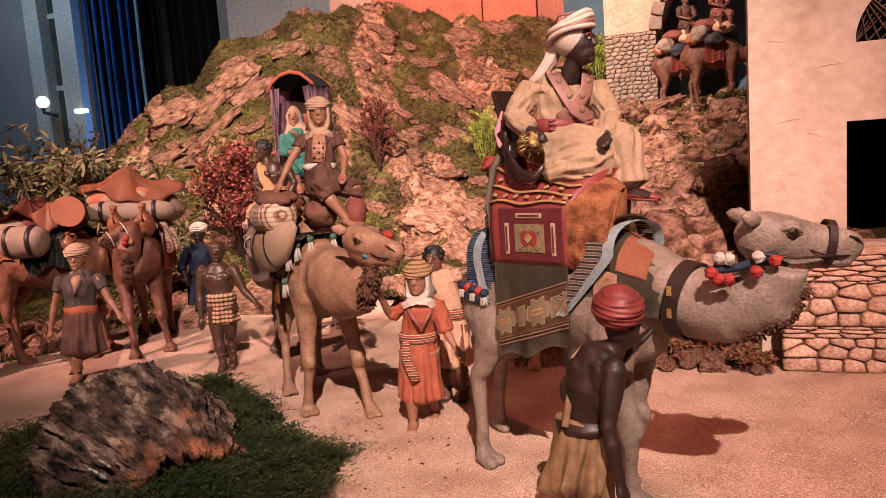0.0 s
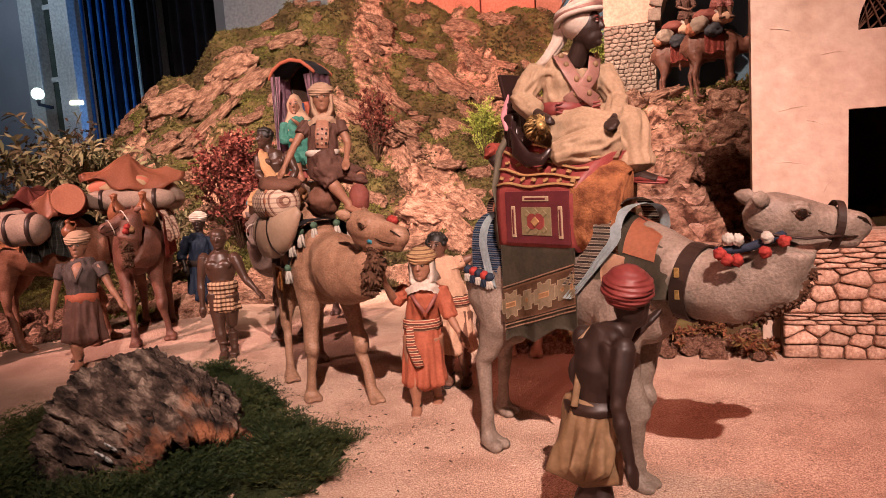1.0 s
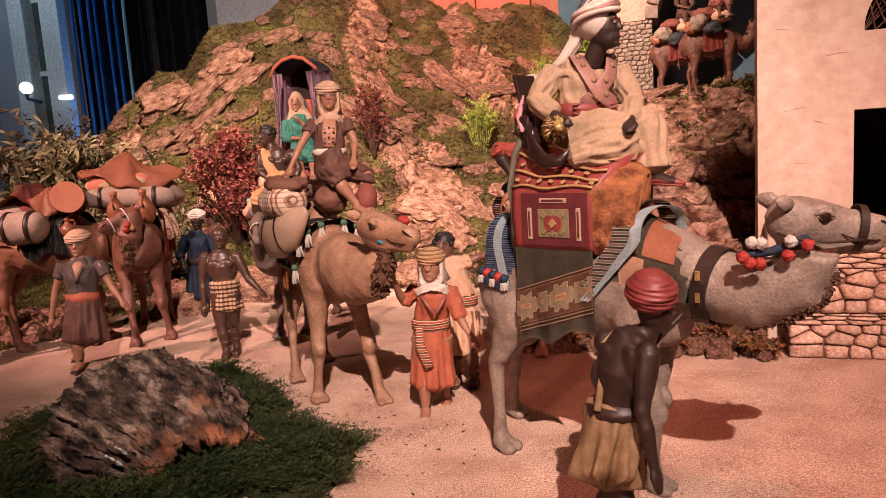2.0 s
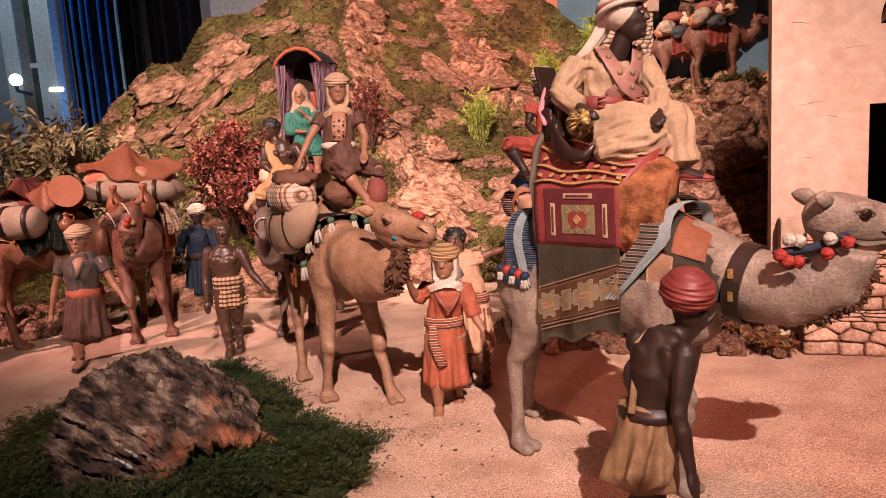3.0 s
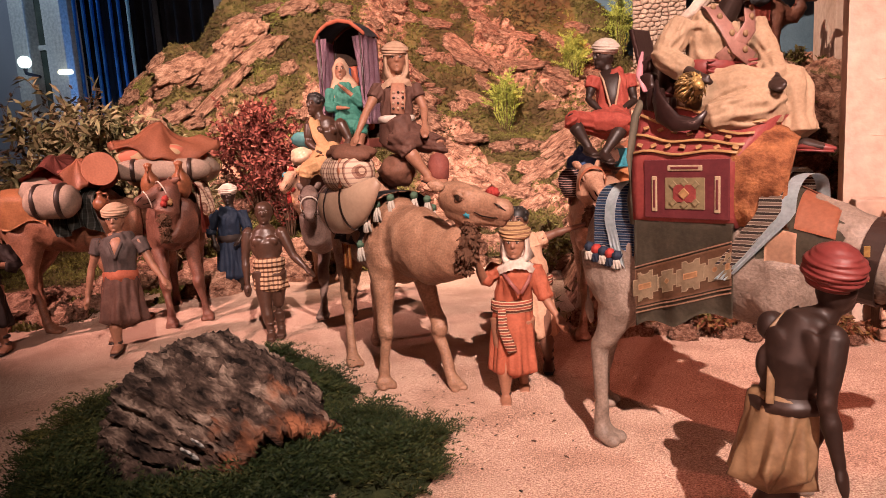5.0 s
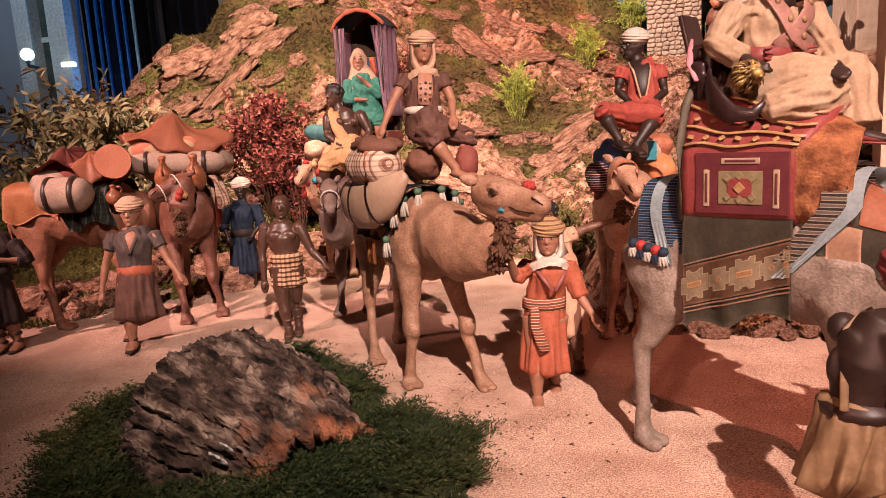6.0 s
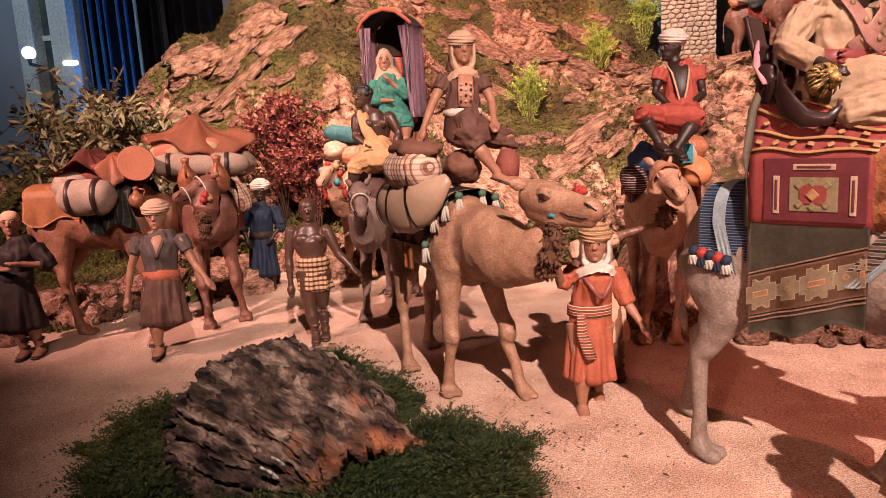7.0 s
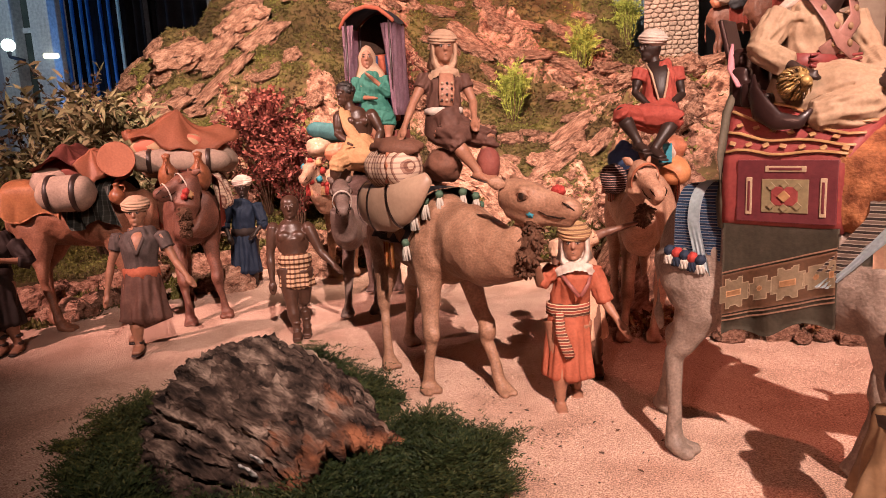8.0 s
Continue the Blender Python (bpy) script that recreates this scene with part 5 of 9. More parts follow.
person("porter_figurine", "dark bare-chested clay porter in a checked loincloth", (-1.261, 1.738, 0.003),
       dict(head=(-0.002, 0.064, 0.354), neck=(-0.004, 0.058, 0.320), shL=(-0.050, 0.058, 0.302), elL=(-0.062, 0.045, 0.231), haL=(-0.060, 0.029, 0.158), shR=(0.044, 0.052, 0.299), elR=(0.074, 0.039, 0.232), haR=(0.110, 0.02, 0.196), waist=(0.004, 0.040, 0.214), hipL=(-0.018, 0.036, 0.190), knL=(-0.010, 0.012, 0.092), ftL=(0.0, 0.0, 0.004), hipR=(0.024, 0.034, 0.190), knR=(0.018, 0.044, 0.09), ftR=(0.022, 0.035, 0.004), gaze=(0.05, -1)),
       [SKIN_UMBER, CHECK, SKIN_UMBER, CHECK, SKIN_UMBER], 1.0, (0.1, -1), ((0.004, 0.034, 0.142), 0.046, 0.038), 0, "bare", "cap", belt=True)
person("herdsman_figurine", "clay herdsman in a dark robe with folded arms", (-1.95, 1.446, 0.03),
       dict(head=(-0.020, 0.060, 0.344), neck=(-0.014, 0.054, 0.306), shL=(-0.058, 0.052, 0.288), elL=(-0.085, 0.03, 0.235), haL=(-0.02, -0.01, 0.235), shR=(0.042, 0.048, 0.280), elR=(0.080, 0.034, 0.232), haR=(0.030, -0.008, 0.245), waist=(-0.016, 0.038, 0.206), ftL=(0.0, 0.0, 0.0), ftR=(0.035, 0.01, 0.0), gaze=(0.3, -1)),
       [SKIN_LIGHT, DARK_ROBE, TAN_CLOTH, DARK_ROBE, LEATHER], 1.0, (0.1, -1), ((-0.010, 0.016, 0.070), 0.058, 0.046), 0.75, "robe", "cap", belt=True)
person("herdsman_figurine", "dark clay herdsman in a dark blue robe and striped turban", (-1.70, 2.20, 0.02),
       dict(head=(0.006, 0.065, 0.352), neck=(0.010, 0.056, 0.315), shL=(-0.038, 0.056, 0.296), elL=(-0.06, 0.03, 0.23), haL=(-0.04, 0.0, 0.19), shR=(0.052, 0.050, 0.292), elR=(0.075, 0.03, 0.23), haR=(0.05, 0.0, 0.2), waist=(0.004, 0.036, 0.200), ftL=(-0.01, 0.0, 0.0), ftR=(0.03, 0.02, 0.0), gaze=(0.1, -1)),
       [SKIN_DARK, NAVY_ROBE, WHITE_CLOTH, DARK_ROBE, LEATHER], 1.0, (0.1, -1), ((0.004, 0.012, 0.060), 0.05, 0.042), 0.75, "robe", "turban", belt=True)
person("attendant_figurine", "dark clay attendant with a red turban and ochre skirt", (-0.02, 0.92, 0.0),
       dict(head=(0.012, 0.022, 0.346), neck=(-0.002, 0.026, 0.316), shL=(-0.046, 0.058, 0.300), elL=(0.004, 0.090, 0.262), haL=(0.045, 0.085, 0.300), shR=(-0.008, -0.008, 0.298), elR=(-0.022, -0.022, 0.226), haR=(-0.012, -0.034, 0.156), waist=(-0.042, 0.030, 0.212), ftL=(-0.074, 0.06, 0.004), ftR=(-0.030, 0.02, 0.004), gaze=(1, 0.45)),
       [SKIN_DARK, DULL_OCHRE, RED_TURBAN, LEATHER, LEATHER, DULL_OCHRE], 0.95, (0.75, 0.66), ((-0.058, 0.026, 0.126), 0.046, 0.040), 0, "bare", "big_turban", belt=0.55, fold=0.20, extra=wrap, drape=split_hem)
person("king_figurine", "dark clay king in a cream robe and white turban", (-0.13, 1.23, 0.5),
       dict(head=(0.030, -0.026, 0.250), neck=(0.014, -0.006, 0.206), shL=(-0.046, 0.000, 0.188), elL=(-0.080, -0.004, 0.140), haL=(-0.056, -0.056, 0.112), shR=(0.062, 0.012, 0.184), elR=(0.086, 0.000, 0.128), haR=(0.056, -0.078, 0.094), waist=(-0.004, 0.000, 0.120), seat=(-0.006, 0.004, 0.068), hipL=(-0.022, -0.006, 0.072), hipR=(0.022, 0.016, 0.076), knR=(0.092, -0.048, 0.090), ftR=(0.096, -0.062, -0.007), gaze=(0.79, -0.61), toeR=(0.72, -0.69, -0.08)),
       [SKIN_DARK, CREAM, WHITE_CLOTH, RED_TURBAN, RED_TURBAN, MAUVE, DULL_OCHRE], 1.08, (0.35, -0.94), None, 0.92, "robe", "none", belt=0.75, lap=True, pants=0.55, extra=king_dress, drape=king_lap)
person("rider_figurine", "clay rider in a brown tunic and pale headscarf on a camel", (-0.752, 1.552, 0.462),
       dict(head=(-0.010, 0.000, 0.252), neck=(-0.012, 0.004, 0.212), shL=(-0.049, 0.000, 0.196), elL=(-0.080, -0.034, 0.142), haL=(-0.102, -0.066, 0.092), shR=(0.027, 0.004, 0.194), elR=(0.046, -0.010, 0.142), haR=(0.044, -0.054, 0.102), waist=(-0.016, -0.014, 0.124), seat=(-0.012, 0.000, 0.082), hipL=(-0.030, -0.004, 0.084), knL=(0.000, -0.064, 0.062), ftL=(0.046, -0.072, -0.018), hipR=(0.012, -0.002, 0.084), knR=(0.074, -0.058, 0.060), ftR=(0.058, -0.062, -0.014), gaze=(0.12, -1), toeL=(0.8, -0.6, -0.3), toeR=(0.8, -0.6, -0.3)),
       [SKIN_LIGHT, BROWN_TUNIC, SCARF_CLOTH, WHITE_CLOTH, LEATHER, TERRA_TRIM], 0.91, (0.1, -1), None, 0.25, "robe", "scarf", belt=0.5, lap=True, pants=0.16, scarf=True, extra=breastplate)
person("rider_figurine", "dark clay rider in an open red tunic and pale turban", (-0.35, 1.87, 0.45),
       dict(head=(0.023, 0.047, 0.266), neck=(0.034, 0.042, 0.232), shL=(-0.004, 0.044, 0.214), elL=(-0.022, 0.031, 0.162), haL=(0.0, -0.005, 0.130), shR=(0.082, 0.038, 0.214), elR=(0.092, 0.023, 0.152), haR=(0.028, -0.030, 0.120), waist=(0.036, 0.022, 0.126), seat=(0.034, 0.016, 0.085), hipL=(0.02, 0.015, 0.09), knL=(-0.090, -0.076, 0.112), ftL=(-0.055, -0.094, 0.030), hipR=(0.05, 0.012, 0.09), knR=(0.034, -0.072, 0.092), ftR=(-0.020, -0.098, 0.014), gaze=(-1, -0.35), toeL=(0.2, -1, -0.2), toeR=(0.2, -1, -0.2)),
       [SKIN_DARK, RED_TUNIC, WHITE_CLOTH, MAROON, SKIN_DARK, RED_TURBAN, SCARF_CLOTH], 1.0, (-0.25, -1), None, 0.22, "robe", "turban", belt=0.6, lap=True, pants=0.10, extra=open_tunic)
person("rider_figurine", "dark curly-haired clay boy in an ochre wrap on a camel", (-1.112, 1.815, 0.452),
       dict(head=(0.004, 0.036, 0.197), neck=(0.018, 0.030, 0.160), shL=(-0.015, 0.028, 0.142), elL=(-0.022, 0.015, 0.095), haL=(0.005, -0.01, 0.074), shR=(0.070, 0.025, 0.142), elR=(0.092, 0.013, 0.095), haR=(0.076, -0.01, 0.060), waist=(0.030, 0.017, 0.076), seat=(0.036, 0.004, 0.030), hipL=(0.02, 0.01, 0.04), knL=(-0.024, -0.04, 0.022), ftL=(-0.04, -0.03, -0.06), hipR=(0.05, 0.01, 0.04), knR=(0.076, -0.04, 0.012), ftR=(0.09, -0.03, -0.07), gaze=(-0.8, -0.8)),
       [SKIN_UMBER, OCHRE, BLACK_HAIR, RUST, SKIN_UMBER], 0.95, (0.1, -1), None, 0, "bare", "hair", belt=0.6, lap=True, extra=shoulder_wrap)
person("lady_figurine", "clay lady in a green robe and pale veil inside a litter", (-1.132, 2.050, 0.548),
       dict(head=(-0.001, 0.037, 0.211), neck=(0.004, 0.032, 0.176), shL=(-0.033, 0.028, 0.152), elL=(-0.04, 0.01, 0.10), haL=(0.0, -0.03, 0.095), shR=(0.046, 0.024, 0.150), elR=(0.062, 0.0, 0.105), haR=(0.018, -0.01, 0.145), waist=(0.012, 0.02, 0.086), seat=(0.022, 0.01, 0.03), hipL=(0.0, 0.01, 0.04), knL=(0.0, -0.06, 0.035), ftL=(0.02, -0.07, -0.04), hipR=(0.03, 0.01, 0.04), knR=(0.055, -0.06, 0.03), ftR=(0.05, -0.07, -0.04), gaze=(0.0, -1)),
       [SKIN_LIGHT, GREEN_ROBE, SCARF_CLOTH, BLUE_ROBE, LEATHER], 0.95, (0.1, -1), None, 0.85, "robe", "veil", belt=True, lap=True)

# ---- loads, saddles and harness ----
CARPET = clay("dark_red_carpet_paint", (0.16, 0.028, 0.026), (0.23, 0.05, 0.042), 0.5, 0.4, 60)
DARK_CARPET = clay("maroon_carpet_paint", (0.075, 0.014, 0.018), (0.120, 0.026, 0.028), 0.45, 0.3, 60)
GILT_OLIVE = clay("olive_gilt_paint", (0.13, 0.105, 0.055), (0.24, 0.19, 0.10), 0.5)
SUEDE = mat("orange_brown_suede", [(0.10, 0.034, 0.015), (0.20, 0.078, 0.034), (0.27, 0.112, 0.048)], 0.85, 40, 1.0, 260, bump_scale=0.004)
OLIVE_BLANKET = clay("olive_blanket_paint", (0.065, 0.056, 0.040), (0.105, 0.088, 0.062), 0.6, 0.3, 40)
BROWN_BAND = clay("brown_band_paint", (0.13, 0.065, 0.035), (0.19, 0.10, 0.055), 0.55)
BRAID = clay("worn_braid_paint", (0.20, 0.115, 0.075), (0.30, 0.19, 0.13), 0.6)
MOTIF = clay("cream_motif_paint", (0.29, 0.22, 0.14), (0.40, 0.31, 0.20), 0.6)
PALE_BLUE = clay("pale_blue_border_paint", (0.34, 0.42, 0.44), (0.48, 0.56, 0.58), 0.6)
BW_STRIPES = banded("black_and_cream_stripes", [(0.05, 0.04, 0.035), (0.50, 0.43, 0.34), (0.20, 0.15, 0.12)], 2, 0.009, wobble=0.1)
BLUE_STRIPES = banded("blue_and_white_stripes", [(0.02, 0.035, 0.07), (0.26, 0.27, 0.28), (0.03, 0.07, 0.14)], 2, 0.008, wobble=0.2)
PLAID = banded("grey_plaid_blanket", [(0.09, 0.10, 0.09), (0.30, 0.30, 0.27), (0.15, 0.15, 0.13)], 0, 0.028, cross=2)
BAG_STRIPES = banded("brown_plaid_bag", [(0.62, 0.50, 0.40), (0.24, 0.13, 0.10), (0.40, 0.26, 0.21), (0.70, 0.58, 0.48)], 0, 0.022, cross=2)
RED_STRIPES = banded("red_striped_blanket", [(0.33, 0.07, 0.045), (0.45, 0.27, 0.20), (0.12, 0.03, 0.02)], 0, 0.022)
ORANGE_STRIPES = banded("orange_striped_cloth", [(0.45, 0.17, 0.05), (0.52, 0.32, 0.14), (0.25, 0.07, 0.03)], 0, 0.014)
CANVAS = clay("grey_canvas_paint", (0.24, 0.175, 0.135), (0.35, 0.265, 0.205), 0.75, 0.2, 60)
HIDE_FLAP = clay("brown_hide_paint", (0.12, 0.055, 0.036), (0.19, 0.092, 0.062), 0.6, 0.3, 60)
WORN_GILT = clay("worn_gilt_paint", (0.22, 0.12, 0.05), (0.38, 0.24, 0.105), 0.45)
BUFF_LEATHER = mat("buff_leather", [(0.27, 0.175, 0.118), (0.33, 0.22, 0.150), (0.38, 0.26, 0.18)], 0.34, 14, 0.12, 160, grit=0.08)
TERRACOTTA = clay("terracotta_leather_paint", (0.33, 0.115, 0.06), (0.46, 0.18, 0.10), 0.5, 0.35, 18)
MAROON_HIDE = clay("maroon_hide_paint", (0.17, 0.05, 0.04), (0.25, 0.085, 0.065), 0.6, 0.5, 30)
COPPER = mat("copper_jug_paint", [(0.17, 0.06, 0.028), (0.27, 0.10, 0.048)], 0.35, 30, 0.15, 120)
TEAL = clay("teal_cloth_paint", (0.03, 0.085, 0.09), (0.06, 0.15, 0.155), 0.6)
LILAC = clay("lilac_drape_paint", (0.30, 0.17, 0.22), (0.42, 0.27, 0.33), 0.6, 0.4)
ORANGE_LEATHER = clay("orange_leather_paint", (0.42, 0.17, 0.07), (0.55, 0.25, 0.11), 0.55, 0.3)
RED_WOOL = clay("red_wool_paint", (0.24, 0.026, 0.024), (0.36, 0.055, 0.042), 0.7, 0.8, 120)
WHITE_WOOL = clay("white_wool_paint", (0.36, 0.33, 0.28), (0.50, 0.46, 0.40), 0.8, 0.8, 120)
GREEN_WOOL = clay("green_wool_paint", (0.05, 0.09, 0.06), (0.09, 0.15, 0.10), 0.8, 0.8, 120)
BLUE_WOOL = clay("turquoise_wool_paint", (0.04, 0.20, 0.26), (0.06, 0.28, 0.34), 0.8, 0.8, 120)
DARK_WOOL = clay("navy_wool_paint", (0.015, 0.02, 0.035), (0.03, 0.04, 0.06), 0.8, 0.8, 120)
DARK_WOOD = clay("dark_red_wood_paint", (0.016, 0.008, 0.007), (0.032, 0.014, 0.012), 0.35)
PINK_LINING = clay("pink_lining_paint", (0.36, 0.15, 0.17), (0.44, 0.20, 0.22), 0.55)
GREY_BLANKET = clay("charcoal_saddle_paint", (0.030, 0.030, 0.034), (0.058, 0.058, 0.064), 0.6)


def fr(base, centre=(0, 0), heading=0.0):
    return Matrix.Translation(base) @ Matrix.Rotation(radians(YAW), 4, "Z") @ Matrix.Translation((*centre, 0)) @ Matrix.Rotation(radians(heading), 4, "Z")


M1, M2, M3 = fr(C1, (0.150, -0.092), -46), fr(C2, (-0.065, 0.145), -65), fr(C3, (0.055, 0.16), -97)
M4, M5, M6, M7 = fr(C4, (0.075, 0.14), -98), fr(C5, (-0.040, 0.150), -77), fr(C6, (0.05, 0.085), -2), fr(C7, (0.07, 0.12), -85)


def drape_mesh(a0, a1, w, zs, zt, near, far, na=22, nu=36, fold=0.004, thick=0.005, slant=0.0, seed=0.0, mi=0, flare=0.0, wavy=0.008):
    """A cloth over a camel's back. a: along the camel; w: half width; zs: where the sides begin; zt: top; near, far: hem heights."""
    bm = bmesh.new()
    rows = []
    for i in range(na + 1):
        u = i / na
        a = a0 + (a1 - a0) * u
        row = []
        for j in range(nu + 1):
            v = j / nu
            if v < 0.3:
                t = v / 0.3
                hem = near + wavy * math.sin(u * 7 + seed)
                z, b = hem + (zs - hem) * t, -w - flare * (1 - t)
            elif v > 0.7:
                t = (1 - v) / 0.3
                z, b = far + (zs - far) * t, w + flare * (1 - t)
            else:
                th = math.pi * (v - 0.3) / 0.4
                c, s = math.cos(th), math.sin(th)
                z, b = zs + (zt - zs) * s ** 0.8, -w * math.copysign(abs(c) ** 0.75, c)
            hang = max(0.0, (zs - z) / max(1e-4, zs - min(near, far)))
            aa = a + slant * hang
            bb = b + (fold * hang * (math.sin(u * 19 + seed) + 0.6 * noise.noise(Vector((a * 30, z * 12, seed))))) * (1 if b < 0 else -1)
            row.append(bm.verts.new((aa, bb, z + 0.0015 * noise.noise(Vector((a * 40, b * 40, seed))))))
        rows.append(row)
    for r0, r1 in zip(rows, rows[1:]):
        for j in range(nu):
            f = bm.faces.new((r0[j], r0[j + 1], r1[j + 1], r1[j]))
            f.smooth, f.material_index = True, mi
    bmesh.ops.solidify(bm, geom=bm.faces[:], thickness=-thick)
    bmesh.ops.recalc_face_normals(bm, faces=bm.faces[:])
    for f in bm.faces:
        f.material_index, f.smooth = mi, True
    return bm


def lumpy(bm, amp, scale, seed=0.0):
    bm.normal_update()
    for v in bm.verts:
        v.co += v.normal * amp * noise.noise(v.co * scale + Vector((seed, 0, 0)))


def roll_mesh(p0, p1, r, flat=1.0, belly=0.08, seg=28, n=14, seed=0.0):
    p0, p1 = Vector(p0), Vector(p1)
    bm = bmesh.new()
    pts, rad = [], []
    for i in range(n + 1):
        t = i / n
        pts.append(lerp(p0, p1, t))
        e = 1 - 0.35 * abs(2 * t - 1) ** 6 + belly * math.sin(math.pi * t)
        rad.append((r * e, r * e * flat))
    loft(bm, pts, rad, seg)
    lumpy(bm, r * 0.09, 1.6 / r, seed)
    return bm


def bedroll(m, label, p0, p1, r, material, straps=(0.25, 0.75), flat=1.0, strap_mat=None, name="bedroll", belly=0.08):
    ob = empty(name, m, label, "bedroll", "camel loads")
    part("roll", roll_mesh(p0, p1, r, flat, belly, seed=p0[0] * 9), material, ob)
    d = (Vector(p1) - Vector(p0)).normalized()
    for t in straps:
        bm = bmesh.new()
        c = lerp(p0, p1, t)
        q = 1.07 + belly * math.sin(math.pi * t)
        loft(bm, [c - d * 0.005, c + d * 0.005], [(r * q, r * q * flat)] * 2, 28)
        part("strap", bm, strap_mat or LEATHER, ob, "dark leather strap")
    return ob


def sack(m, label, c, r, material, name="cloth_sack", seed=0.0, rot=(0, 0, 0), lump=0.12):
    bm = bmesh.new()
    ell(bm, c, r, rot, seg=44, rings=28)
    lumpy(bm, min(r) * lump * 2, 1.1 / min(r), seed)
    lumpy(bm, min(r) * lump * 0.7, 3.2 / min(r), seed + 3)
    folds(bm, min(r) * lump * 0.8, 0.75 / min(r), (1, 1, 1), seed=seed)
    folds(bm, min(r) * lump * 0.35, 2.2 / min(r), (1, 0.5, 1), seed=seed)
    return thing(name, bm, material, m, label, "sack", "camel loads")


def hide_flap(m, label, c, sx, sy, material, droop=0.03, peak=0.0, seed=0.0, name="leather_cover", yaw=0.0):
    """A stiff curled piece of hide with a ragged rim, laid over a load."""
    bm = bmesh.new()
    n, rings = 36, 9
    mid = bm.verts.new((0, 0, peak))
    prev = None
    for j in range(1, rings + 1):
        t = j / rings
        row = []
        for k in range(n):
            th = 2 * math.pi * k / n
            rag = 1 + 0.16 * noise.noise(Vector((2.2 * math.cos(th), 2.2 * math.sin(th), seed))) * t + 0.07 * math.sin(5 * th + seed) * t
            x, y = sx * t * rag * math.cos(th), sy * t * rag * math.sin(th)
            z = (peak + 0.022 * noise.noise(Vector((x * 11, y * 11, seed + 5)))) * (1 - t) ** 1.7 + 0.010 * t * math.sin(6 * th + 3 * math.sin(th) + seed) + 0.030 * noise.noise(Vector((x * 9, y * 9, seed + 9))) - droop * t * t * (1 + 0.7 * math.sin(2 * th + seed)) + 0.012 * noise.noise(Vector((x * 22, y * 22, seed)))
            row.append(bm.verts.new((x, y, z)))
        for k in range(n):
            if prev is None:
                bm.faces.new((mid, row[k], row[(k + 1) % n]))
            else:
                bm.faces.new((prev[k], row[k], row[(k + 1) % n], prev[(k + 1) % n]))
        prev = row
    bmesh.ops.solidify(bm, geom=bm.faces[:], thickness=0.006)
    bmesh.ops.recalc_face_normals(bm, faces=bm.faces[:])
    return thing(name, bm, material, m @ pose(*c, 0, 0, yaw), label, "cover", "camel loads", smooth=True)


def jug(m, label, c, h, r, material, tilt=(0, 0, 0), name="jug"):
    ob = empty(name, m @ pose(*c, *tilt), label, "jug", "camel loads")
    bm = bmesh.new()
    prof = [(0.0, 0.30), (0.06, 0.55), (0.25, 0.95), (0.45, 1.0), (0.62, 0.78), (0.76, 0.40), (0.86, 0.30), (0.95, 0.36), (1.0, 0.42)]
    loft(bm, [(0, 0, h * z) for z, _ in prof], [r * q for _, q in prof], 24)
    part("body", bm, material, ob)
    bm = bmesh.new()
    loft(bm, [(r * 0.35, 0, h * 0.93), (r * 0.95, 0, h * 0.92), (r * 1.15, 0, h * 0.78), (r * 0.9, 0, h * 0.6)], [r * 0.12] * 4, 8)
    part("handle", bm, material, ob)
    return ob


def tassel(m, p, material, length=0.034, head=None, group="harness tassels", label="cream wool tassel hanging from the harness"):
    ob = empty("tassel", m @ pose(*p), label, "tassel", group)
    bm = bmesh.new()
    ell(bm, (0, 0, 0), 0.0085, seg=14, rings=9)
    lumpy(bm, 0.0022, 240)
    part("knot", bm, head or material, ob)
    bm = bmesh.new()
    for k in range(9):
        a = 2 * math.pi * k / 9
        q = 0.0026 if k else 0
        loft(bm, [(q * math.cos(a), q * math.sin(a), -0.005), (2.0 * q * math.cos(a), 2.0 * q * math.sin(a), -length * 0.5), (2.9 * q * math.cos(a + 0.4), 2.9 * q * math.sin(a + 0.4), -length)], [0.0026, 0.0032, 0.0022], 7)
    part("fringe", bm, material, ob)
    return ob


def pompom(m, p, material, r=0.0085, label="wool pompom on the camel's halter"):
    bm = bmesh.new()
    ell(bm, (0, 0, 0), r, seg=18, rings=12)
    lumpy(bm, r * 0.45, 2.6 / r, p[0] * 50)
    return thing("pompom", bm, material, m @ pose(*p), label, "pompom", "halter pompoms")


def strap(m, name, label, pts, w, material, t=0.0018, parent=None, ref=(0, 0, 1)):
    bm = bmesh.new()
    loft(bm, pts, [(w, t)] * len(pts) if not isinstance(w, list) else w, 10, ref=ref)
    return part(name, bm, material, parent, label) if parent else thing(name, bm, material, m, label, "strap", "camel harness")


def ring_strap(m, label, c, axis, ra, rb, w, material, t=0.003, name="collar_strap"):
    """A band round a neck or nose: axis is the way the neck runs there."""
    ax = Vector(axis).normalized()
    s = ax.cross(Vector((0, 0, 1))).normalized()
    u = s.cross(ax)
    bm = bmesh.new()
    n = 30
    rows = []
    for k in range(n):
        th = 2 * math.pi * k / n
        o = s * math.cos(th) * ra + u * math.sin(th) * rb
        e = (s * math.cos(th) + u * math.sin(th)) * t
        rows.append([bm.verts.new(Vector(c) + o + q * ax * w + k2 * e) for q, k2 in ((-1, 0), (-1, 1), (1, 1), (1, 0))])
    for k in range(n):
        a, b = rows[k], rows[(k + 1) % n]
        for i in range(4):
            bm.faces.new((a[i], b[i], b[(i + 1) % 4], a[(i + 1) % 4]))
    bmesh.ops.recalc_face_normals(bm, faces=bm.faces[:])
    return thing(name, bm, material, m, label, "strap", "camel harness")


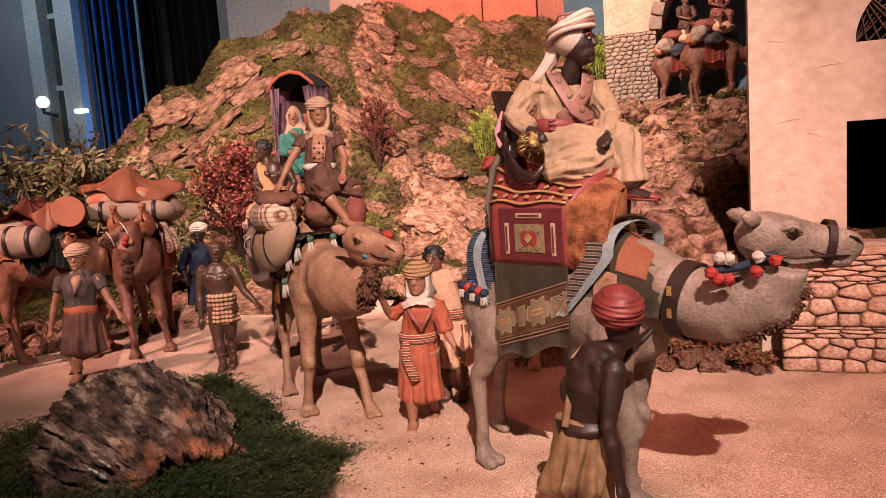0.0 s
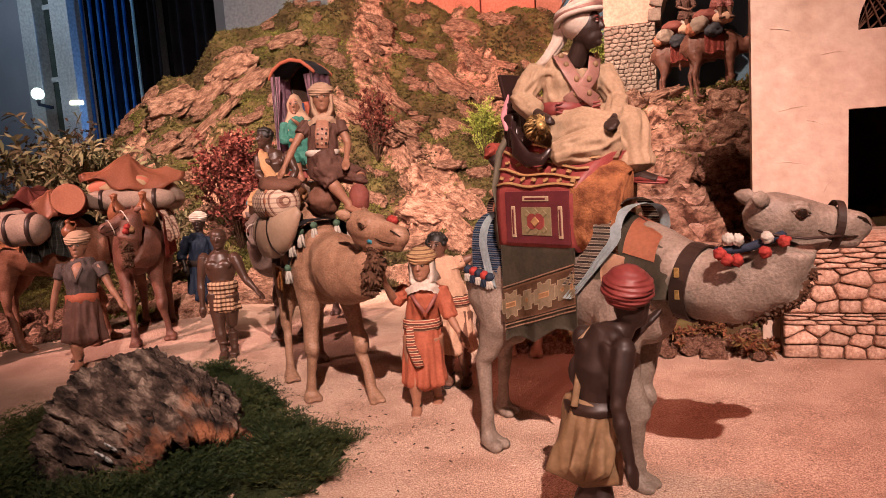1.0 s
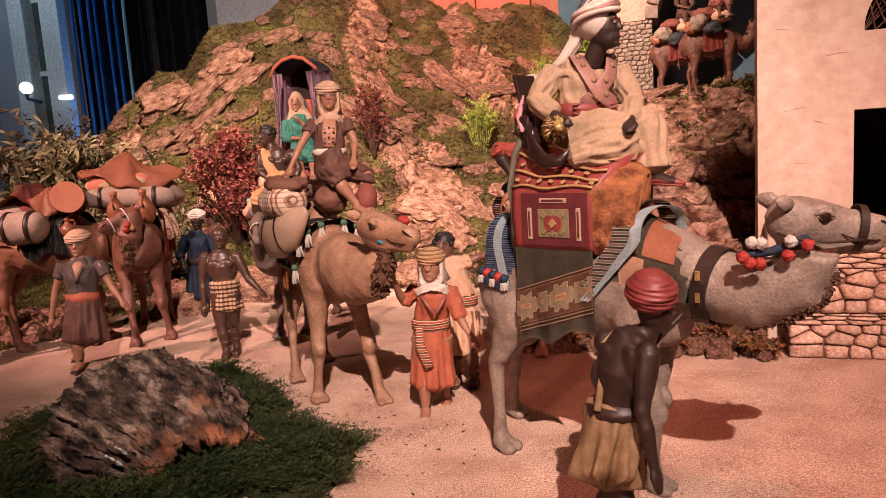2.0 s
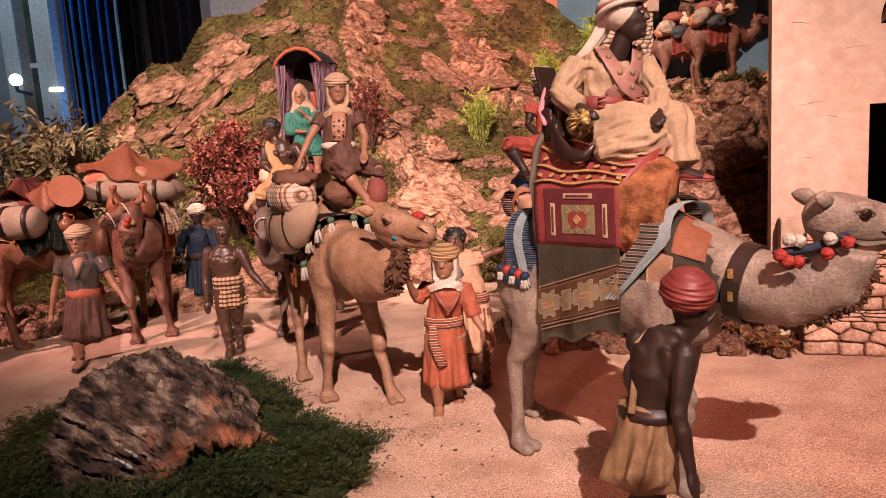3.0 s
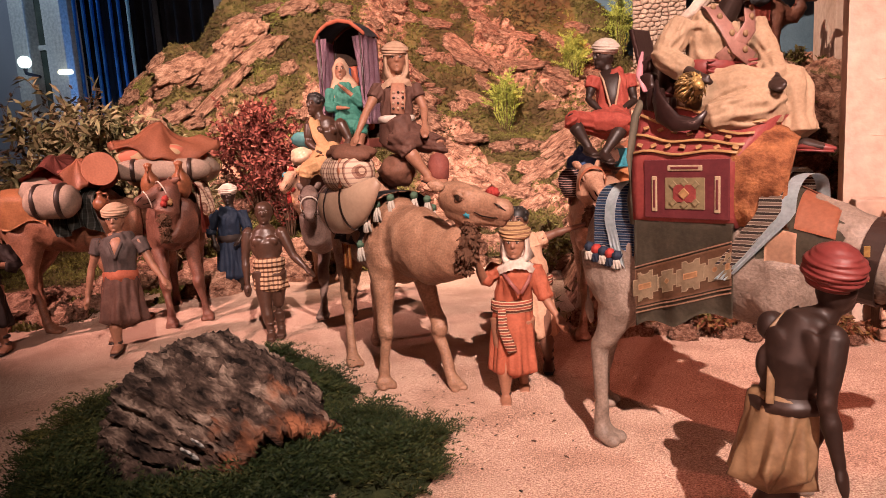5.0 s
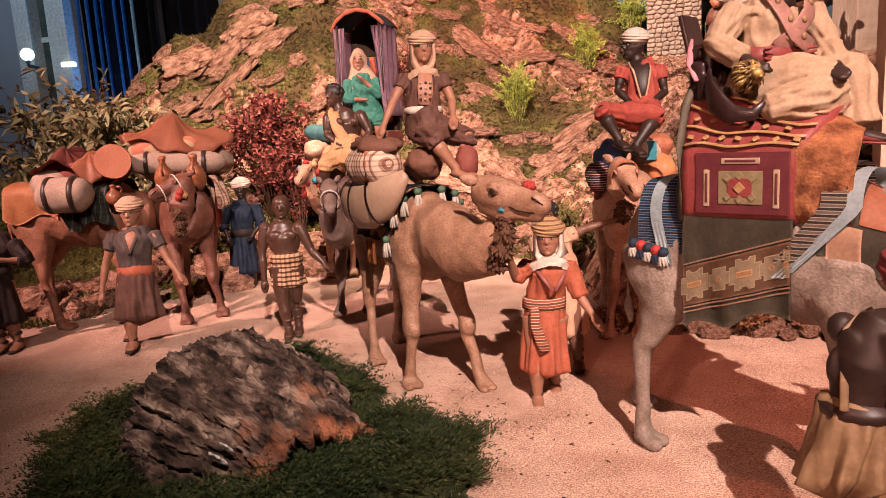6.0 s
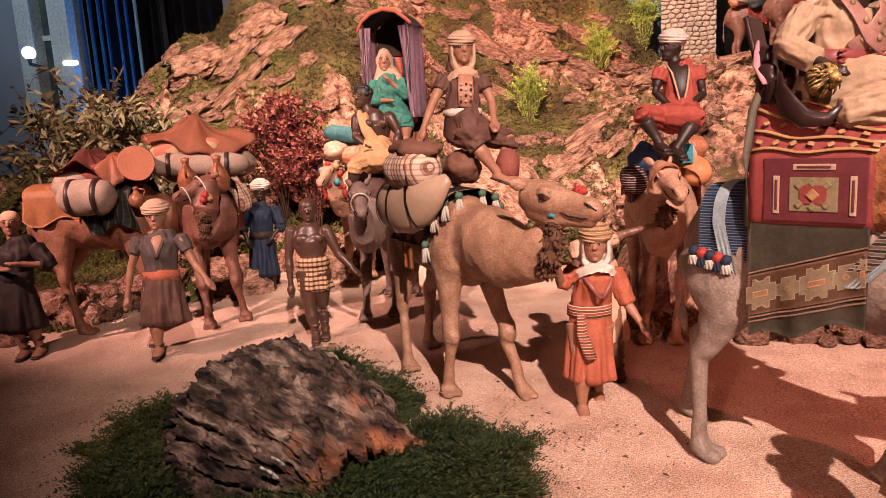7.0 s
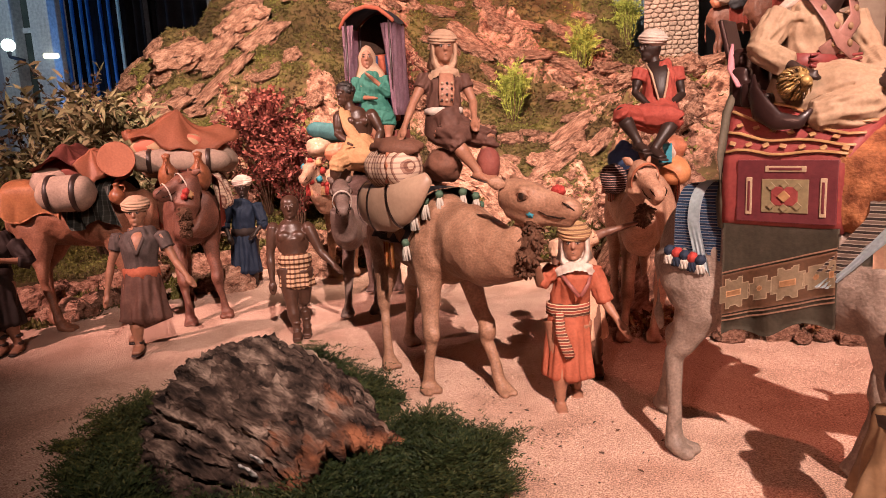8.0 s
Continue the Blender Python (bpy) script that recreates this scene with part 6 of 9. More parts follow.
# grey camel: olive blanket with a cream border, striped front edge, carpet saddle
blanket = empty("saddle_blanket", M1, "olive blanket with a cream patterned border over the camel", "blanket", "camel loads")


def blanket_side(a, z):
    """How far out the blanket's near side hangs at a along the camel and height z."""
    hang = max(0.0, min(1.0, (0.395 - z) / 0.16))
    return -0.0815 - hang * (0.0045 * math.sin(a * 62 + 2.2) + 0.0022 * math.sin(a * 140 + z * 20))


def blanket_cloth():
    """Over the back, and down the near side to a hem that climbs forwards in shallow waves."""
    bm, rows = bmesh.new(), []
    for i in range(41):
        a = -0.092 + 0.152 * i / 40
        hem = 0.252 + 0.27 * a + 0.007 * math.sin(a * 70 + 0.4)
        row = []
        for j in range(20):
            z = hem + (0.395 - hem) * j / 19
            row.append(bm.verts.new((a, blanket_side(a, z), z)))
        for j in range(1, 15):
            th = math.pi * j / 14
            row.append(bm.verts.new((a, -0.0815 * math.cos(th), 0.395 + 0.046 * math.sin(th))))
        for j in range(1, 9):
            row.append(bm.verts.new((a, 0.0815 + 0.004 * math.sin(a * 70) * j / 8, 0.395 - 0.0165 * j)))
        rows.append(row)
    for r0, r1 in zip(rows, rows[1:]):
        for j in range(len(r0) - 1):
            bm.faces.new((r0[j], r0[j + 1], r1[j + 1], r1[j])).smooth = True
    bmesh.ops.solidify(bm, geom=bm.faces[:], thickness=0.005)
    bmesh.ops.recalc_face_normals(bm, faces=bm.faces[:])
    return bm


def inlay(inside, a0, a1, lo, hi, lift, thick=0.0012, cell=0.002):
    """A flat piece sewn on the blanket's near side: the cells of a fine net for which inside(a, d) holds, d counted from the border's slanting middle."""
    bm, net = bmesh.new(), {}
    na, nd = max(1, round((a1 - a0) / cell)), max(1, round((hi - lo) / cell))

    def at(i, j):
        if (i, j) not in net:
            a, d = a0 + (a1 - a0) * i / na, lo + (hi - lo) * j / nd
            z = 0.3205 + 0.33 * a + d
            net[i, j] = bm.verts.new((a, blanket_side(a, z) - lift, z))
        return net[i, j]

    for i in range(na):
        for j in range(nd):
            if inside(a0 + (a1 - a0) * (i + 0.5) / na, lo + (hi - lo) * (j + 0.5) / nd):
                bm.faces.new((at(i, j), at(i + 1, j), at(i + 1, j + 1), at(i, j + 1))).smooth = True
    bmesh.ops.solidify(bm, geom=bm.faces[:], thickness=-thick)
    bmesh.ops.recalc_face_normals(bm, faces=bm.faces[:])
    return bm


part("cloth", blanket_cloth(), OLIVE_BLANKET, blanket)
part("border", inlay(lambda a, d: True, -0.0915, 0.0590, -0.030, 0.030, 0.0022, cell=0.004), BROWN_BAND, blanket, "brown border band")
for lo in (-0.0345, -0.041, 0.0325):
    part("braid", inlay(lambda a, d: True, -0.0915, 0.0590, lo, lo + 0.0024, 0.0024, 0.0018, 0.004), BRAID, blanket, "thin worn braid")
for ac, w in ((-0.074, 0.020), (0.0, 0.022), (0.054, 0.006)):
    # large stepped block with scalloped flanks and an ochre bar
    ob = part("motif", inlay(lambda a, d: abs(a - ac) < w and abs(d) < 0.0225 and (abs(d) < 0.0125 or abs(a - ac) < w * 0.62) and (a - ac) ** 2 + (abs(d) - 0.026) ** 2 > 0.0072 ** 2, ac - w, min(0.0586, ac + w), -0.023, 0.023, 0.0036), MOTIF, blanket, "cream stepped motif")
    part("inset", inlay(lambda a, d: True, ac - w * 0.5, min(0.058, ac + w * 0.5), -0.0045, 0.0045, 0.0052, 0.001), OCHRE, ob, "ochre bar")
for ac in (-0.037, 0.035):
    # smaller linking block with an ochre dot
    ob = part("motif", inlay(lambda a, d: abs(a - ac) < 0.0165 and (abs(d) < 0.009 or (abs(d) < 0.0165 and abs(a - ac) < 0.0095)), ac - 0.0165, ac + 0.0165, -0.017, 0.017, 0.0036), MOTIF, blanket, "cream stepped motif")
    part("inset", inlay(lambda a, d: (a - ac) ** 2 + d * d < 0.0036 ** 2, ac - 0.004, ac + 0.004, -0.004, 0.004, 0.0052, 0.001, 0.001), OCHRE, ob, "ochre dot")
edge = empty("striped_shoulder_cloth", M1, "black and cream striped cloth with a pale blue edge", "blanket", "camel loads")
part("cloth", drape_mesh(0.092, 0.122, 0.0780, 0.418, 0.470, 0.340, 0.33, seed=2.0, flare=0.006, slant=-0.066, fold=0.002, wavy=0.0), BW_STRIPES, edge)
part("border", drape_mesh(0.121, 0.140, 0.0775, 0.414, 0.462, 0.318, 0.32, seed=2.0, flare=0.006, slant=-0.088, fold=0.002, thick=0.009, wavy=0.0), PALE_BLUE, edge, "pale blue padded border")
patch = empty("patchwork_cloth", fr(C1), "terracotta and grey patchwork cloth over the camel's neck", "blanket", "camel loads")


def neck_cloth(u0, u1, a0, a1, lift=0.0, thick=0.004):
    """A piece of cloth that hugs the root of the grey camel's neck: u runs along the neck, a round it from the near side."""
    near, bm, rows = Vector((-0.719, -0.695, 0)), bmesh.new(), []
    for i in range(9):
        u = u0 + (u1 - u0) * i / 8
        c = lerp((0.208, -0.155, 0.366), (0.282, -0.250, 0.352), u)
        ra, rb = 0.068 - 0.019 * u + lift, 0.094 - 0.037 * u + lift
        row = []
        for j in range(13):
            th = radians(a0 + (a1 - a0) * j / 12)
            q = 1 + 0.025 * noise.noise(Vector((u * 4, th * 3, 2)))
            row.append(bm.verts.new(c + near * ra * q * math.cos(th) + Vector((0, 0, rb * q * math.sin(th)))))
        rows.append(row)
    for r0, r1 in zip(rows, rows[1:]):
        for j in range(12):
            bm.faces.new((r0[j], r0[j + 1], r1[j + 1], r1[j])).smooth = True
    bmesh.ops.solidify(bm, geom=bm.faces[:], thickness=-thick)
    bmesh.ops.recalc_face_normals(bm, faces=bm.faces[:])
    return bm


part("cloth", neck_cloth(0.0, 1.0, -28, 205), OLIVE_BLANKET, patch)
for u0, u1, a0, a1, mt, lb in ((0.10, 0.44, -14, 20, TAN_CLOTH, "pink patch"), (0.40, 0.82, 24, 88, TERRACOTTA, "terracotta patch"), (0.02, 0.36, 24, 86, OLIVE_BLANKET, ""), (0.10, 0.80, 92, 150, TERRACOTTA, "terracotta patch")):
    part("patch", neck_cloth(u0, u1, a0, a1, 0.0016, 0.0022), mt, patch, lb)
rear = empty("rump_cloth", M1, "blue and white striped cloth with tassels on the camel's rump", "blanket", "camel loads")
part("cloth", drape_mesh(-0.172, -0.100, 0.069, 0.385, 0.448, 0.345, 0.33, seed=4.0, fold=0.003), BLUE_STRIPES, rear)
part("border", drape_mesh(-0.150, -0.131, 0.0735, 0.392, 0.452, 0.322, 0.30, seed=4.0, fold=0.002, thick=0.007, slant=0.022), PALE_BLUE, rear, "pale blue padded border")
for k in range(5):
    tassel(M1, (-0.176 + 0.012 * k, -0.078 + 0.001 * k, 0.350 - 0.003 * k), DARK_WOOL if k % 2 else WHITE_WOOL, 0.020, RED_WOOL if k % 2 else DARK_WOOL, label="small dark and white tassel on the rump cloth")

saddle = empty("carpet_saddle", M1, "high dark red carpet saddle with orange suede front", "saddle", "camel loads")
SECTION = [(-0.072, 0.390), (-0.083, 0.400), (-0.0855, 0.425), (-0.0855, 0.466), (-0.0830, 0.494), (-0.0660, 0.522), (-0.0460, 0.546), (-0.0150, 0.558)]


def saddle_rise(a, z):
    """The saddle's top climbs towards the chair's back."""
    return max(0.0, min(1.0, (z - 0.494) / 0.055)) * max(-0.012, 0.034 - 0.058 * (a + 0.09) / 0.17)


def saddle_shell(a0, a1, shrink=0.0, drop=0.0, n=14, seed=0.0, lump=0.0022):
    """A stretch of the saddle: its cross-section carried along the camel, closed at both ends."""
    bm = bmesh.new()
    half = SECTION + [(-y, z) for y, z in reversed(SECTION)]
    pts = []
    for (y0, z0), (y1, z1) in zip(half, half[1:]):
        pts += [(y0 + (y1 - y0) * k / 3, z0 + (z1 - z0) * k / 3) for k in range(3)]
    pts.append(half[-1])
    rings = []
    for i in range(n + 1):
        t = i / n
        k = 1 - shrink * t * t
        a = a0 + (a1 - a0) * t
        rings.append([bm.verts.new((a, y * k, 0.42 + (z - 0.42) * k - drop * t * t + saddle_rise(a, z))) for y, z in pts])
    for r0, r1 in zip(rings, rings[1:]):
        for j in range(len(pts) - 1):
            bm.faces.new((r0[j], r0[j + 1], r1[j + 1], r1[j]))
    bm.faces.new(rings[0])
    bm.faces.new(list(reversed(rings[-1])))
    bmesh.ops.recalc_face_normals(bm, faces=bm.faces[:])
    lumpy(bm, lump, 30, seed)
    lumpy(bm, lump * 1.5, 11, seed + 2)
    return bm


def on_slope(a, t):
    """A point on the carpet's sloping shoulder: t from its lower edge to the seat."""
    y, z = table(t, (0, 0.4, 0.75, 1), (-0.0830, -0.0660, -0.0460, -0.0150)), table(t, (0, 0.4, 0.75, 1), (0.494, 0.522, 0.546, 0.558))
    z += saddle_rise(a, z)
    return Vector((a + 0.62 * max(0.0, z - 0.485) * max(0.0, a / 0.062), y - 0.0034, z + 0.0036))


bm = saddle_shell(-0.094, 0.062, seed=1.0, lump=0.0012)
for v in bm.verts:
    # the top of the carpet reaches forward over the suede
    v.co.x += 0.62 * max(0.0, v.co.z - 0.485) * max(0.0, v.co.x / 0.062)
part("carpet_body", bm, CARPET, saddle, smooth=True)
for k, t in enumerate((0.03, 0.24, 0.50, 0.76)):
    # gilt bands along the sloping shoulder of the carpet
    bm = bmesh.new()
    loft(bm, [on_slope(-0.090 + 0.0150 * i, t + 0.035 * math.sin(i * 1.0 + k)) for i in range(11)], [(0.0026, 0.0011)] * 11, 8, ref=(0, -0.7, 0.7))
    part("gilt_band", bm, WORN_GILT, saddle, "worn gilt band")
for row, t in enumerate((0.135, 0.37, 0.63)):
    for k in range(7 - row):
        bm = bmesh.new()
        box(bm, (-0.0042, -0.0030, -0.0012), (0.0042, 0.0030, 0.0012), rot=(0, 0, 45) if (k + row) % 3 else (0, 0, 0), bevel=0.0006)
        ob = part("gilt_diamond", bm, WORN_GILT, saddle, "worn gilt diamond")
        ob.matrix_basis = Matrix.Translation(on_slope(-0.082 + 0.0225 * k + 0.006 * row, t)) @ Euler((radians(60 - 22 * row), radians(14), 0)).to_matrix().to_4x4()
# panel design on the near face
for nm, mt, lo, hi in (("panel_field", DARK_CARPET, (-0.072, 0.404), (0.056, 0.490)), ("panel_motif", GILT_OLIVE, (-0.038, 0.418), (0.022, 0.464)), ("panel_medallion", CARPET, (-0.025, 0.428), (0.009, 0.454)),
                      ("panel_bar", MOTIF, (-0.034, 0.474), (0.018, 0.482)), ("panel_bar", MOTIF, (-0.059, 0.414), (-0.051, 0.466)), ("panel_bar", MOTIF, (0.036, 0.414), (0.044, 0.466)),
                      ("panel_core", DARK_CARPET, (-0.029, 0.4762), (0.013, 0.4798)), ("panel_core", DARK_CARPET, (-0.0568, 0.419), (-0.0532, 0.461)), ("panel_core", DARK_CARPET, (0.0382, 0.419), (0.0418, 0.461))):
    bm = bmesh.new()
    y = {"panel_field": -0.0860, "panel_motif": -0.0876, "panel_medallion": -0.0890, "panel_bar": -0.0879, "panel_core": -0.0888}[nm]
    box(bm, (lo[0], y - 0.0014, lo[1]), (hi[0], y + 0.006, hi[1]), bevel=0.0010)
    part(nm, bm, mt, saddle)
bm = bmesh.new()
box(bm, (-0.006, -0.0016, -0.006), (0.006, 0.0016, 0.006), rot=(0, 45, 0), bevel=0.0008)
ob = part("panel_diamond", bm, WORN_GILT, saddle)
ob.location = (-0.008, -0.0910, 0.441)
for a, z in ((-0.025, 0.428), (-0.025, 0.454), (0.009, 0.428), (0.009, 0.454), (-0.008, 0.457), (-0.008, 0.425)):
    bm = bmesh.new()
    box(bm, (-0.0042, -0.0012, -0.0042), (0.0042, 0.0012, 0.0042), rot=(0, 45, 0), bevel=0.0006)
    ob = part("panel_corner", bm, GILT_OLIVE, saddle)
    ob.location = (a, -0.0900, z)
bm = saddle_shell(0.054, 0.128, shrink=0.13, drop=0.006, n=24, seed=6.0, lump=0.004)
for v in bm.verts:
    # the far side falls back beside the king's foot
    v.co.x -= 0.55 * max(0.0, v.co.y + 0.01) * (v.co.x - 0.054) / 0.074
    v.co.y *= 0.965
    v.co.z -= 0.10 * max(0.0, v.co.z - 0.47)
folds(bm, 0.0050, 22, (1, 1, 0.7), seed=2.0)
folds(bm, 0.0018, 75, (1, 1, 1), seed=4.0)
part("suede_apron", bm, SUEDE, saddle, "rumpled orange-brown suede", smooth=True)
bm = bmesh.new()
loft(bm, [(-0.097, -0.074, 0.392), (-0.098, -0.082, 0.430), (-0.098, -0.081, 0.495), (-0.097, -0.066, 0.556), (-0.096, -0.044, 0.582), (-0.096, 0.0, 0.596)], [(0.006, 0.006)] * 6, 10)
part("piping", bm, OLIVE_BLANKET, saddle, "olive edge piping")

throne = empty("riding_chair", M1, "dark red wooden saddle chair with a gilt lion knob", "chair", "camel loads")
bm = bmesh.new()
for i in range(9):
    th = radians(100 + 20 * i)
    r0 = 0.064
    x, y = r0 * math.cos(th) - 0.036, r0 * math.sin(th)
    h = 0.014 + 0.070 * max(0, -math.cos(th)) ** 2
    box(bm, (x - 0.012, y - 0.012, 0.562), (x + 0.012, y + 0.012, 0.565 + h), bevel=0.004)
back = blend(bm, 0.004, 5)
part("chair_shell", back, DARK_WOOD, throne)
bm = bmesh.new()
box(bm, (-0.004, -0.028, 0.0), (0.004, 0.028, 0.062), bevel=0.003)
ob = part("head_board", bm, DARK_WOOD, throne)
ob.matrix_basis = pose(-0.112, 0.006, 0.632, 0, -14, 0)
bm = bmesh.new()
loft(bm, [(-0.084, -0.058, 0.592), (-0.100, -0.046, 0.618), (-0.106, -0.030, 0.640), (-0.108, -0.020, 0.655)], [(0.004, 0.002), (0.0055, 0.003), (0.004, 0.002), (0.002, 0.0015)], 10)
part("lining", bm, PINK_LINING, throne, "pink padded edge")
bm = bmesh.new()
ell(bm, (0.004, -0.080, 0.592), (0.014, 0.015, 0.015))
ell(bm, (0.014, -0.092, 0.592), (0.008, 0.009, 0.008))
ell(bm, (0.020, -0.097, 0.588), (0.004, 0.004, 0.004), seg=10, rings=7)
mane = random.Random(3)
for k in range(170):
    # ragged mane
    o = Vector((mane.gauss(-0.6, 0.8), mane.gauss(0.15, 0.8), mane.gauss(-0.2, 1))).normalized()
    p = Vector((0.000, -0.080, 0.592)) + o * 0.013
    loft(bm, [p, p + o * 0.007 + Vector((-0.003, 0.001, -0.001)), p + (o + Vector((-0.8, 0.2, -0.5))).normalized() * 0.013], [0.0026, 0.0020, 0.0006], 5)
part("lion_knob", bm, mat("old_gold_paint", [(0.06, 0.035, 0.015), (0.24, 0.15, 0.055), (0.42, 0.28, 0.10)], 0.45, 90, 0.3, 300, metal=0.45), throne, "gilt mane knob")
bm = bmesh.new()
loft(bm, [(-0.062, -0.064, 0.604), (-0.058, -0.074, 0.582), (-0.044, -0.082, 0.558), (-0.022, -0.085, 0.542), (0.006, -0.082, 0.540), (0.018, -0.076, 0.556)], [(0.003, 0.008), (0.005, 0.014), (0.006, 0.017), (0.006, 0.013), (0.004, 0.009), (0.002, 0.003)], 16)
part("arm_scoop", bm, DARK_WOOD, throne)

F1, F2, F3, F4, F5, F6, F7 = [fr(c) for c in (C1, C2, C3, C4, C5, C6, C7)]
ring_strap(F1, "dark leather collar with metal studs on the camel's neck", (0.294, -0.266, 0.347), (0.045, -0.054, -0.012), 0.0485, 0.0560, 0.012, LEATHER, 0.003)
for dz in (-0.012, 0.020):
    bm = bmesh.new()
    box(bm, (-0.0035, -0.002, -0.007), (0.0035, 0.002, 0.007), bevel=0.001)
    thing("stud", bm, GOLD, F1 @ pose(0.2555, -0.2985, 0.349 + dz, 0, 0, -50), "gilt stud on the neck collar", "stud", "camel harness")
ring_strap(F1, "dark leather noseband of the halter", (0.446, -0.358, 0.430), (1, -0.13, -0.18), 0.0235, 0.0310, 0.005, LEATHER, 0.002, "noseband")
strap(F1, "cheek_strap", "dark leather cheek strap of the halter", [(0.336, -0.366, 0.432), (0.360, -0.374, 0.424), (0.395, -0.384, 0.418), (0.440, -0.383, 0.418)], 0.0042, LEATHER)
for p, mt in (((0.292, -0.362, 0.402), RED_WOOL), ((0.300, -0.366, 0.394), RED_WOOL), ((0.312, -0.368, 0.393), RED_WOOL), ((0.346, -0.376, 0.403), RED_WOOL), ((0.368, -0.382, 0.416), RED_WOOL), ((0.304, -0.362, 0.421), WHITE_WOOL), ((0.314, -0.366, 0.420), WHITE_WOOL), ((0.348, -0.378, 0.422), WHITE_WOOL)):
    pompom(F1, p, mt, 0.0080)
strap(F1, "pompom_rope", "dark cord that carries the halter's pompoms", [(0.290, -0.352, 0.404), (0.306, -0.356, 0.405), (0.330, -0.362, 0.408), (0.352, -0.368, 0.416), (0.372, -0.374, 0.424)], 0.0060, DARK_WOOL, 0.0060)

# brown camel
sb = empty("saddle_blanket", M2, "charcoal saddle blanket with a pink trim", "blanket", "camel loads")
part("cloth", drape_mesh(-0.05, 0.122, 0.0745, 0.37, 0.432, 0.315, 0.315, seed=5.0, fold=0.002, flare=0.008, slant=-0.05, wavy=0.0), GREY_BLANKET, sb)
part("trim", drape_mesh(0.120, 0.130, 0.0735, 0.37, 0.431, 0.310, 0.310, seed=5.0, fold=0.002, thick=0.006, flare=0.010, slant=-0.05, wavy=0.0), TAN_CLOTH, sb, "pink padded trim")
for k in range(8):
    th = math.pi * (k - 0.0) / 7
    c, s = math.cos(th), math.sin(th)
    p = (0.126 - 0.05 * (1 - s) ** 2, -0.080 * math.copysign(abs(c) ** 0.75, c), 0.358 + 0.070 * s ** 0.8)
    tassel(M2, (p[0] + 0.008, p[1] * 1.06, p[2] - 0.006 - (0.03 if k in (0, 7) else 0)), WHITE_WOOL, 0.036, GREEN_WOOL)
bolster = empty("bolster", M2, "buff leather bolster slung beside the brown camel", "bolster", "camel loads")
bm = bmesh.new()
spine = [(-0.070, -0.094, 0.402), (-0.065, -0.100, 0.405), (-0.035, -0.108, 0.398), (0.01, -0.110, 0.394), (0.06, -0.104, 0.398), (0.105, -0.096, 0.412), (0.140, -0.086, 0.432), (0.172, -0.070, 0.460)]
girth = [(0.012, 0.020), (0.024, 0.036), (0.029, 0.046), (0.031, 0.053), (0.030, 0.054), (0.027, 0.048), (0.018, 0.032), (0.006, 0.012)]
loft(bm, spine, girth, 30)
lumpy(bm, 0.0022, 18, 4)
part("roll", bm, BUFF_LEATHER, bolster, smooth=True)
for p, q, r in (((-0.034, -0.1085, 0.3978), (-0.026, -0.1092, 0.3970), (0.0315, 0.0505)), ((0.020, -0.1095, 0.3945), (0.028, -0.1088, 0.3950), (0.0335, 0.0570)), ((0.088, -0.0990, 0.4062), (0.096, -0.0975, 0.4085), (0.0305, 0.0525))):
    bm = bmesh.new()
    loft(bm, [p, q], [r] * 2, 30, cap=False)
    bmesh.ops.solidify(bm, geom=bm.faces[:], thickness=0.002)
    part("strap", bm, LEATHER, bolster, "dark leather strap")
bag = empty("saddle_bag", M2, "brown plaid saddle bag with a ragged hide flap", "bag", "camel loads")
bm = roll_mesh((0.002, -0.100, 0.472), (0.118, -0.084, 0.482), 0.045, 0.95)
part("pouch", bm, BAG_STRIPES, bag)
bm = bmesh.new()
ell(bm, (0.058, -0.082, 0.516), (0.066, 0.050, 0.020), seg=34, rings=18)
lumpy(bm, 0.012, 40, 1)
lumpy(bm, 0.005, 110, 2)
part("flap", bm, HIDE_FLAP, bag, "brown hide flap")
bm = bmesh.new()
loft(bm, [(0.098, -0.118, 0.514), (0.106, -0.128, 0.484), (0.102, -0.126, 0.450)], [(0.005, 0.003)] * 3, 8)
part("strap", bm, TERRACOTTA, bag)
sack(M2, "brown hide cushion under the rider", (0.070, 0.018, 0.474), (0.040, 0.036, 0.034), HIDE_FLAP, "cushion", 2.0)
sack(M2, "red leather saddle horn bag beside the rider's foot", (0.145, 0.085, 0.474), (0.026, 0.024, 0.038), MAROON_HIDE, "saddle_horn", 5.0, lump=0.04)
part_cloth = empty("side_cloth", M2, "orange striped cloth hanging at the camel's flank", "cloth", "camel loads")
bm = bmesh.new()
rows = []
for i in range(9):
    rows.append([bm.verts.new((-0.015 + 0.006 * i, -0.092 - 0.003 * math.sin(i * 1.4), 0.315 - 0.007 * j)) for j in range(9)])
for a, b in zip(rows, rows[1:]):
    for j in range(8):
        bm.faces.new((a[j], a[j + 1], b[j + 1], b[j])).smooth = True
bmesh.ops.solidify(bm, geom=bm.faces[:], thickness=0.004)
part("cloth", bm, ORANGE_STRIPES, part_cloth)
ring_strap(F2, "dark leather noseband of the halter", (0.147, -0.186, 0.408), (0.096, -0.11, -0.036), 0.022, 0.027, 0.003, LEATHER, 0.002, "noseband")
for p, mt in (((0.100, -0.172, 0.405), RED_WOOL), ((0.116, -0.190, 0.398), BLUE_WOOL), ((0.108, -0.180, 0.400), RED_WOOL), ((0.160, -0.196, 0.438), RED_WOOL), ((0.166, -0.200, 0.436), RED_WOOL)):
    pompom(F2, p, mt, 0.0085)

